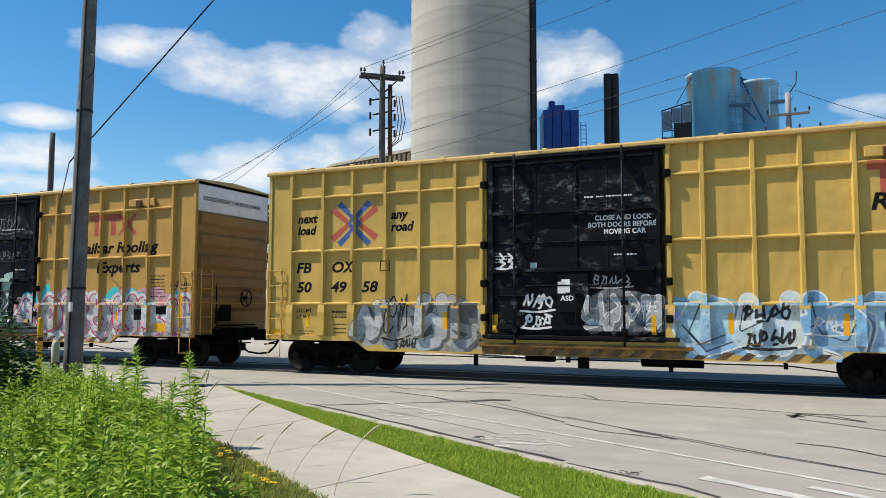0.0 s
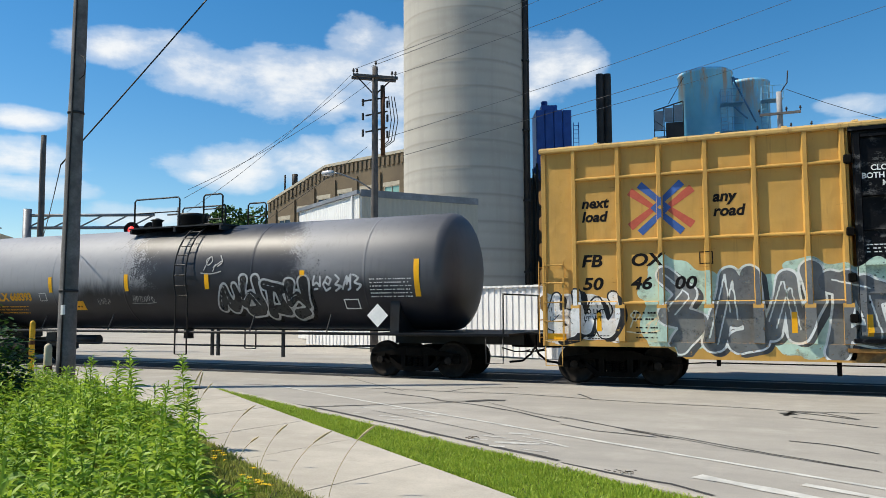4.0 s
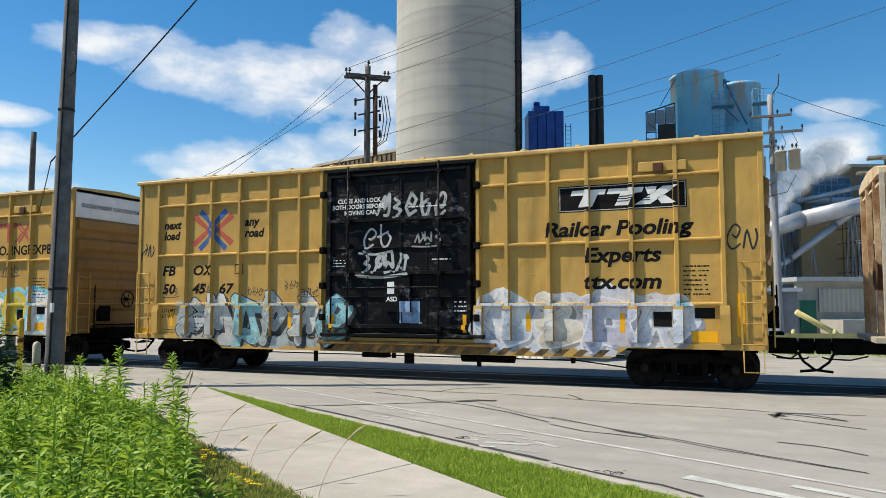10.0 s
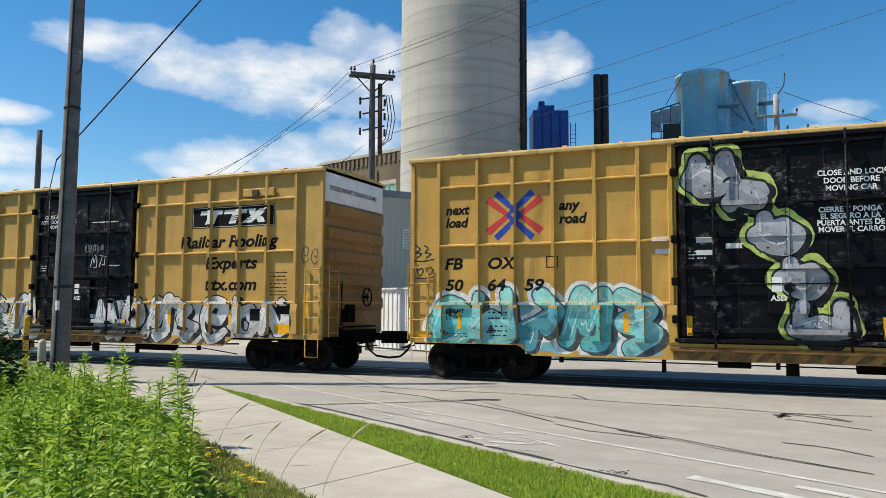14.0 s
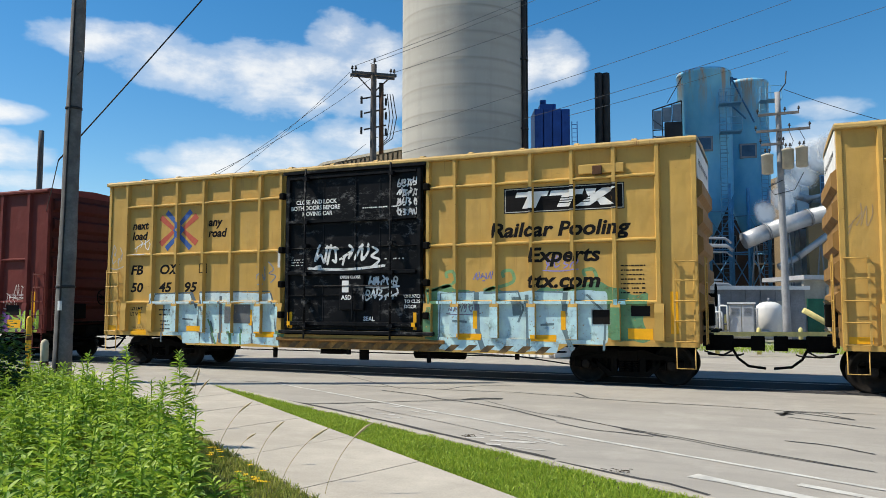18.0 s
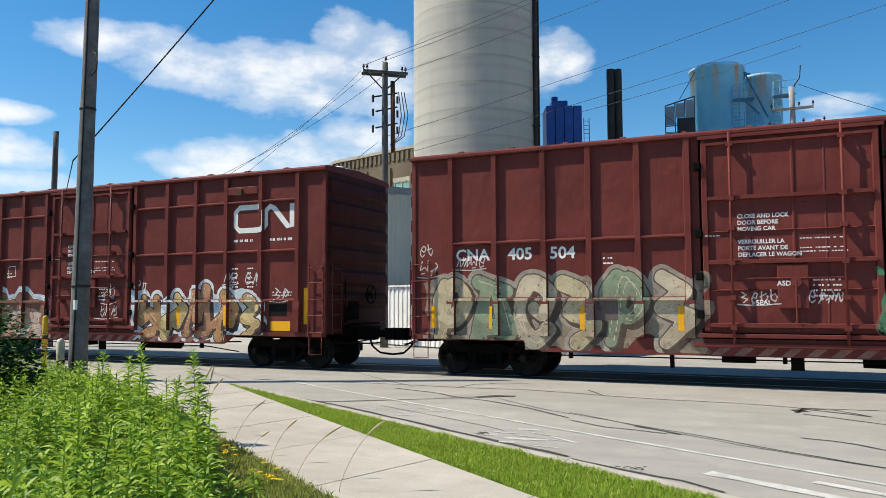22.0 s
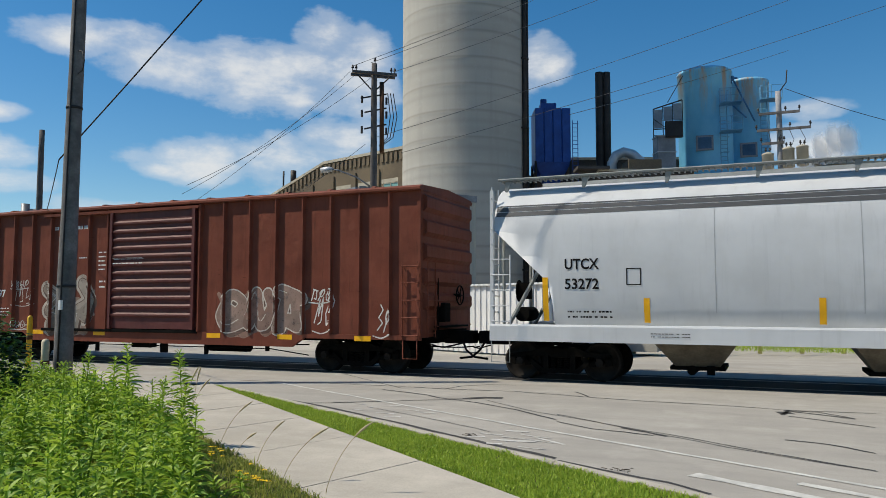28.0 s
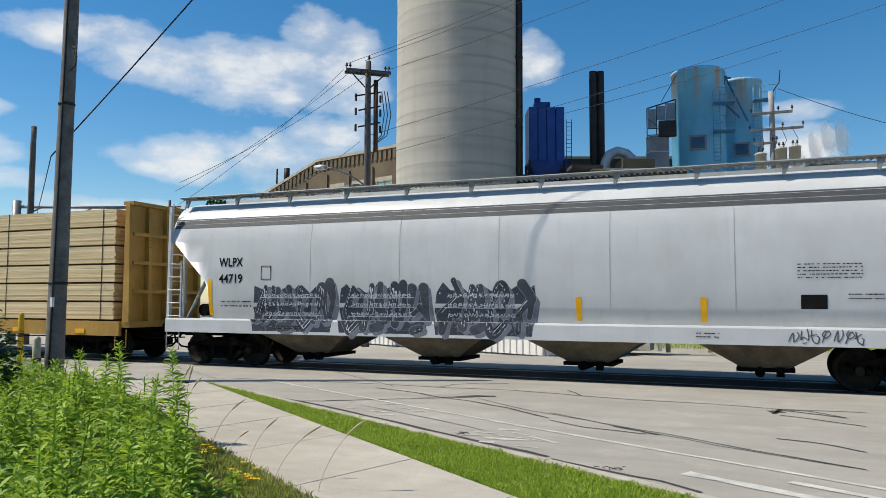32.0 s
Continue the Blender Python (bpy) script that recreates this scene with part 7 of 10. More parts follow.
tag(car, wrel, 0.6, 3.75, 1.0, 0.15, (0.55, 0.5, 0.45), 133, 0.02)
tag(car, wrel, 1.65, 1.85, 0.6, 0.3, (0.2, 0.14, 0.1), 134, 0.015)
mark("reporting_mark", lettering("WC", 0.32, 1.62, 2.58, 0, 1.0, 0.006), INK, car, wrel)
mark("car_number", lettering("84", 0.32, 1.65, 2.12, 0, 1.0, 0.006), INK, car, wrel)
mark("car_number", lettering("929", 0.32, 2.55, 2.12, 0, 1.0, 0.006), INK, car, wrel)
mark("data_stencil", bars(1.65, 1.75, 0.5, 0.25, 2, 4), INK, car, wrel)
mark("data_stencil", bars(2.6, 1.75, 0.5, 0.25, 2, 5), INK, car, wrel)
for x, z0, z1 in ((1.42, 1.45, 2.3), (4.28, 1.45, 1.85), (7.08, 1.45, 1.85), (10.1, 1.45, 2.3)):
    mark("reflector", rect(x - 0.048, x + 0.048, z0, z1), REFLECT, car, wrel)

# flat car with bulkheads and bundled lumber
FLAT = car_paint("yellow_bulkhead_paint", (0.42, 0.24, 0.05), (0.1, 0.05, 0.02), 0.5, 0.25, 0.6, 0.4)
def lumber_mat():
    n = Nodes("sawn_lumber")
    info = n.add("ShaderNodeNewGeometry")
    shade = n.ramp(info.outputs["Random Per Island"], [(0.0, (0.55, 0.40, 0.21)), (0.35, (0.74, 0.58, 0.34)), (1.0, (0.86, 0.72, 0.47))])
    grain = n.noise((0.6, 12.0, 30.0), 4)
    col = n.mix(n.ramp(grain, [(0.35, 0.3), (0.65, 0.0)]), shade, (0.25, 0.14, 0.06))
    n.bump(grain, 0.3, 0.004)
    return n.done(col, 0.8)


LUMBER = lumber_mat()
LL = 22.0
SL = -231.95 - LL
car = thing("flat_car", "yellow bulkhead flat car with a centre beam", "flat car", "cars of the train")
TRAIN.append((car, SL))
slab("deck", car, FLAT, 0.0, LL, 0.1, 3.0, 0.95, 1.12)
slab("side_sill", car, FLAT, 0.3, LL - 0.3, 0.02, 0.12, 0.72, 1.12)
slab("centre_beam", car, FLAT, 0.6, LL - 0.6, 1.45, 1.65, 1.12, 4.3)
for xe, s in ((0.0, 1), (LL, -1)):
    X = lambda d: xe + s * d
    slab("bulkhead", car, FLAT, min(X(0.2), X(0.32)), max(X(0.2), X(0.32)), 0.15, 2.95, 1.12, 4.35)
    for y in (0.12, 0.85, 1.55, 2.25, 2.9):
        bm = bmesh.new()
        prism(bm, [(X(0.0), 1.1), (X(0.2), 1.1), (X(0.2), 4.4), (X(0.08), 4.4)], y - 0.06, y + 0.06)
        part("bulkhead_post", bm, FLAT, car)
    slab("bulkhead_cap", car, FLAT, min(X(-0.02), X(0.34)), max(X(-0.02), X(0.34)), 0.1, 3.0, 4.35, 4.45)
    for z in (1.9, 2.7, 3.5):
        slab("bulkhead_rib", car, FLAT, min(X(0.02), X(0.2)), max(X(0.02), X(0.2)), 0.2, 2.9, z, z + 0.1)
    coupler(car, xe, -s)
    stirrup(car, X(0.05), X(0.45), 0.05, 0.42, 0.9, FLAT)
underframe(car, LL, 1.9, LL - 1.9, 3.1)
truck(car, 1.9, STEEL)
truck(car, LL - 1.9, STEEL)
for x in (LL - 1.9, LL - 4.4, LL - 7.0):
    bm = bmesh.new()
    box(bm, x, x + 0.35, 0.0, 0.02, 0.78, 0.9)
    part("reflector", bm, REFLECT, car)
for col_i in range(4):
    x1 = LL - 0.62 - col_i * 5.05
    for lev in range(6):
        z0 = 1.17 + lev * 0.525
        pk = thing("lumber_bundle", "strapped bundle of pale sawn boards on the flat car", "lumber", "lumber bundles on the flat car")
        r = random.Random(col_i * 10 + lev)
        for yy0 in (0.14, 1.68):
            bm = bmesh.new()
            for b in range(10):
                z = z0 + b * 0.0475
                for c in range(2 if b % 2 else 3):
                    wdt = 1.28 / (2 if b % 2 else 3)
                    box(bm, x1 - 4.88 - r.uniform(0, 0.05), x1 + r.uniform(-0.06, 0.0), yy0 + c * wdt + r.uniform(0, 0.006), yy0 + (c + 1) * wdt - 0.004, z, z + 0.044)
            part("boards", bm, LUMBER, pk)
        for f in (0.5, 2.4, 4.3):
            for yy0 in (0.13, ):
                bm = bmesh.new()
                box(bm, x1 - f - 0.01, x1 - f + 0.01, yy0, yy0 + 0.006, z0 - 0.02, z0 + 0.48)
                part("strap", bm, INK, pk)
        TRAIN.append((pk, SL))


# ---- drifting clouds, a far backdrop ----
def cloud_mat():
    n = Nodes("cloud")
    uv = n.add("ShaderNodeUVMap").outputs[0]
    o = n.xyz(uv)
    total = None
    for u, v, a, b in CLOUDS:
        du = n.math("DIVIDE", n.math("SUBTRACT", o[0], u), a)
        dv = n.math("DIVIDE", n.math("SUBTRACT", o[1], v), b)
        m = n.math("SUBTRACT", 1.0, n.math("ADD", n.math("MULTIPLY", du, du), n.math("MULTIPLY", dv, dv)))
        m = n.math("MAXIMUM", m, -1.2)
        total = m if total is None else n.math("MAXIMUM", total, m)
    puff = n.noise((0.22, 0.36, 1.0), 8, 0.55, uv)
    wisp = n.noise((0.10, 0.30, 1.0), 6, 0.6, uv, 0.8)
    dens = n.math("ADD", n.math("MULTIPLY", n.math("ADD", total, 0.15), 0.6), n.math("MULTIPLY", n.math("SUBTRACT", puff, 0.5), 1.7))
    dens = n.math("ADD", dens, n.math("MULTIPLY", n.math("SUBTRACT", wisp, 0.5), 0.8))
    alpha = n.ramp(dens, [(-0.05, 0.0), (0.35, 0.38), (0.95, 0.93)], True)
    shade = n.ramp(n.math("ADD", dens, n.math("MULTIPLY", puff, 0.4)), [(0.2, (0.66, 0.74, 0.84)), (0.9, (0.86, 0.88, 0.90))], True)
    glow = n.add("ShaderNodeEmission")
    n.put(glow.inputs[0], shade)
    glow.inputs[1].default_value = 1.0
    clear = n.add("ShaderNodeBsdfTransparent")
    mx = n.add("ShaderNodeMixShader")
    n.put(mx.inputs[0], alpha)
    n.put(mx.inputs[1], clear.outputs[0])
    n.put(mx.inputs[2], glow.outputs[0])
    n.put(n.tree.nodes["Material Output"].inputs[0], mx.outputs[0])
    n.tree.nodes.remove(n.bsdf)
    return n.mat


# azimuth to the left of +y, height above the horizon and half axes, in degrees
CLOUDS = [(46.0, 17.8, 4.4, 1.4), (41.7, 17.2, 4.6, 2.0), (37.3, 16.8, 5.2, 2.4), (33.1, 16.0, 5.2, 2.7), (29.3, 19.2, 2.6, 2.2), (27.5, 16.8, 4.0, 3.6), (31.8, 15.1, 2.6, 1.1), (14.8, 17.8, 4.0, 2.3), (12.9, 17.6, 2.6, 2.0), (15.5, 16.0, 3.0, 1.6),
          (37.9, 10.2, 5.2, 1.9), (32.4, 10.4, 6.0, 2.3), (28.0, 12.0, 4.0, 2.2), (40.7, 9.4, 2.6, 0.8), (52.5, 12.5, 3.2, 0.8), (52.7, 9.9, 4.3, 1.4), (52.3, 7.9, 4.7, 1.1), (-5.8, 13.0, 2.6, 0.9), (-5.4, 10.9, 3.0, 2.1), (30.0, 17.4, 3.2, 2.0), (60, 15, 4, 1.5), (-16, 12, 5, 2), (44, 6.5, 6, 1.0)]


def sky_sheet():
    bm = bmesh.new()
    uvl = bm.loops.layers.uv.new("deg")
    R = 1800.0
    na, ne = 44, 20
    grid = []
    for i in range(na + 1):
        a = -40 + 130 * i / na
        col = []
        for j in range(ne + 1):
            e = 0.5 + 39.5 * j / ne
            d = Vector((-math.sin(radians(a)) * math.cos(radians(e)), math.cos(radians(a)) * math.cos(radians(e)), math.sin(radians(e))))
            col.append((bm.verts.new(d * R + Vector((0, 0, EYE_HEIGHT))), (a, e)))
        grid.append(col)
    for i in range(na):
        for j in range(ne):
            q = (grid[i][j], grid[i + 1][j], grid[i + 1][j + 1], grid[i][j + 1])
            f = bm.faces.new([v for v, _ in q])
            f.smooth = True
            for lp, (_, w) in zip(f.loops, q):
                lp[uvl].uv = w
    ob = part("backdrop", bm, cloud_mat())
    return tagged(ob, "white fair-weather clouds drifting in a blue sky", "clouds", "", "structure")


cloud_sheet = sky_sheet()


# ---- the works beyond the track ----
def brickwork(name, rgb, dark, sx=1.0):
    n = Nodes(name)
    b = n.add("ShaderNodeTexBrick")
    n.put(b.inputs["Vector"], n.scaled((4.6, 4.6, 4.6)))
    sw = n.add("ShaderNodeCombineXYZ")
    o = n.xyz()
    n.put(sw.inputs[0], n.math("ADD", o[0], o[1]))
    n.put(sw.inputs[1], o[2])
    n.put(b.inputs["Vector"], n.scaled((4.6, 4.6, 1.0), sw.outputs[0]))
    n.put(b.inputs["Color1"], rgb)
    n.put(b.inputs["Color2"], tuple(c * 0.75 for c in rgb))
    n.put(b.inputs["Mortar"], tuple(c * 0.6 for c in rgb))
    b.inputs["Mortar Size"].default_value = 0.03
    stain = n.ramp(n.noise((0.25, 0.25, 0.5), 6, 0.65), [(0.4, 0.0), (0.7, 0.8)])
    col = n.mix(stain, b.outputs[0], dark)
    n.bump(n.noise(9.0, 4), 0.5, 0.02)
    return n.done(col, 0.9)


def corrugated(name, rgb):
    n = Nodes(name)
    o = n.xyz()
    w = n.math("SINE", n.math("MULTIPLY", n.math("ADD", o[0], o[1]), 24.0))
    col = n.mix(n.ramp(n.noise((0.5, 0.5, 0.3), 5), [(0.3, 0.0), (0.75, 0.6)]), rgb, tuple(c * 0.78 for c in rgb))
    n.bump(w, 0.5, 0.03)
    return n.done(col, 0.5)


BRICK = brickwork("buff_brick", (0.30, 0.23, 0.14), (0.16, 0.12, 0.08))
SOOT = brickwork("sooty_brick", (0.13, 0.10, 0.075), (0.06, 0.05, 0.042))
HALL = brickwork("dark_hall_brick", (0.20, 0.155, 0.10), (0.085, 0.068, 0.05))
# brick made dark so that the silo's cast shade sits in the colour
PLANT = brickwork("shade_dark_plant_brick", (0.085, 0.070, 0.055), (0.04, 0.034, 0.03))
TAN = brickwork("tan_brick", (0.36, 0.27, 0.15), (0.22, 0.16, 0.09))
CORR = corrugated("white_corrugated_sheet", (0.68, 0.69, 0.68))
BEIGE = corrugated("beige_ribbed_sheet", (0.42, 0.40, 0.34))
ROOFING = plain("dark_roofing", (0.07, 0.065, 0.06), 0.85, 0, 0.4, 1, 10, 0.3)
GLASS = plain("dark_window_glass", (0.03, 0.045, 0.06), 0.12, 0, 0.3, 0.6, 8, 0.05)
BLUEGLASS = plain("blue_window_glass", (0.05, 0.11, 0.2), 0.15, 0, 0.4, 0.8, 8, 0.05)
GREENGLASS = plain("green_glass", (0.22, 0.42, 0.38), 0.2, 0, 0.3, 0.8, 8, 0.05)
TRIM = plain("pale_stone_trim", (0.42, 0.38, 0.3), 0.8, 0, 0.25, 2, 20, 0.1)
WOOD = plain("weathered_pole_wood", (0.17, 0.16, 0.155), 0.9, 0, 0.45, 3.0, 26, 0.5, 0.01)
DARKWOOD = plain("dark_pole_wood", (0.115, 0.104, 0.098), 0.9, 0, 0.4, 3.0, 26, 0.5, 0.01)
DARKPIPE = plain("dark_flue_steel", (0.035, 0.032, 0.032), 0.6, 0.2, 0.4, 1, 14, 0.1)
BLUEST = plain("blue_painted_steel", (0.018, 0.078, 0.34), 0.45, 0, 0.35, 1.2, 14, 0.1)
DUCTW = plain("pale_grey_duct", (0.46, 0.47, 0.49), 0.45, 0.3, 0.25, 1, 12, 0.1)
DUCTG = plain("grey_sheet_duct", (0.22, 0.23, 0.25), 0.5, 0.3, 0.35, 1, 12, 0.1)
CREAMW = plain("cream_render", (0.40, 0.38, 0.33), 0.8, 0, 0.3, 0.8, 14, 0.2)
WHITEW = plain("white_render", (0.72, 0.72, 0.71), 0.7, 0, 0.15, 0.8, 14, 0.1)
YELLOWP = plain("yellow_safety_paint", (0.62, 0.36, 0.02), 0.55, 0, 0.3, 3, 20, 0.2)
YPALE = plain("faded_yellow_pipe", (0.58, 0.52, 0.22), 0.55, 0, 0.25, 3, 20, 0.1)
GREYPOLE = plain("grey_utility_pole", (0.30, 0.30, 0.31), 0.8, 0, 0.25, 2, 26, 0.3)


def placed(name, label, category, a, b, group=""):
    """An empty at a (x, y) whose +x axis points to b, and the distance between them."""
    ob = thing(name, label, category, group, (a[0], a[1], 0))
    ob.rotation_euler = (0, 0, math.atan2(b[1] - a[1], b[0] - a[0]))
    return ob, math.hypot(b[0] - a[0], b[1] - a[1])


def window(b, x0, x1, z0, z1, glass, frame=None, cols=3, rows=3, y=0.0):
    frame = frame or TRIM
    w = slab("window", b, glass, x0, x1, y - 0.03, y + 0.02, z0, z1)
    bm = bmesh.new()
    t = 0.05
    for i in range(cols + 1):
        x = x0 + (x1 - x0) * i / cols
        box(bm, x - t / 2, x + t / 2, y - 0.09, y - 0.03, z0, z1)
    for j in range(rows + 1):
        z = z0 + (z1 - z0) * j / rows
        box(bm, x0, x1, y - 0.085, y - 0.032, z - t / 2, z + t / 2)
    part("window_frame", bm, frame, w)
    slab("sill", b, TRIM, x0 - 0.1, x1 + 0.1, y - 0.15, y, z0 - 0.14, z0 - 0.03)


def poured_concrete():
    n = Nodes("poured_silo_concrete")
    o = n.xyz()
    band = n.math("FRACT", n.math("DIVIDE", o[2], 1.85))
    lift = n.ramp(band, [(0.0, 0.9), (0.07, 0.1), (0.45, 0.0), (0.6, 0.3), (0.75, 0.0), (0.9, 0.1), (1.0, 0.8)])
    tone = n.noise((0.05, 0.05, 0.54), 2)
    col = n.mix(n.ramp(tone, [(0.3, 0.0), (0.7, 1.0)]), (0.35, 0.335, 0.30), (0.44, 0.42, 0.375))
    col = n.mix(lift, col, (0.285, 0.27, 0.235))
    runs = n.ramp(n.noise((1.3, 1.3, 0.08), 5, 0.6), [(0.5, 0.0), (0.75, 0.4)])
    col = n.mix(runs, col, (0.27, 0.26, 0.235))
    col = n.mix(n.ramp(n.noise(1.6, 6, 0.7), [(0.55, 0.0), (0.8, 0.35)]), col, (0.5, 0.48, 0.44))
    n.bump(n.noise(5.0, 5), 0.35, 0.02)
    return n.done(col, 0.9)


SILO = poured_concrete()
silo = thing("silo", "tall round poured-concrete silo with lift bands", "silo", at=(-20.3, 51.4, 0))
bm = bmesh.new()
prof = []
z = -0.2
k = 0
while z < 44:
    prof += [(4.605, z), (4.612, z + 0.05), (4.605, z + 0.12), (4.6, z + 1.7)]
    z += 1.85
lathe(bm, prof, 72)
part("shaft", bm, SILO, silo)
bm = bmesh.new()
for dx, r in ((0.0, 0.17),):
    rod(bm, (4.72, -0.55, 0), (4.72, -0.55, 44), r, 10)
    box(bm, 4.5, 4.95, -0.45, -0.3, 0, 44)
part("riser_pipe", bm, DARKPIPE, silo, "black riser pipe strapped to the shaft")
for zz in range(4, 44, 5):
    slab("strap", silo, DARKPIPE, 4.45, 4.98, -0.78, -0.3, zz, zz + 0.12)

# white sheet-clad shed behind the silo
wb, w = placed("white_shed", "white corrugated sheet-metal shed with a flat eave", "shed", (-18.77, 32.89), (-25.6, 37.8))
wb.rotation_euler = (0, 0, math.atan2(32.89 - 37.8, -18.77 + 25.6))
wb.location = (-25.6, 37.8, 0)
slab("wall", wb, CORR, 0, w, 0.0, 0.15, -0.1, 7.45)
slab("gutter", wb, DUCTG, -0.1, w + 0.05, -0.14, 0.0, 7.3, 7.5)
slab("downpipe", wb, WHITEW, w - 0.7, w - 0.6, -0.12, 0.0, 0.0, 7.3)
slab("wall", wb, BEIGE, w - 0.0, w + 0.15, 0.0, 0.01, -0.1, 7.3)
fr, w2 = placed("beige_shed_front", "beige ribbed sheet-metal front with a louvred vent", "shed", (-18.72, 32.95), (-14.6, 38.6))
slab("wall", fr, BEIGE, 0, w2, 0.02, 0.2, -0.1, 7.45)
slab("fascia", fr, DUCTG, 0, w2, -0.06, 0.02, 7.2, 7.55)
v = slab("vent", fr, WHITEW, 2.6, 3.5, -0.06, 0.02, 4.6, 5.6)
for i in range(7):
    slab("louvre", v, TRIM, 2.65, 3.45, -0.1, -0.06, 4.66 + i * 0.13, 4.72 + i * 0.13)
# low white wall
lw, w = placed("low_white_shed", "low white corrugated metal shed at the yard's edge", "shed", (-21.0, 31.7), (-6.75, 25.1))
bm = bmesh.new()
for i in range(int(w / 0.3)):
    x = i * 0.3
    prism(bm, [(x, 0.0), (x + 0.13, 0.0), (x + 0.16, -0.04), (x + 0.27, -0.04), (x + 0.3, 0.0), (x + 0.3, 0.1), (x, 0.1)], -0.1, 2.35, "z")
part("cladding", bm, WHITEW, lw)
slab("roof", lw, CORR, -0.1, w + 0.1, -0.12, 2.5, 2.35, 2.42)
slab("end_wall", lw, WHITEW, w - 0.1, w, 0.1, 2.4, -0.1, 2.35)

# brick hall with a stepped parapet behind the shed
hall, w = placed("brick_hall", "long brown-brick factory hall with a sloping parapet", "factory", (-41.5, 56.3), (-24.6, 50.8))
bm = bmesh.new()
prism(bm, [(0, -0.1), (w, -0.1), (w, 13.35), (w * 0.45, 13.3), (0, 11.0)], 0.0, 0.4)
part("wall", bm, HALL, hall)
bm = bmesh.new()
for (xa, za), (xb, zb) in (((w, 13.35), (w * 0.45, 13.3)), ((w * 0.45, 13.3), (0, 11.0))):
    prism(bm, [(xa, za), (xb, zb), (xb, zb + 0.22), (xa, za + 0.22)], -0.12, 0.5)
part("coping", bm, TRIM, hall)
for i in range(6):
    x = w * 0.1 + i * w * 0.15
    z = 8.4 + min(1.0, x / (w * 0.45)) * 2.0
    window(hall, x, x + 1.6, z - 1.0, z + 0.5, GREENGLASS if i > 3 else GLASS, cols=2, rows=2)
    slab("lintel", hall, TRIM, x - 0.2, x + 1.8, -0.06, 0.0, z + 0.55, z + 0.85)
for i in range(7):
    x = w * 0.06 + i * w * 0.15
    slab("pilaster", hall, HALL, x - 0.28, x + 0.28, -0.14, 0.0, -0.1, 10.1 + min(1.0, x / (w * 0.45)) * 2.0)
for (xa, za), (xb, zb) in (((w, 13.35), (w * 0.45, 13.3)), ((w * 0.45, 13.3), (0, 11.0))):
    n_ = int(abs(xa - xb) / 0.5)
    for i in range(n_):
        x, z = xa + (xb - xa) * (i + 0.5) / n_, za + (zb - za) * (i + 0.5) / n_
        slab("corbel", hall, HALL, x - 0.13, x + 0.13, -0.1, 0.0, z - 0.75, z - 0.1)
slab("corner_pier", hall, HALL, w - 0.5, w + 0.1, -0.2, 0.4, -0.1, 13.6)
slab("side_wall", hall, SOOT, w - 0.4, w, 0.4, 22, -0.1, 13.3)
slab("roof", hall, ROOFING, 0, w, 0.4, 22, 10.6, 10.8)
bm = bmesh.new()
rod(bm, (2.2, 0.2, 11.5), (2.2, 0.2, 13.4), 0.08)
part("roof_vent", bm, DARKPIPE, hall)
bm = bmesh.new()
rod(bm, (3.6, 0.2, 11.9), (3.6, 0.2, 13.3), 0.25)
part("roof_vent", bm, DARKPIPE, hall)

# blue dust collector on a steel frame
dc, w = placed("dust_collector", "deep blue box dust collector on a steel frame", "dust collector", (-16.1, 55.2), (-13.6, 56.3))
for i in range(4):
    bm = bmesh.new()
    box(bm, i * w / 4 + 0.02, (i + 1) * w / 4 - 0.02, 0, 2.4, 12.4, 16.6, 0.03)
    part("casing_panel", bm, BLUEST, dc)
bm = bmesh.new()
loft(bm, [[(0, 0, 12.4), (w, 0, 12.4), (w, 2.4, 12.4), (0, 2.4, 12.4)], [(w / 2 - 0.3, 0.9, 10.4), (w / 2 + 0.3, 0.9, 10.4), (w / 2 + 0.3, 1.5, 10.4), (w / 2 - 0.3, 1.5, 10.4)]], False)
part("hopper", bm, BLUEST, dc)
bm = bmesh.new()
box(bm, 0.5, 1.5, 0.5, 1.5, 16.6, 17.1)
rod(bm, (0.8, 1.0, 17.1), (0.8, 1.0, 17.5), 0.25)
rod(bm, (1.6, 1.0, 16.6), (1.6, 1.0, 17.2), 0.2)
part("fan", bm, BLUEST, dc)
bm = bmesh.new()
for x in (0.05, w - 0.05):
    for y in (0.05, 2.3):
        rod(bm, (x, y, 0), (x, y, 12.5), 0.09, 6)
for z in (3, 6, 9):
    rod(bm, (0, 0.05, z), (w, 0.05, z + 2.5), 0.05, 6)
    rod(bm, (0, 0.05, z), (w, 0.05, z), 0.06, 6)
part("frame", bm, DARKPIPE, dc)
bm = bmesh.new()
for x in (w + 0.1, w + 0.5):
    rod(bm, (x, -0.1, 8), (x, -0.1, 15.6), 0.03, 6)
for i in range(24):
    rod(bm, (w + 0.1, -0.1, 8 + i * 0.32), (w + 0.5, -0.1, 8 + i * 0.32), 0.02, 6)
part("ladder", bm, BLUEST, dc)
for i, (x, y) in enumerate(((-11.95, 58.95), (-11.42, 59.18))):
    f = thing("flue_stack", "tall black steel flue stack", "chimney", "flue stacks", (x, y, 0))
    bm = bmesh.new()
    lathe(bm, [(0.31, 0), (0.31, 19.7 - i * 0.1), (0.3, 19.75), (0.3, 19.9), (0.24, 19.9), (0.24, 19.0)], 16)
    part("stack_pipe", bm, DARKPIPE, f)

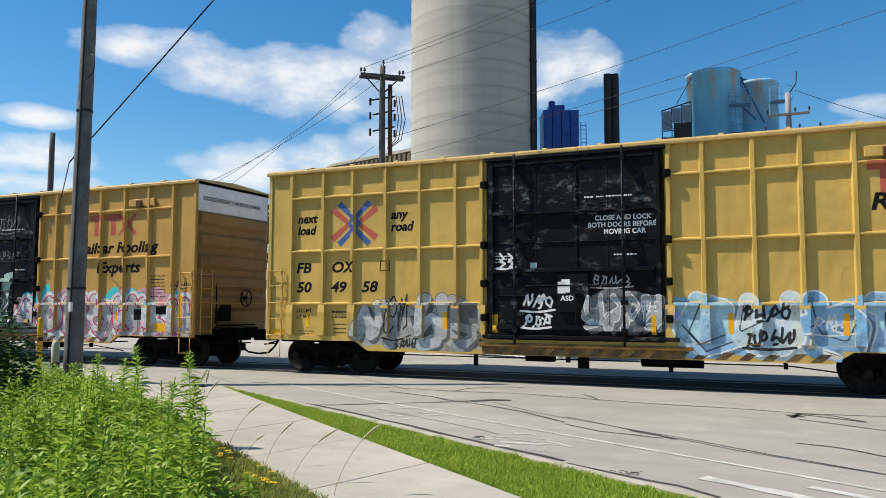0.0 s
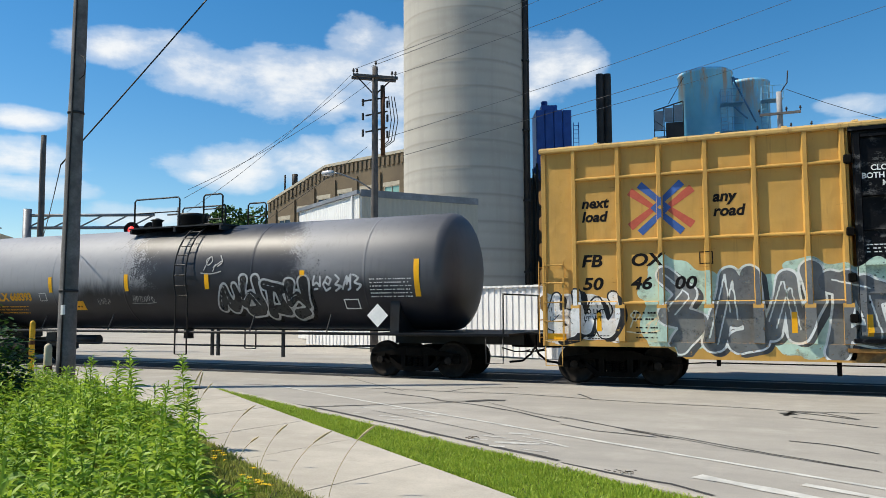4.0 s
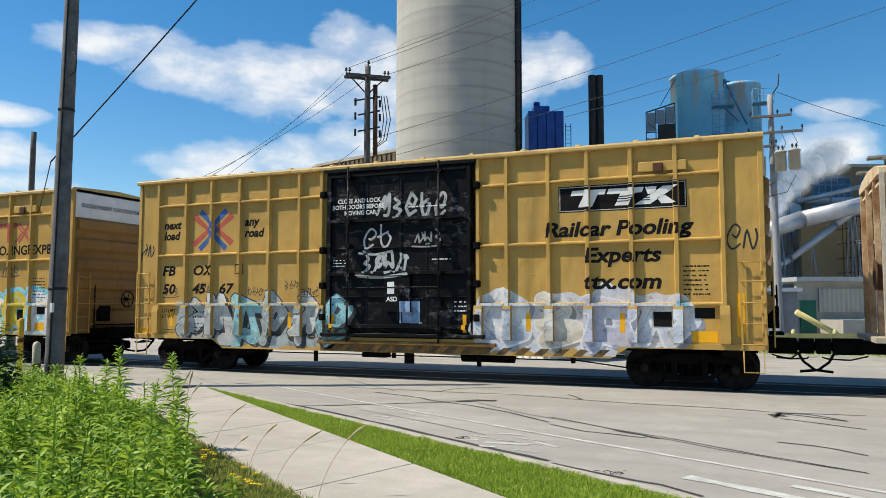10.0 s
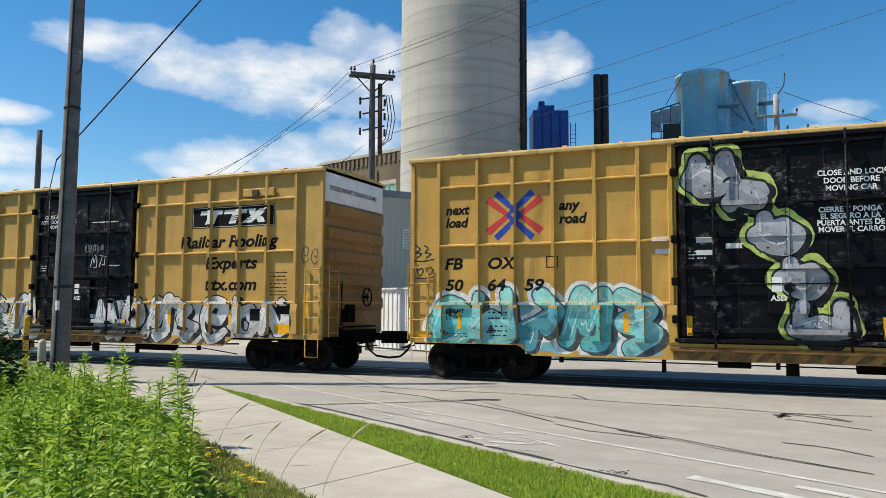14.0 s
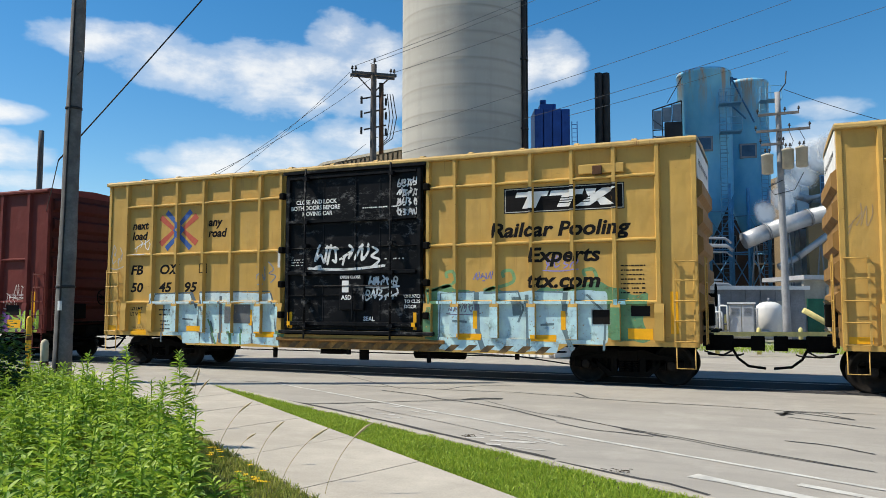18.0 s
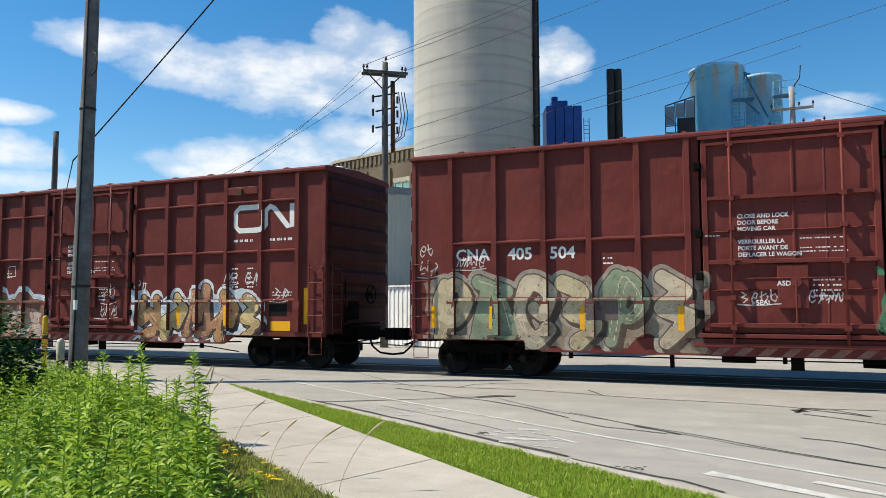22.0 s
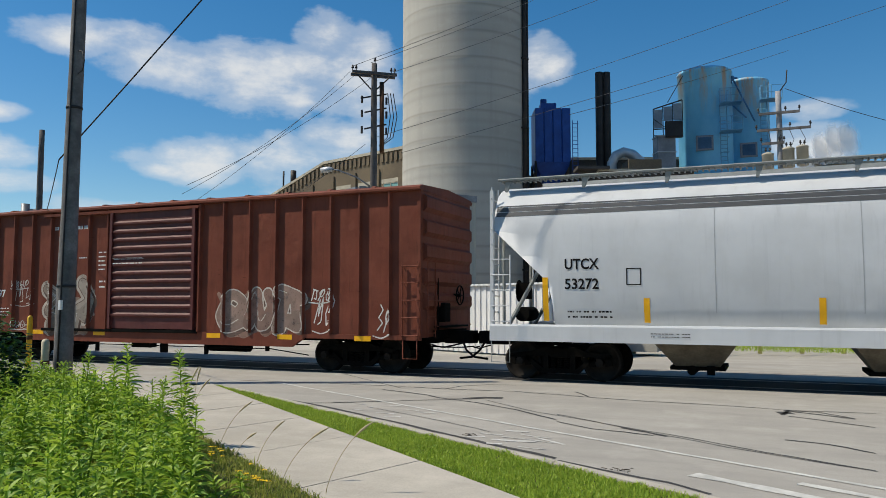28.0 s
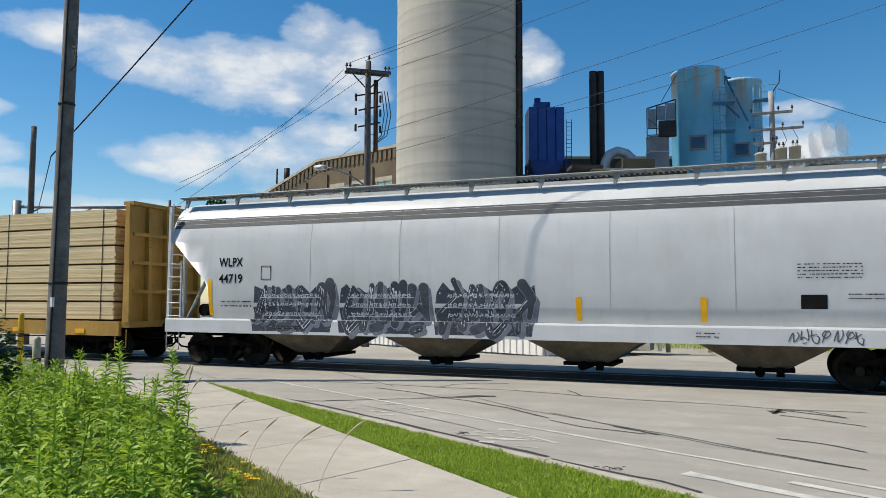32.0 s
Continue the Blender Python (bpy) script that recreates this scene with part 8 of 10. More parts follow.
# brick plant house in the middle, its brick colour holding the silo's shade
ph, w = placed("plant_house", "brick plant house coloured dark for the silo's shade, with small windows and pipe runs", "factory", (-10.1, 49.6), (-4.4, 52.1))
slab("wall", ph, PLANT, 0, w, 0, 0.4, -0.1, 10.4)
slab("side_wall", ph, PLANT, w - 0.4, w, 0.4, 7, -0.1, 10.4)
slab("parapet", ph, TRIM, -0.1, w + 0.1, -0.1, 0.5, 10.4, 10.55)
slab("roof", ph, ROOFING, 0.0, w - 0.4, 0.4, 7, 9.9, 10.1)
slab("stair_head", ph, HALL, 2.2, 4.4, 1.0, 3.0, 10.1, 11.4)
slab("canopy", ph, ROOFING, -1.5, 0.6, -0.4, 1.5, 10.5, 10.7)
window(ph, 3.6, 4.3, 6.8, 8.2, GLASS, cols=2, rows=2)
window(ph, 0.8, 1.5, 6.8, 8.2, GLASS, cols=2, rows=2)
window(ph, 0.6, 1.7, 3.0, 5.0, GLASS, cols=2, rows=3)
window(ph, 3.2, 4.0, 4.2, 5.4, GLASS, cols=2, rows=2)
for z, r, y in ((6.2, 0.09, -0.5), (5.7, 0.12, -0.7), (5.3, 0.06, -0.6), (3.2, 0.12, -0.8)):
    bm = bmesh.new()
    pipe(bm, [(-1.0, y, z), (w + 1.8, y, z - 0.2), (w + 2.2, y, z - 0.5)], r, 8)
    part("pipe_run", bm, DUCTW, ph)
for x in (0.3, 2.4, 4.6):
    bm = bmesh.new()
    rod(bm, (x, -0.7, 0), (x, -0.7, 6.2), 0.08, 6)
    box(bm, x - 0.1, x + 0.1, -0.9, 0.0, 5.0, 5.12)
    part("pipe_bracket", bm, DARKPIPE, ph)
bm = bmesh.new()
pipe(bm, [(1.7, 4.0, 10.0), (1.75, 4.0, 11.7), (2.05, 4.0, 12.25), (2.6, 4.0, 12.5), (3.2, 4.0, 12.35), (4.3, 4.0, 11.4), (4.6, 4.0, 10.0)], 0.34, 14)
part("curved_duct", bm, DUCTW, ph, "white curved roof duct")
# backing wall that closes the yard behind the plant
bk, w = placed("rear_factory", "dark brick factory wall behind the silo and flues", "factory", (-17.5, 60.5), (-6.0, 65.0))
slab("wall", bk, SOOT, 0, w, 0, 0.4, -0.1, 13.6)
slab("coping", bk, TRIM, -0.1, w, -0.1, 0.5, 13.6, 13.8)
slab("roof", bk, ROOFING, 0, w, 0.4, 10, 13.0, 13.2)
for i in range(4):
    window(bk, 1.0 + i * 2.7, 2.6 + i * 2.7, 8.5, 11.0, GLASS, cols=3, rows=4)


# pale blue steel bins
def bin_paint():
    n = Nodes("pale_blue_bin_paint")
    o = n.xyz()
    col = n.mix(n.ramp(n.noise((0.4, 0.4, 0.25), 5), [(0.3, 0.0), (0.7, 1.0)]), (0.085, 0.38, 0.66), (0.20, 0.57, 0.80))
    rust = n.math("MULTIPLY", n.ramp(n.noise((1.6, 1.6, 0.22), 5, 0.7), [(0.46, 0.0), (0.6, 1.0)]), n.ramp(n.math("DIVIDE", o[2], 21.0), [(0.78, 0.0), (0.98, 1.0)]))
    col = n.mix(rust, col, (0.42, 0.27, 0.14))
    n.bump(n.noise(2.0, 3), 0.2, 0.02)
    return n.done(col, 0.5)


BIN = bin_paint()
BINTRIM = plain("blue_steelwork", (0.14, 0.36, 0.56), 0.55, 0, 0.3, 2, 14, 0.1)
for (x, y), r, top, big in (((-4.48, 64.4), 2.1, 20.5, True), ((-1.35, 68.2), 1.7, 20.4, False)):
    b = thing("steel_bin", "pale blue steel storage bin with rust at its rim", "storage bin", "steel bins", (x, y, 0))
    b.rotation_euler = (0, 0, radians(8))
    bm = bmesh.new()
    lathe(bm, [(0.4, 7.0), (r, 10.6), (r, top - 0.3), (r + 0.05, top - 0.28), (r + 0.05, top - 0.1), (r - 0.05, top), (0.3, top + 0.25)], 44)
    part("shell", bm, BIN, b)
    for k in range(6):
        a = radians(60 * k + 20)
        bm = bmesh.new()
        rod(bm, (r * math.cos(a), r * math.sin(a), 0), (r * math.cos(a), r * math.sin(a), 11.2), 0.13, 8)
        part("leg", bm, BINTRIM, b)
    bm = bmesh.new()
    for zz in (3.0, 6.0, 9.0):
        for k in range(6):
            a, c = radians(60 * k + 20), radians(60 * k + 80)
            rod(bm, (r * math.cos(a), r * math.sin(a), zz), (r * math.cos(c), r * math.sin(c), zz - 2.8), 0.05, 6)
            rod(bm, (r * math.cos(a), r * math.sin(a), zz), (r * math.cos(c), r * math.sin(c), zz), 0.06, 6)
    part("bracing", bm, BINTRIM, b)
    a0 = radians(-62)
    cx, cy = (r + 0.45) * math.cos(a0), (r + 0.45) * math.sin(a0)
    bm = bmesh.new()
    for d in (-0.25, 0.25):
        rod(bm, (cx + d, cy, 3), (cx + d, cy, top - 2.2 if big else top - 1), 0.035, 6)
    for i in range(int((top - 5.5) / 0.32)):
        rod(bm, (cx - 0.25, cy, 3.2 + i * 0.32), (cx + 0.25, cy, 3.2 + i * 0.32), 0.022, 6)
    for i in range(int((top - 6) / 1.2)):
        zz = 5.0 + i * 1.2
        pipe(bm, [(cx - 0.3, cy, zz), (cx - 0.35, cy - 0.45, zz), (cx, cy - 0.7, zz), (cx + 0.35, cy - 0.45, zz), (cx + 0.3, cy, zz)], 0.02, 5)
    part("caged_ladder", bm, BINTRIM, b)
    for zz in ((17.2, 15.0) if big else (18.2, )):
        bm = bmesh.new()
        box(bm, cx - 0.3, cx + 1.3, cy - 0.9, cy + 0.4, zz, zz + 0.06)
        for px in (cx - 0.3, cx + 0.5, cx + 1.3):
            rod(bm, (px, cy - 0.9, zz), (px, cy - 0.9, zz + 1.1), 0.03, 6)
        for h in (0.55, 1.1):
            rod(bm, (cx - 0.3, cy - 0.9, zz + h), (cx + 1.3, cy - 0.9, zz + h), 0.025, 6)
        part("landing", bm, BINTRIM, b)
    a0 = radians(-96)
    bm = bmesh.new()
    box(bm, r * math.cos(a0) - 0.65, r * math.cos(a0) + 0.65, r * math.sin(a0) - 0.1, r * math.sin(a0) + 0.3, 13.7, 14.9)
    hb = part("hatch_frame", bm, DUCTG, b)
    slab("hatch_panel", hb, BLUEGLASS, r * math.cos(a0) - 0.5, r * math.cos(a0) + 0.5, r * math.sin(a0) - 0.13, r * math.sin(a0) - 0.1, 13.85, 14.75)
gd, w = placed("grey_air_duct", "grey sheet-metal box duct beside the bins", "duct", (-7.55, 58.8), (-5.6, 59.7))
for i in range(2):
    slab("duct_section", gd, DUCTG, 0, w * 0.65, 0, 1.2, 12.0 + i * 1.22, 13.2 + i * 1.22, bevel=0.03)
slab("duct_section", gd, DUCTG, 0.1, 1.0, 0.2, 1.0, 0, 12.0)
for i in range(3):
    slab("flange", gd, DUCTW, -0.05, w * 0.65 + 0.05, -0.05, 1.25, 11.95 + i * 1.22, 12.02 + i * 1.22)
# mesh-screened service frame with a dark fan box beside the big bin
sf, w = placed("service_platform", "dark steel service platform with grey mesh screens and a fan box", "platform", (-7.85, 58.98), (-5.75, 59.3))
for i in range(4):
    x = w * i / 3
    slab("frame_post", sf, DARKPIPE, x - 0.035, x + 0.035, -0.04, 0.03, 14.3, 16.55 + 0.6 * i / 3)
for z in (14.45, 14.95):
    slab("frame_rail", sf, DARKPIPE, 0.04, w - 0.04, -0.03, 0.02, z, z + 0.07)
bm = bmesh.new()
rod(bm, (0, 0, 16.55), (w, 0, 17.15), 0.05, 6)
rod(bm, (w * 0.5, 0, 17.0), (w + 0.1, 0, 19.0), 0.03, 6)
rod(bm, (0, 0, 15.8), (w * 0.5, 0, 14.95), 0.025, 6)
part("frame_rail", bm, DARKPIPE, sf)
MESH = plain("grey_mesh_screen", (0.20, 0.25, 0.30), 0.7, 0.2, 0.2, 2, 40, 0.2)
for i in range(3):
    slab("mesh_screen", sf, MESH, w * i / 3 + 0.05, w * (i + 1) / 3 - 0.05, 0.0, 0.02, 15.05 if i < 1 else 15.6, 16.5 + 0.2 * i)
slab("fan_box", sf, DARKPIPE, w * 0.4, w, -0.35, 0.3, 14.3, 15.5, bevel=0.03)
sb_ = thing("bin_brace", "blue steel cross brace between the two bins", "brace", "", (-2.95, 64.0, 0))
bm = bmesh.new()
for a, b in (((0.55, 0, 19.9), (2.2, 0.6, 16.2)), ((0.0, 0, 17.8), (0.7, 0, 19.9)), ((0.0, 0, 18.2), (1.6, 0.4, 16.5)), ((0.0, 0, 19.75), (1.0, 0.2, 19.75))):
    rod(bm, a, b, 0.07, 6)
part("strut", bm, plain("deep_blue_steel", (0.03, 0.13, 0.27), 0.5, 0, 0.3, 2, 14, 0.1), sb_)
# dark backing hall, added to block bright sky between the bins' legs
ps, w = placed("backing_hall", "dark backing hall added behind the bins in place of yard clutter", "factory", (-9.0, 71.5), (6.0, 77.5))
slab("wall", ps, SOOT, 0, w, 0, 0.4, -0.1, 10.5)
slab("roof", ps, ROOFING, -0.2, w + 0.2, -0.2, 9, 10.5, 10.7)
for i in range(4):
    window(ps, 1.2 + i * 3.6, 3.2 + i * 3.6, 5.5, 8.0, GLASS, DUCTG, 4, 3)


# pole with transformers in the yard
def utility_pole(name, label, at, h, lean, mat, r=0.16):
    p = thing(name, label, "utility pole", "", at)
    bm = bmesh.new()
    n = 12
    wob = random.Random(int(h * 100))
    pipe(bm, [(lean[0] * i / n + wob.uniform(-0.008, 0.008), lean[1] * i / n, h * i / n - 0.2) for i in range(n + 1)], [r * (1 - 0.35 * i / n) * wob.uniform(0.98, 1.02) for i in range(n + 1)], 14)
    part("shaft", bm, mat, p)
    return p


def insulator(parent, x, y, z, mat=None):
    bm = bmesh.new()
    lathe(bm, [(0.02, z), (0.02, z + 0.1), (0.06, z + 0.11), (0.06, z + 0.15), (0.035, z + 0.16), (0.05, z + 0.2), (0.02, z + 0.25)], 8, (x, y, 0))
    return part("insulator", bm, mat or DARKPIPE, parent)


tp = utility_pole("transformer_pole", "grey utility pole carrying three pot transformers", (0.72, 39.4, 0), 12.1, (-0.12, 0, 0), GREYPOLE, 0.19)
for z, x0, x1 in ((10.75, -0.9, 0.9), (9.95, -1.0, 1.35), (9.3, -0.8, 0.2)):
    slab("crossarm", tp, WOOD, x0 - 0.1, x1 - 0.1, -0.26, -0.14, z, z + 0.11)
    for x in (x0, (x0 + x1) / 2 + 0.3, x1):
        insulator(tp, x - 0.12, -0.2, z + 0.11)
for x, z in ((-0.65, 7.9), (0.25, 8.1), (0.85, 8.15)):
    bm = bmesh.new()
    lathe(bm, [(0.2, z), (0.26, z + 0.03), (0.26, z + 0.85), (0.28, z + 0.86), (0.28, z + 0.92), (0.1, z + 1.0)], 18, (x, -0.35, 0))
    ob = part("transformer", bm, TRIM, tp, "pale pot transformer with rust streaks")
    insulator(ob, x - 0.08, -0.35, z + 0.98)
    insulator(ob, x + 0.1, -0.35, z + 0.98)
bm = bmesh.new()
pipe(bm, [(-0.1, 0, 11.8), (0.25, 0, 12.3), (0.3, 0, 12.9)], 0.03, 6)
for k in range(4):
    pipe(bm, [(-0.6 + k * 0.45, -0.3, 10.0), (-0.5 + k * 0.5, -0.45, 9.4), (-0.5 + k * 0.42, -0.35, 9.0)], 0.014, 5)
part("jumper", bm, DARKPIPE, tp)
bm = bmesh.new()
pipe(bm, [(0.0, -0.2, 7.6), (-0.6, -0.3, 7.3), (-0.4, -0.3, 6.9), (0.5, -0.3, 7.1), (0.9, -0.3, 7.9)], 0.02, 5)
part("lead_wire", bm, DARKPIPE, tp)

# brick mill on the right of the yard, with steel windows and ducts
rb, w = placed("brick_mill", "tan brick mill with large blue steel-framed windows", "factory", (3.3, 68.7), (24.0, 77.6))
slab("wall", rb, BRICK, 0, w, 0, 0.5, -0.1, 13.2)
slab("coping", rb, TRIM, -0.1, w + 0.1, -0.1, 0.6, 13.2, 13.45)
slab("end_wall", rb, WHITEW, -1.9, 0.0, 0.3, 0.6, -0.1, 12.9)
slab("side_wall", rb, BRICK, 0, 0.5, 0.5, 14, -0.1, 13.2)
slab("roof", rb, ROOFING, 0, w, 0.5, 14, 12.6, 12.8)
for i in range(5):
    window(rb, 0.8 + i * 4.0, 3.9 + i * 4.0, 9.9, 12.3, BLUEGLASS, BINTRIM, 6, 4)
lb, w = placed("lower_mill", "tan brick lower mill wing with a small white window", "factory", (2.6, 58.5), (22.0, 66.9))
slab("wall", lb, TAN, 0, w, 0, 0.4, -0.1, 8.0)
slab("roof", lb, ROOFING, 0, w, 0.4, 9, 7.9, 8.1)
window(lb, 4.0, 5.2, 4.0, 6.1, GLASS, WHITEW, 2, 2)
slab("window_surround", lb, WHITEW, 3.8, 5.4, -0.1, -0.035, 6.1, 6.35)
slab("window_surround", lb, WHITEW, 3.8, 5.4, -0.1, -0.035, 3.5, 3.86)
bm = bmesh.new()
for k in range(7):
    rod(bm, (2.6 + 0.25 * k, -0.6, 0.5 + 0.6 * k), (2.6 + 0.25 * k, -0.6, 8.5), 0.03, 5)
    rod(bm, (2.2, -0.6, 1.0 + k), (6.4, -0.6, 1.0 + k * 1.1), 0.03, 5)
part("steel_stair", bm, RUSTY, lb)
for name, pts, r in (("duct", [(-1.5, 54.0, 5.9), (-0.04, 54.5, 6.55), (2.5, 55.7, 7.5), (8.5, 58.2, 9.0)], 0.55), ("duct", [(0.6, 55.0, 4.2), (1.77, 55.5, 4.85), (4.6, 56.6, 7.1), (7.0, 57.5, 9.0)], 0.22),
                     ("duct", [(1.0, 62.0, 10.2), (3.0, 63.0, 9.6), (10.0, 66.0, 9.8)], 0.28), ("duct", [(2.5, 60.5, 9.3), (7.0, 62.0, 10.4), (9.0, 62.5, 10.5)], 0.18)):
    d = thing(name, "pale grey sheet-metal pneumatic duct on struts", "duct", "yard ducts", pts[0])
    o = Vector(pts[0])
    for i, (a, b) in enumerate(zip(pts, pts[1:])):
        bm = bmesh.new()
        rod(bm, Vector(a) - o, Vector(b) - o, r, 16)
        part("duct_section", bm, DUCTW, d)
        bm = bmesh.new()
        dd = (Vector(b) - Vector(a)).normalized()
        rod(bm, Vector(b) - o - dd * 0.06, Vector(b) - o + dd * 0.06, r + 0.05, 16)
        part("flange", bm, DUCTG, d)
        m = (Vector(a) + Vector(b)) / 2 - o
        bm = bmesh.new()
        rod(bm, m - Vector((0.5, 0, m.z + o.z)), m, 0.05, 6)
        rod(bm, m - Vector((-0.5, 0, m.z + o.z)), m, 0.05, 6)
        part("strut", bm, DUCTG, d)
# low service buildings
sh, w = placed("service_shed", "pale grey flat-roofed service shed with pipework", "shed", (-6.2, 41.3), (1.7, 44.6))
slab("wall", sh, DUCTG, 0, w, 0, 0.25, -0.1, 2.5)
for i in range(11):
    slab("wall_batten", sh, DUCTG, i * w / 11, i * w / 11 + 0.06, -0.05, 0.0, 0.0, 2.45)
slab("side_wall", sh, CREAMW, w - 0.25, w, 0.25, 4, -0.1, 2.5)
slab("fascia", sh, WHITEW, -0.2, w + 0.2, -0.2, 4.2, 2.5, 2.7)
slab("door", sh, ROOFING, 1.2, 2.1, -0.07, 0.0, 0.0, 2.05)
slab("panel", sh, CREAMW, w * 0.72, w * 0.9, -0.04, 0.0, 0.2, 1.9)
slab("canopy", sh, DUCTW, -4.0, w * 0.4, -2.2, -0.2, 2.9, 3.0)
l2, w = placed("loading_shed", "cream rendered loading shed with a green door", "shed", (1.75, 46.8), (14.0, 52.1))
slab("wall", l2, CREAMW, 0, w, 0, 0.25, -0.1, 3.1)
slab("band", l2, BEIGE, 1.2, w, -0.1, 0.0, 1.4, 2.7)
slab("roof", l2, DUCTW, -0.2, w, -0.5, 5, 3.1, 3.35)
slab("door", l2, plain("green_door_paint", (0.02, 0.16, 0.10), 0.5, 0, 0.3, 2, 14, 0.1), 0.15, 1.05, -0.06, 0.0, 0.0, 2.05)
slab("dock", l2, CREAMW, 1.2, 7.0, -2.5, -0.1, -0.1, 1.0)
cb = thing("meter_cabinet", "pale grey steel meter cabinet with louvred doors in the yard", "cabinet", "", (-1.85, 39.6, 0))
slab("body", cb, CREAMW, 0, 1.15, 0, 0.6, 0.08, 1.75, bevel=0.02)
for x in (0.04, 0.6):
    slab("door", cb, DUCTW, x, x + 0.51, -0.025, 0.0, 0.15, 1.68, bevel=0.008)
    for k in range(6):
        slab("louvre", cb, DUCTG, x + 0.08, x + 0.43, -0.045, -0.025, 1.2 + k * 0.06, 1.23 + k * 0.06)
slab("cap", cb, WHITEW, -0.06, 1.21, -0.08, 0.66, 1.75, 1.82)
mp = thing("meter_pipes", "white bent gas meter pipes beside a cabinet", "pipework", "", (-2.75, 39.4, 0))
for x, hh in ((0.0, 1.75), (0.25, 1.3), (0.5, 1.6)):
    bm = bmesh.new()
    pipe(bm, [(x, 0, -0.1), (x, 0, hh), (x + 0.05, 0, hh + 0.06), (x + 0.3, 0, hh + 0.06), (x + 0.34, 0, hh), (x + 0.34, 0.1, 0.5)], 0.045, 8)
    part("pipe", bm, WHITEW, mp)
bm = bmesh.new()
lathe(bm, [(0.02, 0.55), (0.12, 0.57), (0.14, 0.7), (0.12, 0.83), (0.02, 0.85)], 14, (0.15, -0.1, 0))
part("regulator", bm, DUCTG, mp)
st = thing("vertical_tank", "white upright steel tank with domed top", "tank", "", (-0.05, 41.6, 0))
bm = bmesh.new()
lathe(bm, [(0.62, 0), (0.62, 1.5), (0.58, 1.66), (0.4, 1.8), (0.1, 1.86)], 24)
part("shell", bm, WHITEW, st)
bm = bmesh.new()
rod(bm, (0, 0, 1.86), (0, 0, 2.05), 0.06)
part("valve", bm, DUCTG, st)
# pipework, bollards and rail along the yard
for i in range(7):
    x = -6.3 + i * 0.85
    g = thing("gas_pipework", "pale yellow gas pipe loop on risers", "pipework", "yard pipework", (x, 38.6 + i * 0.35, 0))
    bm = bmesh.new()
    h = (1.3, 1.9, 1.1, 1.6, 2.2, 1.2, 1.5)[i]
    pipe(bm, [(0, 0, -0.1), (0, 0, h), (0.6, 0, h), (0.6, 0, 0.4), (1.1, 0.2, 0.4)], 0.06, 8)
    part("pipe", bm, YPALE if i % 2 else DUCTW, g)
    bm = bmesh.new()
    lathe(bm, [(0.11, h - 0.5), (0.13, h - 0.48), (0.13, h - 0.42), (0.11, h - 0.4)], 12, (0, 0, 0))
    part("flange", bm, DUCTG, g)
for i in range(9):
    b = thing("bollard", "yellow steel bollard in the yard", "bollard", "yard bollards", (-4.6 + i * 1.4, 28.2 + i * 0.62, 0))
    bm = bmesh.new()
    lathe(bm, [(0.08, -0.1), (0.08, 0.8), (0.05, 0.86), (0.01, 0.88)], 12)
    part("post", bm, YPALE, b)
gr = thing("guard_rail", "faded yellow guard rail along the yard", "guard rail", "", (-4.6, 28.2, 0))
bm = bmesh.new()
prism(bm, [(0, 0.55), (11.2, 0.55), (11.2, 0.72), (0, 0.72)], -0.12, -0.085)
part("rail", bm, YPALE, gr)
gr.rotation_euler = (0, 0, math.atan2(0.62, 1.4))
inc = thing("inclined_pipe", "pale yellow inclined conveyor pipe", "pipe", "", (1.5, 41.3, 0))
bm = bmesh.new()
rod(bm, (0, 0, 1.45), (2.1, 0.9, 0.15), 0.14, 12)
part("pipe", bm, YPALE, inc)

# big wooden line pole behind the track
lp = utility_pole("line_pole", "weathered wooden line pole with double crossarm and lamp arm", (-15.15, 27.85, 0), 12.0, (0.05, -0.05, 0), DARKWOOD, 0.18)
ARM = Vector((0.78, 0.63, 0)).normalized()
for dy in (-0.2, 0.2):
    bm = bmesh.new()
    o = Vector((ARM.y, -ARM.x, 0)) * dy
    a, b = o - ARM * 0.95 + Vector((0, 0, 11.35)), o + ARM * 0.95 + Vector((0, 0, 11.35))
    rod(bm, a, b, 0.075, 4)
    part("crossarm", bm, DARKWOOD, lp)
bm = bmesh.new()
for s in (-1, 1):
    rod(bm, ARM * 0.7 * s + Vector((0, 0, 11.3)), Vector((0, 0, 10.6)), 0.03, 6)
part("brace", bm, DARKPIPE, lp)
for k in (-0.9, -0.75, 0.05, 0.75, 0.9):
    p = ARM * k
    insulator(lp, p.x, p.y, 11.45 if abs(k) > 0.2 else 11.85)
bm = bmesh.new()
rod(bm, (0.35, 0.1, 8.0), (0.33, 0.1, 11.0), 0.1, 8)
part("riser", bm, RUSTY, lp)
bm = bmesh.new()
for z in (10.3, 9.7, 9.0):
    a = ARM * 0.55
    rod(bm, Vector((0, 0, z)) - a * (1 if z > 10 else 0.7), Vector((0, 0, z + 0.25)) + a, 0.035, 6)
    for s in (-0.9, 0.6, 1.0):
        q = Vector((0, 0, z + 0.1)) + a * s
        rod(bm, q, q + Vector((0.0, 0, -0.3)), 0.05, 6)
for k in range(3):
    b0 = ARM * (0.6 + 0.12 * k)
    pipe(bm, [Vector((0, 0, 10.6)) + b0, Vector((0, 0, 9.6)) + b0 * 1.2, Vector((0, 0, 8.7)) + b0 * 1.0, Vector((0, 0, 8.3)) + b0 * 0.4], 0.02, 5)
part("cutout_gear", bm, DARKPIPE, lp)
bm = bmesh.new()
pipe(bm, [(0, 0, 6.5), (-0.6, -0.3, 6.95), (-1.3, -0.6, 7.25), (-1.6, -0.75, 7.3)], 0.035, 6)
part("lamp_arm", bm, DUCTG, lp)
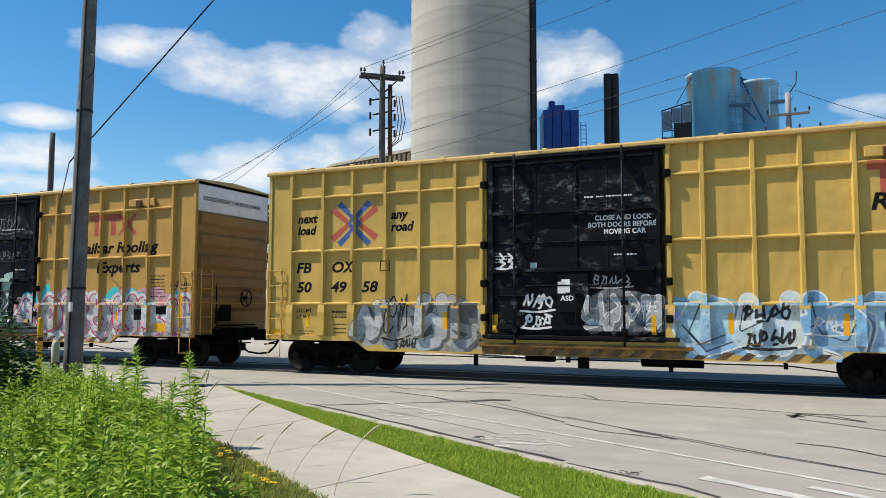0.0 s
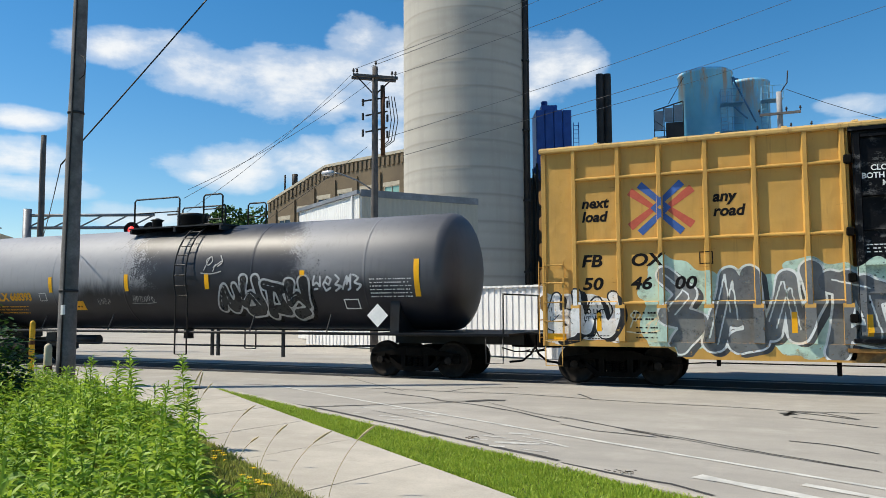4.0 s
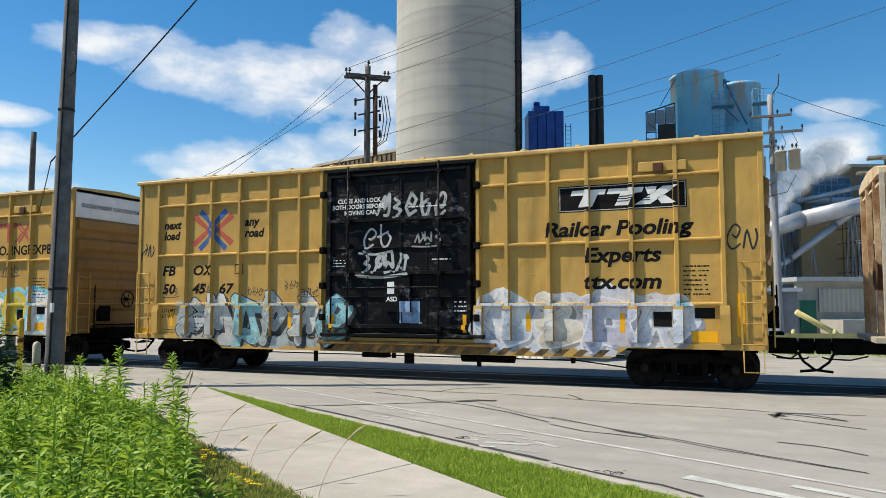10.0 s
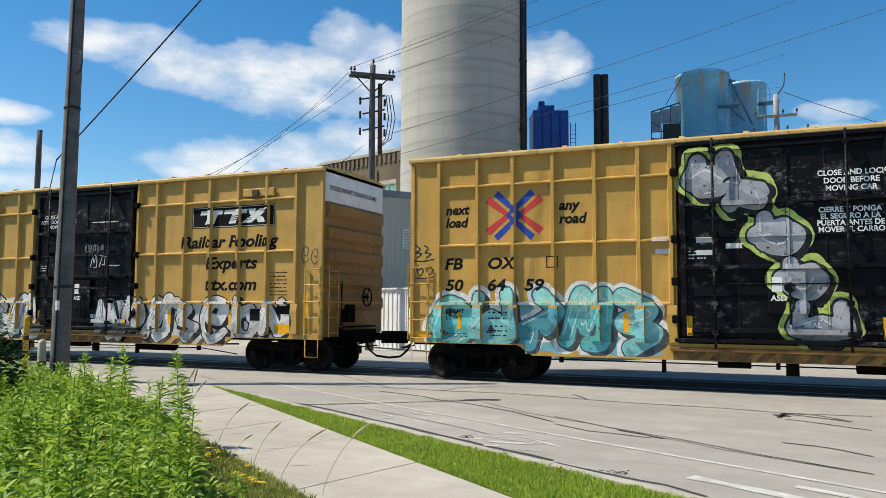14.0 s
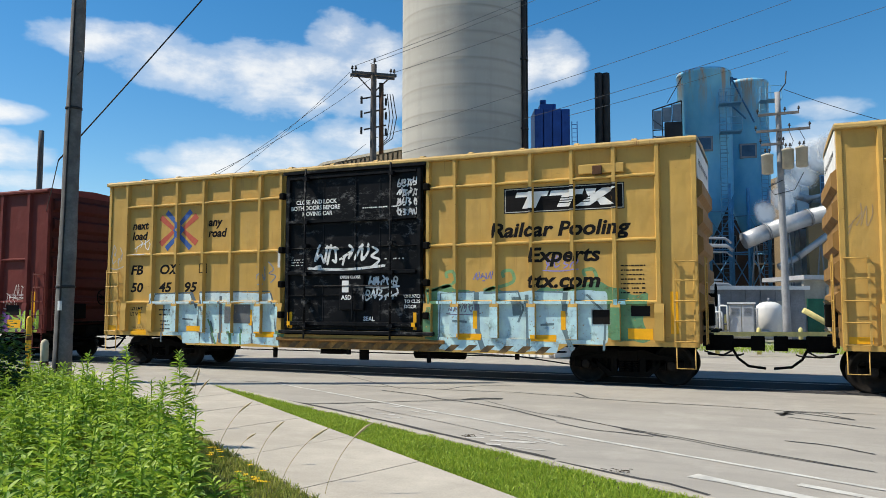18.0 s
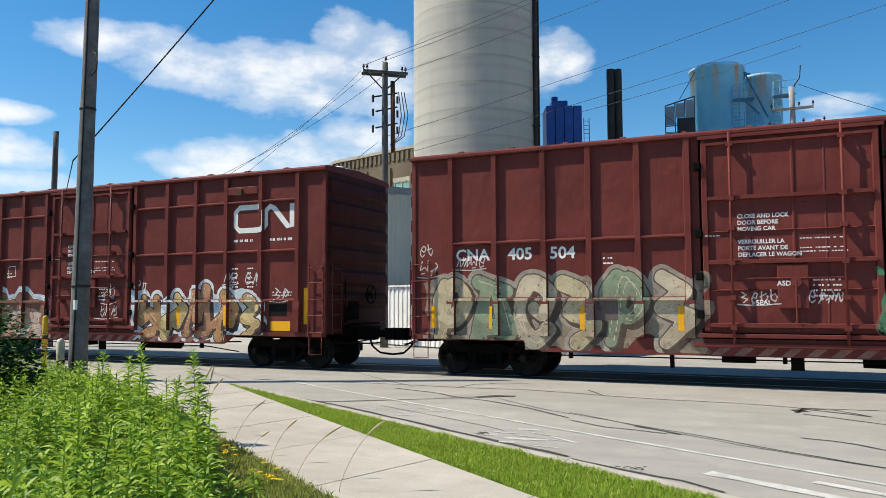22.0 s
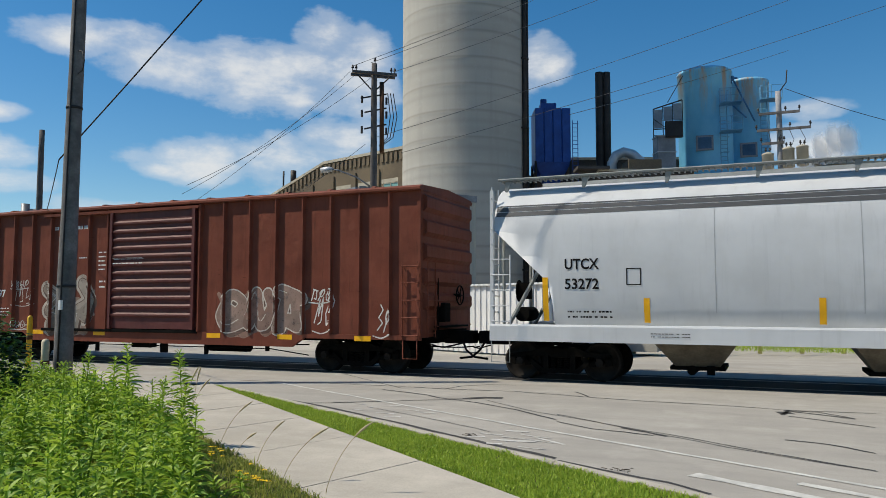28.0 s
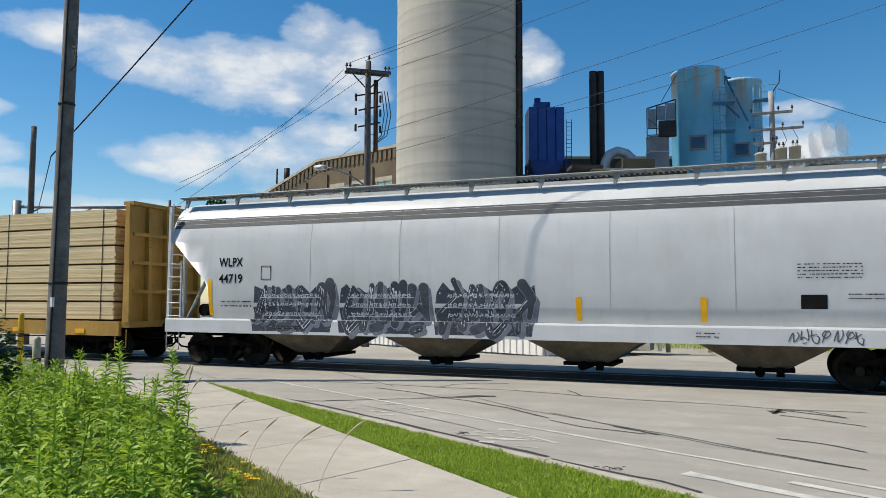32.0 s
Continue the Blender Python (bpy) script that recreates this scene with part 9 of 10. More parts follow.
bm = bmesh.new()
lathe(bm, [(0.03, -0.32), (0.1, -0.28), (0.13, 0.0), (0.1, 0.22), (0.03, 0.28)], 12, (-1.75, -0.8, 7.28), "x")
part("lamp_head", bm, DUCTW, lp)
tpz = utility_pole("far_pole", "plain dark wooden pole beyond the track", (-26.2, 20.95, 0), 8.7, (0, 0, 0), DARKWOOD, 0.15)
fp = utility_pole("far_line_pole", "distant wooden line pole with a crossarm", (-42.8, 46.5, 0), 9.8, (0, 0, 0), DARKWOOD, 0.15)
slab("crossarm", fp, DARKWOOD, -1.1, 1.1, -0.06, 0.06, 9.0, 9.12)
# near roadside pole
npole = utility_pole("roadside_pole", "tall weathered grey wooden pole beside the pavement", (-13.75, 11.7, 0), 12.0, (-0.163, 0.271, 0), WOOD, 0.195)
bm = bmesh.new()
for z in (2.02, 5.9, 9.3):
    rr = 0.195 * (1 - 0.35 * (z + 0.2) / 12)
    lathe(bm, [(rr, z), (rr + 0.012, z + 0.01), (rr + 0.012, z + 0.05), (rr, z + 0.06)], 16, (-0.163 * z / 12, 0.271 * z / 12, 0))
part("band", bm, DARKPIPE, npole)
bm = bmesh.new()
pipe(bm, [(-0.163 * z / 12 + 0.35 * (0.2 - 0.0057 * z), 0.271 * z / 12 - 0.94 * (0.2 - 0.0057 * z), z) for z in (0.3, 2, 4, 6, 8, 10, 11.6)], 0.018, 6)
part("ground_wire", bm, DARKPIPE, npole)
slab("tag", npole, WHITE, 0.06, 0.12, -0.21, -0.15, 1.55, 1.75)
bm = bmesh.new()
pipe(bm, [(0.0, 0.1, 7.2), (0.26, 0.0, 7.1), (0.32, 0.0, 6.9), (0.28, 0.0, 6.7), (0.0, 0.1, 6.65)], 0.012, 5)
part("hook", bm, DARKPIPE, npole)
for x, y, h, m, lab in ((-17.8, 14.1, 1.35, YELLOWP, "yellow steel marker post"), (-12.2, 10.0, 1.02, plain("cream_post_paint", (0.6, 0.47, 0.3), 0.7, 0, 0.4, 6, 24, 0.2, 0.004, (0.7, 0.62, 0.46)), "faded cream capped vent post with rust")):
    p = thing("marker_post", lab, "post", "", (x, y, 0))
    bm = bmesh.new()
    lathe(bm, [(0.07, -0.1), (0.07, h - 0.05), (0.05, h), (0.01, h + 0.02)], 12)
    part("post", bm, m, p)
    bm = bmesh.new()
    lathe(bm, [(0.074, h * 0.55), (0.078, h * 0.56), (0.078, h * 0.62), (0.074, h * 0.63)], 12)
    part("band", bm, RUSTY, p)
# crossing signal gantry at the left
ga, w = placed("signal_gantry", "grey steel crossing signal gantry with a red lamp", "signal", (-26.9, 20.9), (-22.3, 22.9))
bm = bmesh.new()
rod(bm, (0, 0, -0.1), (0, 0, 5.6), 0.16, 12)
part("mast", bm, DUCTG, ga)
for z in (5.35, 4.85):
    bm = bmesh.new()
    rod(bm, (0, 0, z), (w, 0, z), 0.06, 8)
    part("boom", bm, DUCTG, ga)
bm = bmesh.new()
for k in range(5):
    rod(bm, (w * k / 5, 0, 4.85), (w * (k + 1) / 5, 0, 5.35), 0.03, 6)
part("lattice", bm, DUCTG, ga)
RED = bpy.data.materials.new("lit_red_lens")
RED.use_nodes = True
RED.node_tree.nodes["Principled BSDF"].inputs["Base Color"].default_value = (0.5, 0.01, 0.01, 1)
RED.node_tree.nodes["Principled BSDF"].inputs["Emission Color"].default_value = (1, 0.03, 0.03, 1)
RED.node_tree.nodes["Principled BSDF"].inputs["Emission Strength"].default_value = 3.0
for x in (w - 0.85, w - 0.1):
    bm = bmesh.new()
    lathe(bm, [(0.3, 0.0), (0.31, 0.02), (0.31, 0.05), (0.3, 0.06)], 20, (x, -0.12, 4.75), "y")
    bk2 = part("lamp_board", bm, INK, ga)
    bm = bmesh.new()
    lathe(bm, [(0.02, -0.04), (0.12, -0.03), (0.13, 0.0)], 16, (x, -0.14, 4.75), "y")
    part("lens", bm, RED if x < w - 0.5 else INK, bk2)


# ---- overhead wires ----
def wire(pts_a, pts_b, sag, r=0.0135, label="thin sagging overhead wire between poles", material=None):
    a, b = Vector(pts_a), Vector(pts_b)
    w = thing("overhead_wire", label, "wire", "overhead wires", a)
    bm = bmesh.new()
    n = 14
    pts = [(a.lerp(b, i / n) - a) - Vector((0, 0, sag * 4 * (i / n) * (1 - i / n))) for i in range(n + 1)]
    pipe(bm, pts, r, 5)
    part("conductor", bm, material or WIRE, w)


WIRE = plain("wire_black", (0.03, 0.03, 0.032), 0.5, 0, 0.2, 3, 20, 0.0)
WIREG = plain("wire_grey", (0.10, 0.10, 0.105), 0.5, 0, 0.2, 3, 20, 0.0)
def ext(a, b, k):
    return tuple(p + (q - p) * k for p, q in zip(a, b))


for a, b, k, sag in (((-15.95, 27.4, 11.68), (-11.28, 35.97, 17.09), 1.5, 0.12), ((-15.26, 27.78, 11.85), (-10.68, 36.16, 17.06), 1.5, 0.12), ((-14.42, 28.23, 11.48), (-7.65, 36.92, 16.87), 1.5, 0.15),
                     ((-15.24, 27.8, 8.6), (0.73, 37.69, 15.81), 1.4, 0.3), ((-14.12, 28.38, 8.02), (4.6, 37.42, 14.86), 1.4, 0.3), ((-7.51, 30.8, 9.56), (-3.82, 37.51, 12.31), 2.4, 0.1)):
    wire(a, ext(a, b, k), sag, 0.011, material=WIREG)
for a, b, k, sag in (((-15.94, 27.24, 11.42), (-19.17, 23.98, 7.08), 1.4, 0.3), ((-15.6, 27.4, 11.42), (-18.9, 23.7, 7.4), 1.4, 0.3), ((-15.0, 27.9, 11.42), (-18.0, 23.2, 7.5), 1.4, 0.3), ((-15.42, 27.72, 8.4), (-16.9, 25.2, 6.3), 2.4, 0.2)):
    wire(a, ext(a, b, k), sag, 0.009)
wire((-14.44, 12.0, 4.87), ext((-14.44, 12.0, 4.87), (-11.44, 13.02, 8.51), 2.2), 0.1, 0.017)
wire((-26.1, 20.9, 4.2), (-14.44, 12.0, 4.87), 0.15, 0.012)
wire((0.9, 39.0, 11.9), (14.0, 45.0, 9.0), 0.6, 0.014)


# white pipe loop and grey pump set behind the low shed
pl = thing("pipe_loop", "white bent pipe loop over a grey pump set in the yard", "pipework", "", (-5.9, 27.6, 0))
bm = bmesh.new()
pipe(bm, [(0, 0, 0), (0, 0, 2.35), (0.04, 0, 2.47), (0.15, 0, 2.52), (2.4, 0.4, 2.52), (2.5, 0.4, 2.4), (2.5, 0.4, 0)], 0.075, 10)
part("pipe", bm, WHITEW, pl)
bm = bmesh.new()
lathe(bm, [(0.02, 0.0), (0.16, 0.02), (0.19, 0.08), (0.19, 0.85), (0.16, 0.93), (0.02, 0.95)], 16, (0.02, 0.3, 1.45), "x")
part("pump_drum", bm, DUCTW, pl)
for x in (0.2, 0.8):
    slab("stand", pl, DUCTG, x - 0.05, x + 0.05, 0.2, 0.4, 0.0, 1.3)
slab("plinth", pl, CREAMW, -0.1, 2.2, 0.1, 1.2, 0.0, 0.85)
slab("control_box", pl, DUCTG, 1.2, 1.9, 0.4, 0.8, 0.85, 2.0, bevel=0.02)


# ---- steam, built as drifting puffs ----
def steam_mat():
    n = Nodes("steam")
    o = n.xyz()
    d = n.math("SQRT", n.math("ADD", n.math("MULTIPLY", o[0], o[0]), n.math("MULTIPLY", o[2], o[2])))
    body = n.math("SUBTRACT", 1.0, n.math("ADD", d, n.math("MULTIPLY", n.math("SUBTRACT", n.noise(1.3, 5, 0.6), 0.5), 1.1)))
    n.put(n.bsdf.inputs["Alpha"], n.math("MULTIPLY", n.ramp(body, [(0.0, 0.0), (0.8, 1.0)], True), n.ramp(d, [(0.45, 0.85), (1.05, 0.0)], True)))
    return n.done((0.9, 0.9, 0.9), 1.0)


STEAM = steam_mat()
PUFFS = []
r = random.Random(7)
for i in range(7):
    p = thing("steam_puff", "thin white steam puff rising from the plant", "steam", "steam puffs", (-0.2 + i * 0.78 + r.uniform(-0.2, 0.2), 53.2 + 0.42 * i, 6.9 + 4.6 * (i / 6) ** 0.75 + r.uniform(-0.2, 0.2)))
    p.scale = (1.25 + 0.1 * i,) * 3
    bm = bmesh.new()
    for ring in range(8):
        for k in range(16):
            q = []
            for a, b in ((ring, k), (ring + 1, k), (ring + 1, k + 1), (ring, k + 1)):
                d = 1.15 * a / 8
                q.append((d * math.cos(b * math.pi / 8), 0.25 * (1 - d * d / 1.3), d * math.sin(b * math.pi / 8)))
            bm.faces.new([bm.verts.new(v) for v in (q if ring else q[:1] + q[1:3])])
    bmesh.ops.remove_doubles(bm, verts=bm.verts, dist=1e-4)
    part("vapour", bm, STEAM, p)
    PUFFS.append((p, p.location.copy(), r.uniform(0.2, 0.5), r.uniform(0.1, 0.3)))


# ---- trees far off ----
LEAF_FAR = plain("far_foliage", (0.05, 0.10, 0.025), 0.9, 0, 0.5, 1.5, 6, 0.3, 0.02, (0.09, 0.16, 0.035))
BARK = plain("bark", (0.10, 0.08, 0.06), 0.95, 0, 0.4, 3, 20, 0.5)


def tree(at, h, w, seed, label="leafy green tree beyond the yard"):
    rr = random.Random(seed)
    t = thing("tree", label, "tree", "far trees", at)
    bm = bmesh.new()
    rod(bm, (0, 0, -0.2), (0.1, 0, h * 0.5), w * 0.06, 8, w * 0.035)
    for k in range(6):
        a = rr.uniform(0, 6.28)
        rod(bm, (0.1, 0, h * (0.3 + 0.03 * k)), (math.cos(a) * w * 0.35, math.sin(a) * w * 0.35, h * rr.uniform(0.55, 0.8)), w * 0.025, 6, w * 0.008)
    part("trunk", bm, BARK, t)
    bm = bmesh.new()
    blobs = [(rr.uniform(-0.35, 0.35) * w, rr.uniform(-0.35, 0.35) * w, h * rr.uniform(0.45, 0.85), w * rr.uniform(0.14, 0.24)) for _ in range(16)]
    for _ in range(2600):
        bx, by, bz, br = rr.choice(blobs)
        d = Vector((rr.gauss(0, 1), rr.gauss(0, 1), rr.gauss(0, 1))).normalized() * br * rr.uniform(0.6, 1.08)
        c = Vector((bx, by, bz)) + d
        u = Vector((rr.gauss(0, 1), rr.gauss(0, 1), rr.gauss(0, 1))).normalized() * w * 0.03
        v = u.orthogonal().normalized() * w * 0.02
        bm.faces.new([bm.verts.new(c + q) for q in (u, v, -u, -v)])
    part("crown", bm, LEAF_FAR, t)


tree((-60.5, 76.8, 0), 15.5, 9.5, 1)
tree((-69.0, 74.0, 0), 12.0, 8.0, 2)
tree((-52.0, 80.0, 0), 9.0, 7.0, 3)
tree((-90.0, 70.0, 0), 10.0, 9.0, 4)
tree((-75.0, 60.0, 0), 8.0, 8.0, 5)
# low far buildings closing the view down the track
for a, b, h, m, lab in (((-120, 62), (-84, 66), 6.0, BRICK, "long low brick warehouse far down the track"), ((-150, 40), (-125, 60), 5.0, BEIGE, "low beige sheet-metal warehouse far off")):
    fb_, w = placed("far_warehouse", lab, "warehouse", a, b)
    slab("wall", fb_, m, 0, w, 0, 12, -0.1, h)
    slab("roof", fb_, ROOFING, -0.3, w + 0.3, -0.3, 12.3, h, h + 0.3)
    for i in range(6):
        window(fb_, 2 + i * w / 7, 4 + i * w / 7, h * 0.4, h * 0.75, GLASS)


# ---- road markings, cracks and details ----
ribbon("edge_line", [(-9.9, 13.78), (-2.6, 9.86), (0.8, 8.13), (12, 2.4)], 0.075, 0.006, LINE, "worn white edge line on the road", "road marking", 0.008, 1)
ribbon("lane_dash", [(-0.75, 8.0), (0.9, 7.14)], 0.17, 0.006, LINE, "white lane dash on the road", "road marking", 0.0, 2)
ribbon("lane_dash", [(0.2, 8.0), (3.2, 6.4)], 0.12, 0.006, LINE, "white lane dash on the road", "road marking", 0.0, 3)
# scraps of an old painted marking
FADED = plain("faded_road_paint", (0.37, 0.355, 0.32), 0.85, 0, 0.04, 9.0, 34.0, 0.1, 0.002, (0.60, 0.59, 0.56))
WORN = [((-6.2, 10.73), (-5.97, 10.69)), ((-5.65, 10.56), (-5.3, 10.51)), ((-5.83, 11.34), (-5.63, 11.36)), ((-5.37, 11.03), (-5.08, 10.95)), ((-5.07, 10.82), (-4.8, 10.87)), ((-5.35, 10.24), (-5.1, 10.29)), ((-6.4, 11.32), (-6.28, 11.3)),
        ((-3.58, 9.11), (-3.36, 9.16)), ((-3.27, 9.72), (-2.97, 9.76)), ((-2.79, 8.71), (-2.44, 8.68)), ((-3.52, 9.42), (-3.2, 9.38)), ((-3.23, 9.05), (-2.67, 9.09)), ((-3.17, 9.3), (-2.46, 9.1)), ((-2.75, 9.39), (-2.31, 9.05)), ((-3.2, 8.77), (-3.01, 8.81)), ((-3.02, 9.55), (-2.57, 9.39))]
for i, (a, b) in enumerate(WORN):
    ribbon("worn_marking", [a, b], 0.035 + 0.025 * (i % 3), 0.0055, FADED, "worn scrap of white road marking", "road marking", 0.02, 60 + i)
CRACKS = [
    (0.025, [(-4.64, 12.7), (-3.39, 11.57), (-2.39, 11.02), (-1.92, 10.63), (-1.21, 10.18), (-0.51, 9.65), (0.08, 9.34), (0.94, 8.86)]),
    (0.03, [(-6.28, 11.7), (-5.09, 12.76)]),
    (0.28, [(-5.06, 12.68), (-4.75, 13.0), (-4.44, 13.05)]),
    (0.02, [(-6.1, 11.07), (-4.41, 10.18), (-3.41, 9.56)]),
    (0.03, [(-10.08, 16.53), (-6.83, 13.78)]),
    (0.3, [(0.05, 13.0), (0.26, 13.08)]),
    (0.07, [(0.14, 13.3), (1.11, 12.77)]),
    (0.05, [(-10.73, 13.75), (-8.76, 13.98), (-6.85, 14.05), (-5.86, 13.99), (-4.56, 14.15), (-3.7, 13.95)]),
    (0.05, [(-5.96, 13.95), (-5.87, 14.59), (-5.46, 15.11), (-4.91, 15.24)]),
    (0.07, [(-7.05, 13.42), (-5.87, 12.95), (-5.52, 12.66), (-4.7, 12.31), (-3.78, 11.72), (-2.91, 10.97)]),
    (0.06, [(-8.7, 11.81), (-7.49, 11.01), (-6.89, 11.27), (-6.32, 11.68)]),
    (0.1, [(-7.99, 11.4), (-6.78, 10.83), (-5.46, 10.09), (-4.49, 9.55), (-3.82, 9.13), (-3.18, 8.78), (-2.19, 8.24)]),
    (0.05, [(-6.93, 11.33), (-6.25, 11.75), (-5.46, 12.3), (-4.48, 13.11)]),
    (0.05, [(-3.69, 14.0), (-2.97, 13.77), (-1.99, 13.64), (-0.78, 13.59), (0.17, 13.39), (0.84, 13.45), (1.44, 13.55)]),
    (0.07, [(-3.48, 14.53), (-3.07, 13.86)]),
    (0.1, [(0.11, 12.77), (0.21, 13.41)]),
    (0.05, [(0.17, 13.32), (0.64, 13.33), (1.1, 12.81)]),
    (0.06, [(0.2, 12.69), (0.63, 12.43), (1.27, 12.02)]),
    (0.06, [(-2.85, 10.77), (-2.28, 10.34), (-1.82, 10.25), (-1.42, 10.15)]),
    (0.07, [(-1.9, 10.6), (-1.52, 10.34), (-1.25, 10.14)]),
    (0.035, [(-3.04, 11.49), (-1.89, 10.66), (-0.91, 10.09), (-0.09, 9.49), (0.92, 8.9)]),
    (0.06, [(0.12, 10.48), (0.49, 10.39), (0.74, 10.21), (1.04, 9.93)]),
    (0.09, [(-2.15, 8.12), (-1.78, 7.92), (-1.44, 7.75), (-0.94, 7.56), (-0.53, 7.25)]),
    (0.04, [(-5.23, 19.87), (-2.42, 20.34), (2.2, 20.37)]),
]
for i, (w, pts) in enumerate(CRACKS):
    ribbon("tar_seam", pts, w * 0.72, 0.005, TAR, "black tar-sealed crack in the road", "tar seam", 0.015, 30 + i)

# ---- vegetation ----
def leafy(name, base, light, trans=0.35):
    n = Nodes(name)
    info = n.add("ShaderNodeNewGeometry")
    tone = n.ramp(info.outputs["Random Per Island"], [(0.0, base), (1.0, light)])
    tone = n.mix(n.ramp(n.noise(0.9, 3), [(0.35, 0.0), (0.7, 0.35)]), tone, tuple(c * 0.7 for c in base))
    n.done(tone, 0.5)
    tl = n.add("ShaderNodeBsdfTranslucent")
    n.put(tl.inputs[0], n.mix(0.5, tone, light))
    mx = n.add("ShaderNodeMixShader")
    mx.inputs[0].default_value = trans
    n.put(mx.inputs[1], n.bsdf.outputs[0])
    n.put(mx.inputs[2], tl.outputs[0])
    n.put(n.tree.nodes["Material Output"].inputs[0], mx.outputs[0])
    return n.mat


WEED = leafy("weed_leaf", (0.10, 0.225, 0.012), (0.46, 0.60, 0.07), 0.38)
GRASS = leafy("grass_blade", (0.15, 0.29, 0.018), (0.52, 0.62, 0.09), 0.42)
VERGE = leafy("verge_blade", (0.15, 0.22, 0.028), (0.46, 0.46, 0.12), 0.4)
SEED = leafy("seed_head", (0.50, 0.40, 0.22), (0.62, 0.52, 0.32), 0.2)
FLOWER = plain("yellow_flower", (0.75, 0.48, 0.01), 0.7, 0, 0.2, 5, 30, 0.0)
SHRUB = leafy("shrub_leaf", (0.02, 0.055, 0.01), (0.05, 0.12, 0.02))


def mesh_object(name, verts, faces, mat):
    me = bpy.data.meshes.new(name)
    me.from_pydata(verts, [], faces)
    me.materials.append(mat)
    return new(name, me)


def blade_leaf(V, F, root, direction, length, width, droop, side):
    """A folded lance leaf of four quads."""
    d = Vector(direction).normalized()
    s = Vector(side).normalized() * width
    base = len(V)
    for t, w in ((0.0, 0.25), (0.35, 1.0), (0.7, 0.75), (1.0, 0.02)):
        c = Vector(root) + d * length * t + Vector((0, 0, -droop * length * t * t))
        V += [tuple(c - s * w / 2), tuple(c + Vector((0, 0, -0.12 * width * w))), tuple(c + s * w / 2)]
    for i in range(3):
        a = base + i * 3
        F += [(a, a + 1, a + 4, a + 3), (a + 1, a + 2, a + 5, a + 4)]


def weed(V, F, x, y, h, r, leaves=26, length=0.2, width=0.036):
    """A leafy goldenrod stalk: long lance leaves, denser and steeper towards the tip."""
    lean = Vector((r.uniform(-0.16, 0.16), r.uniform(-0.16, 0.16), 1.0))
    bow = Vector((r.uniform(-0.08, 0.08), r.uniform(-0.08, 0.08), 0)) * h
    root = Vector((x, y, 0.0))

    def along(t):
        return root + lean * h * t + bow * t * t
    base = len(V)
    w = 0.005
    for t in (0.0, 0.5, 1.0):
        c = along(t)
        V += [tuple(c + Vector((w, 0, 0))), tuple(c + Vector((-w / 2, w, 0))), tuple(c + Vector((-w / 2, -w, 0)))]
    for i in range(2):
        for j in range(3):
            a, b = base + i * 3 + j, base + i * 3 + (j + 1) % 3
            F.append((a, b, b + 3, a + 3))
    for k in range(leaves):
        t = (0.30 + 0.70 * (k + r.uniform(0, 0.8)) / leaves) ** 0.8
        a = k * 2.4 + r.uniform(-0.5, 0.5)
        up = r.uniform(0.15, 0.5) + 1.1 * t ** 5
        d = (math.cos(a), math.sin(a), up)
        size = (1.0 - 0.62 * t ** 3) * r.uniform(0.65, 1.2)
        blade_leaf(V, F, along(t), d, length * size, width * (0.6 + 0.5 * size), r.uniform(0.2, 0.7), (-math.sin(a), math.cos(a), r.uniform(-1.1, 1.1)))


def weed_field():
    r = random.Random(11)
    V, F = [], []
    n = 0
    while n < 1500:
        x, y = r.uniform(-14.5, -0.3), r.uniform(1.2, 12.5)
        edge = walk_y(x) - y
        if edge < 0.85 + 0.35 * noise.noise(Vector((x * 0.9, y * 0.9, 11.0))) or y < 1.3:
            continue
        # the wedge beside the pavement
        az = math.degrees(math.atan2(-x, y))
        if y > 11.0 + r.uniform(-0.4, 0.4) or (x < -11 and y > 9.5):
            continue
        dist = math.hypot(x, y)
        if az > 62 or az < 33 or dist < 2.3:
            continue
        thick = noise.noise(Vector((x * 0.8, y * 0.8, 7.0)))
        if thick < r.uniform(-0.75, -0.1) or (az < 41 and r.random() < 0.8):
            continue
        tall = 0.26 + 0.42 * max(0.0, min(1.0, (az - 33) / 11))
        tall *= 0.6 + 0.4 * min(1.0, edge / 1.2)
        clump = 0.85 + 0.6 * noise.noise(Vector((x * 0.7, y * 0.7, 3.0)))
        tip = 1.35 if r.random() < 0.08 else 1.0
        size = r.uniform(0.8, 1.15)
        weed(V, F, x, y, tall * clump * tip * r.uniform(0.6, 1.25), r, 34 if dist < 7 else 27, 0.21 * size, 0.03 * size)
        n += 1
    ob = mesh_object("weeds", V, F, WEED)
    tagged(ob, "dense bright green goldenrod weeds on the verge", "weeds", "", "stuff")


weed_field()
# single tall weeds that stand above the rest
for i, (x, y, h) in enumerate(((-6.3, 7.05, 1.0), (-6.86, 6.8, 1.06), (-7.64, 6.85, 0.97), (-7.8, 6.4, 0.76), (-7.05, 6.7, 0.93), (-5.47, 5.83, 0.8), (-6.0, 6.6, 0.7), (-5.0, 5.7, 0.6))):
    V, F = [], []
    weed(V, F, 0, 0, h * 1.12, random.Random(50 + i), 84, 0.25, 0.03)
    ob = mesh_object("tall_weed", V, F, WEED)
    ob.location = (x, y, 0)
    tagged(ob, "tall single goldenrod stalk with narrow leaves", "weed", "tall weeds")


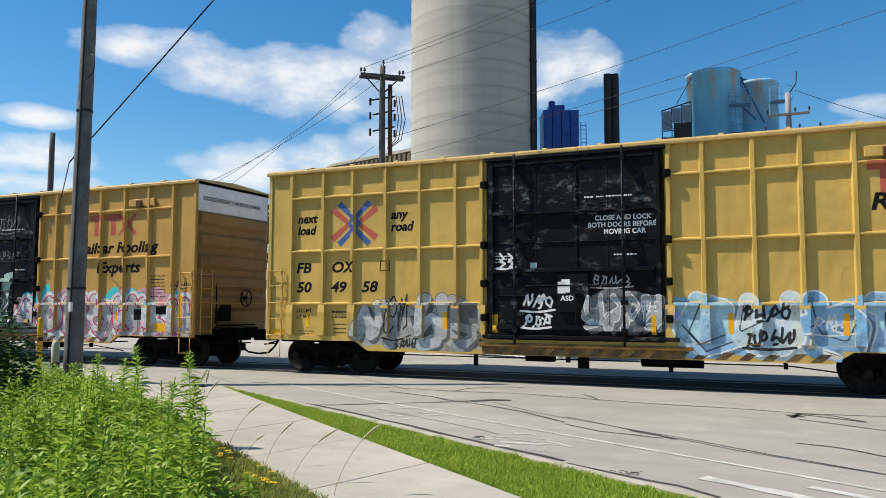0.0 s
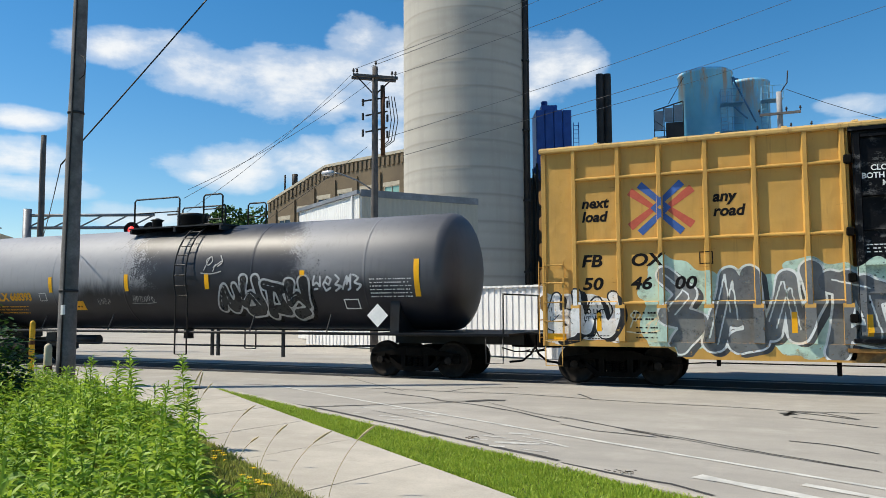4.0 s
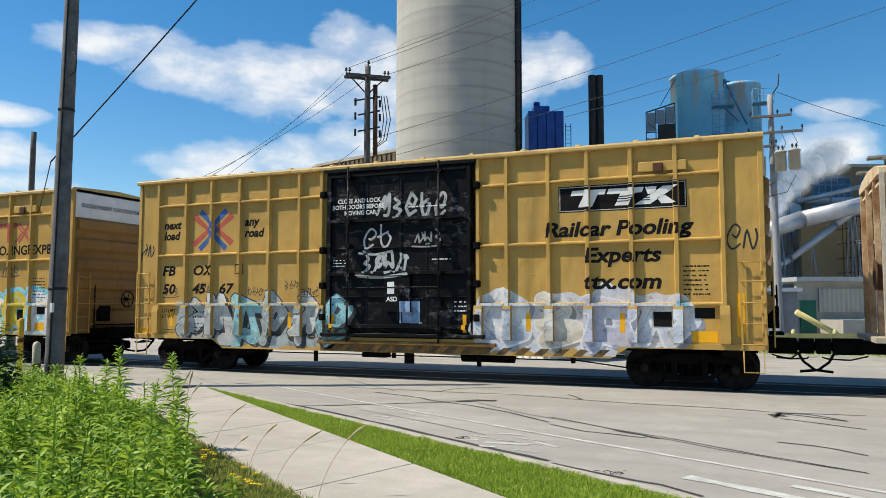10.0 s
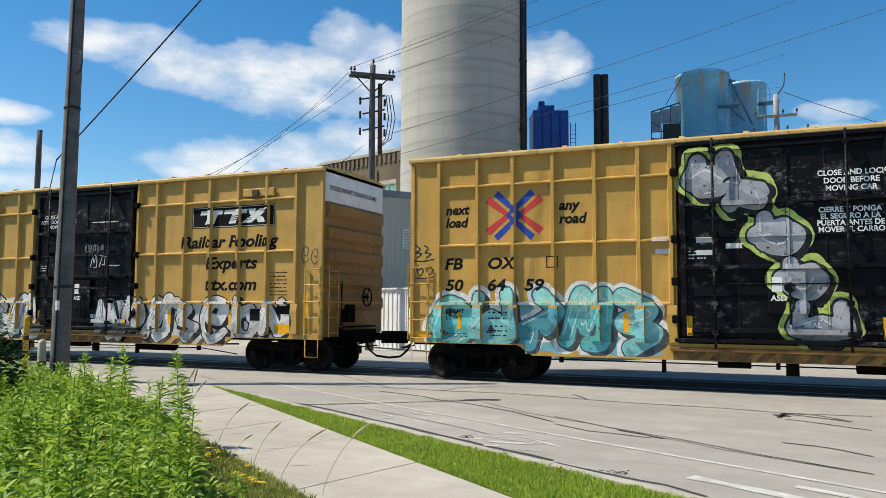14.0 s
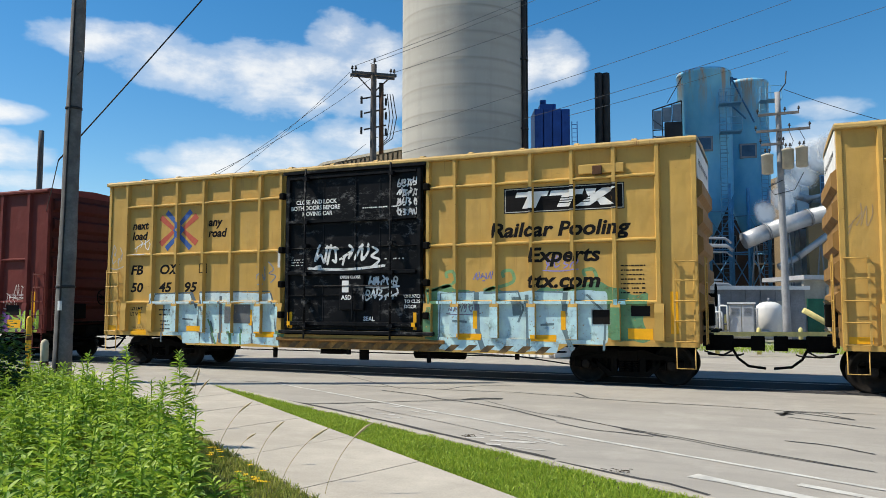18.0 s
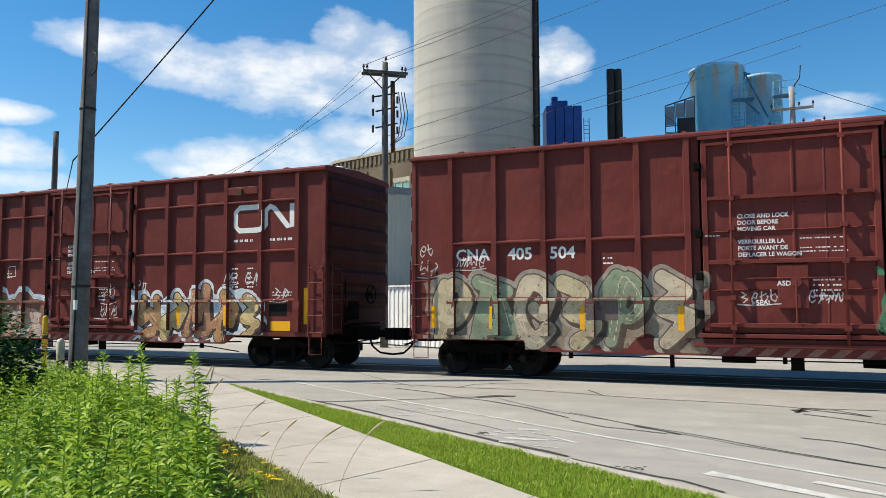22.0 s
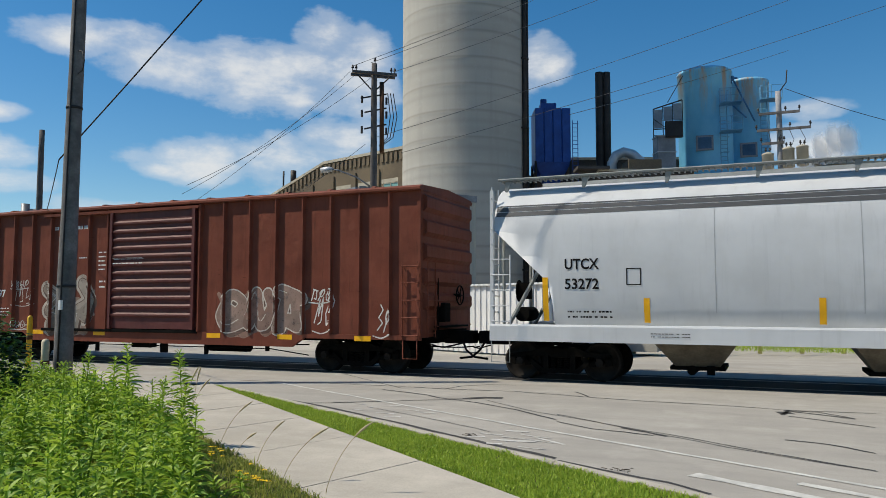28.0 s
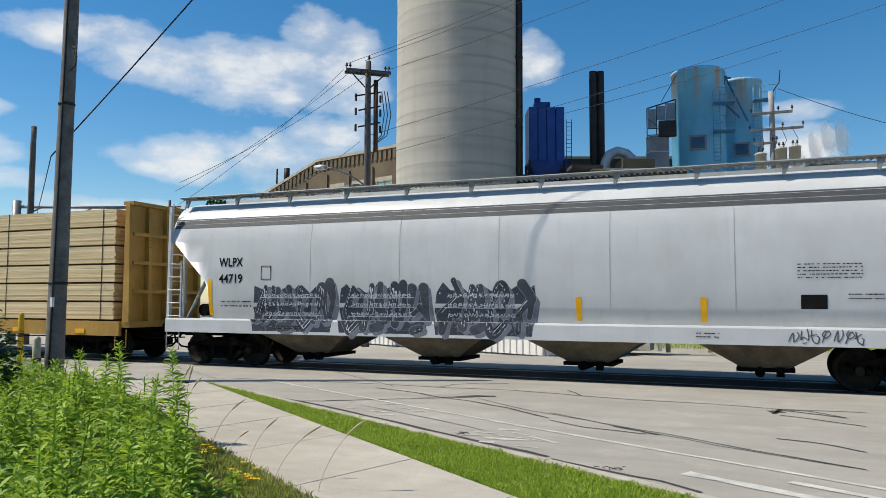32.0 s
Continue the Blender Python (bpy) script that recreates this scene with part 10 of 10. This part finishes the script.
def grass_patch(name, inside, box4, count, h0, h1, seed, label, mat=GRASS):
    r = random.Random(seed)
    V, F = [], []
    n = 0
    tries = 0
    while n < count and tries < count * 12:
        tries += 1
        x, y = r.uniform(box4[0], box4[1]), r.uniform(box4[2], box4[3])
        if not inside(x, y):
            continue
        n += 1
        h = r.uniform(h0, h1) * (1 + 0.6 * noise.noise(Vector((x * 5, y * 5, 2))))
        a = r.uniform(0, 6.283)
        lx, ly = r.uniform(-0.6, 0.6) * h, r.uniform(-0.6, 0.6) * h
        w = r.uniform(0.004, 0.008)
        cx, cy = math.cos(a) * w, math.sin(a) * w
        b = len(V)
        V += [(x - cx, y - cy, 0.02), (x + cx, y + cy, 0.02), (x + lx * 0.4 - cx * 0.7, y + ly * 0.4 - cy * 0.7, 0.02 + h * 0.6), (x + lx * 0.4 + cx * 0.7, y + ly * 0.4 + cy * 0.7, 0.02 + h * 0.6), (x + lx, y + ly, 0.02 + h)]
        F += [(b, b + 1, b + 3, b + 2), (b + 2, b + 3, b + 4)]
    ob = mesh_object(name, V, F, mat)
    return tagged(ob, label, "grass", "", "stuff")


grass_patch("grass_strip", lambda x, y: strip_y(x) + 0.03 < y < kerb_y(x) - 0.1 + 0.09 * noise.noise(Vector((x * 3.1, 0, 1))) + random.uniform(-0.05, 0.05) and x > -11.1, (-11.1, 2.0, 4.0, 13.0), 62000, 0.02, 0.055, 21, "bright mown grass strip between pavement and kerb")
grass_patch("verge_grass", lambda x, y: y < walk_y(x + 0.02) + 0.04 and y > walk_y(x) - 2.4, (-11.5, 0.5, 2.0, 11.3), 60000, 0.02, 0.075, 22, "patchy olive grass along the pavement's edge", VERGE)
grass_patch("far_verge_grass", lambda x, y: True, (-4.5, 7.5, 29.0, 33.0), 6000, 0.08, 0.28, 23, "rough grass and weeds at the yard's edge")
# nodding seed stalks along the pavement's edge: foot, reach and height
for i, (x, y, dx, dy, h) in enumerate(((-5.79, 7.05, 0.29, 0.23, 0.56), (-4.85, 6.48, 0.23, 0.17, 0.48), (-4.18, 5.97, 0.37, 0.24, 0.53), (-3.58, 5.76, 0.36, 0.21, 0.65), (-7.2, 8.0, 0.2, 0.1, 0.85), (-6.9, 7.75, 0.28, 0.12, 0.72), (-6.6, 7.5, 0.1, 0.05, 0.9), (-7.6, 8.2, 0.16, 0.1, 0.95), (-5.3, 6.7, 0.2, 0.12, 0.3))):
    s = thing("seed_stalk", "thin dry grass stalk with a nodding seed head", "grass stalk", "seed stalks", (x, y, 0))

    def along(t):
        return Vector((dx * t ** 1.5, dy * t ** 1.5, h * (1.25 * t - 0.25 * t ** 3)))
    bm = bmesh.new()
    pipe(bm, [along(k / 8) for k in range(7)], 0.0032, 5)
    part("stem", bm, SEED, s)
    bm = bmesh.new()
    pipe(bm, [along(0.7 + 0.3 * k / 5) for k in range(6)], [0.004, 0.009, 0.011, 0.011, 0.008, 0.002], 7)
    part("seed_head", bm, SEED, s)
r = random.Random(5)
for i in range(46):
    tall = i < 22
    if tall:
        x, y = -6.45 + r.gauss(0, 0.13), 6.5 + r.gauss(0, 0.12)
    else:
        x = r.choice((-5.3, -4.4, -4.3, -5.5)) + r.uniform(-0.15, 0.15)
        y = walk_y(x) - r.uniform(0.25, 0.55)
    f = thing("yellow_flower", "small yellow wildflower in the verge", "flower", "yellow flowers", (x, y, 0))
    bm = bmesh.new()
    h = r.uniform(0.36, 0.46) if tall else r.uniform(0.1, 0.2)
    rod(bm, (0, 0, 0), (0.01, 0, h), 0.003, 4)
    part("stem", bm, WEED, f)
    bm = bmesh.new()
    for k in range(5):
        a = k * 1.257
        bm.faces.new([bm.verts.new(p) for p in ((0.01, 0, h), (0.01 + 0.026 * math.cos(a - 0.4), 0.026 * math.sin(a - 0.4), h + 0.006), (0.01 + 0.038 * math.cos(a), 0.038 * math.sin(a), h + 0.004), (0.01 + 0.026 * math.cos(a + 0.4), 0.026 * math.sin(a + 0.4), h + 0.006))])
    part("petals", bm, FLOWER, f)
# dark shrub at the edge of the view
sb = thing("shrub", "dark green leafy shrub at the roadside", "shrub", "", (-10.3, 7.05, 0))
bm = bmesh.new()
rr = random.Random(9)
for k in range(9):
    rod(bm, (0, 0, 0), (rr.uniform(-0.6, 0.6), rr.uniform(-0.6, 0.6), rr.uniform(0.8, 1.4)), 0.025, 6, 0.008)
part("branches", bm, BARK, sb)
V, F = [], []
for _ in range(4200):
    d = Vector((rr.gauss(0, 1), rr.gauss(0, 1), rr.gauss(0, 1))).normalized()
    c = Vector((d.x * 0.95, d.y * 0.8, 0.86 + d.z * 0.86)) * rr.uniform(0.6, 1.04)
    c.z = max(0.05, c.z * (1 + 0.15 * noise.noise(c * 2)))
    a = rr.uniform(0, 6.28)
    blade_leaf(V, F, c, (math.cos(a), math.sin(a), rr.uniform(-0.3, 0.6)), rr.uniform(0.08, 0.13), 0.065, 0.3, (-math.sin(a), math.cos(a), 0.1))
ob = mesh_object("leaves", V, F, SHRUB)
ob.parent = sb

# twigs and leaf litter washed against the kerb
r = random.Random(77)
for (x, y) in ((-1.45, 7.86), (-3.54, 9.18)):
    lit = thing("kerb_litter", "small heap of twigs and leaf litter in the gutter", "litter", "", (x, y, 0.006))
    for k in range(14):
        bm = bmesh.new()
        a, d = r.uniform(0, 6.28), r.gauss(0, 0.03)
        c = Vector((r.gauss(0, 0.06), d, r.uniform(0.004, 0.025)))
        e = Vector((math.cos(a), math.sin(a), r.uniform(-0.05, 0.05))) * r.uniform(0.015, 0.05)
        rod(bm, c - e, c + e, r.uniform(0.002, 0.005), 5)
        part("twig", bm, BARK, lit)


# ---- motion of the train ----
def run_at(t):
    for (a, ua), (b, ub) in zip(RUN, RUN[1:]):
        if t <= b:
            break
    return ua + (ub - ua) * (t - a) / (b - a)


def motions():
    for car, s0 in TRAIN:
        walk(car, [(t, pose(s0 + u, SIDE, 0)) for t, u in RUN])
    turns = [(i / 15, math.degrees(run_at(i / 15) / WHEEL_R)) for i in range(481)]
    for w, at in WHEELS:
        walk(w, [(t, pose(at.x, at.y, at.z, 0, a, 0)) for t, a in turns])

    walk(cloud_sheet, [(t, pose(0, 0, 0, 0, 0, 3.3 * t / 32)) for t in (0, 8, 16, 24, 32)])
    for p, at, up, across in PUFFS:
        walk(p, [(t, pose(at.x + across * t * 0.12, at.y, at.z + up * t * 0.12, 0, 0, t * 2)) for t in (0, 8, 16, 24, 32)])


motions()
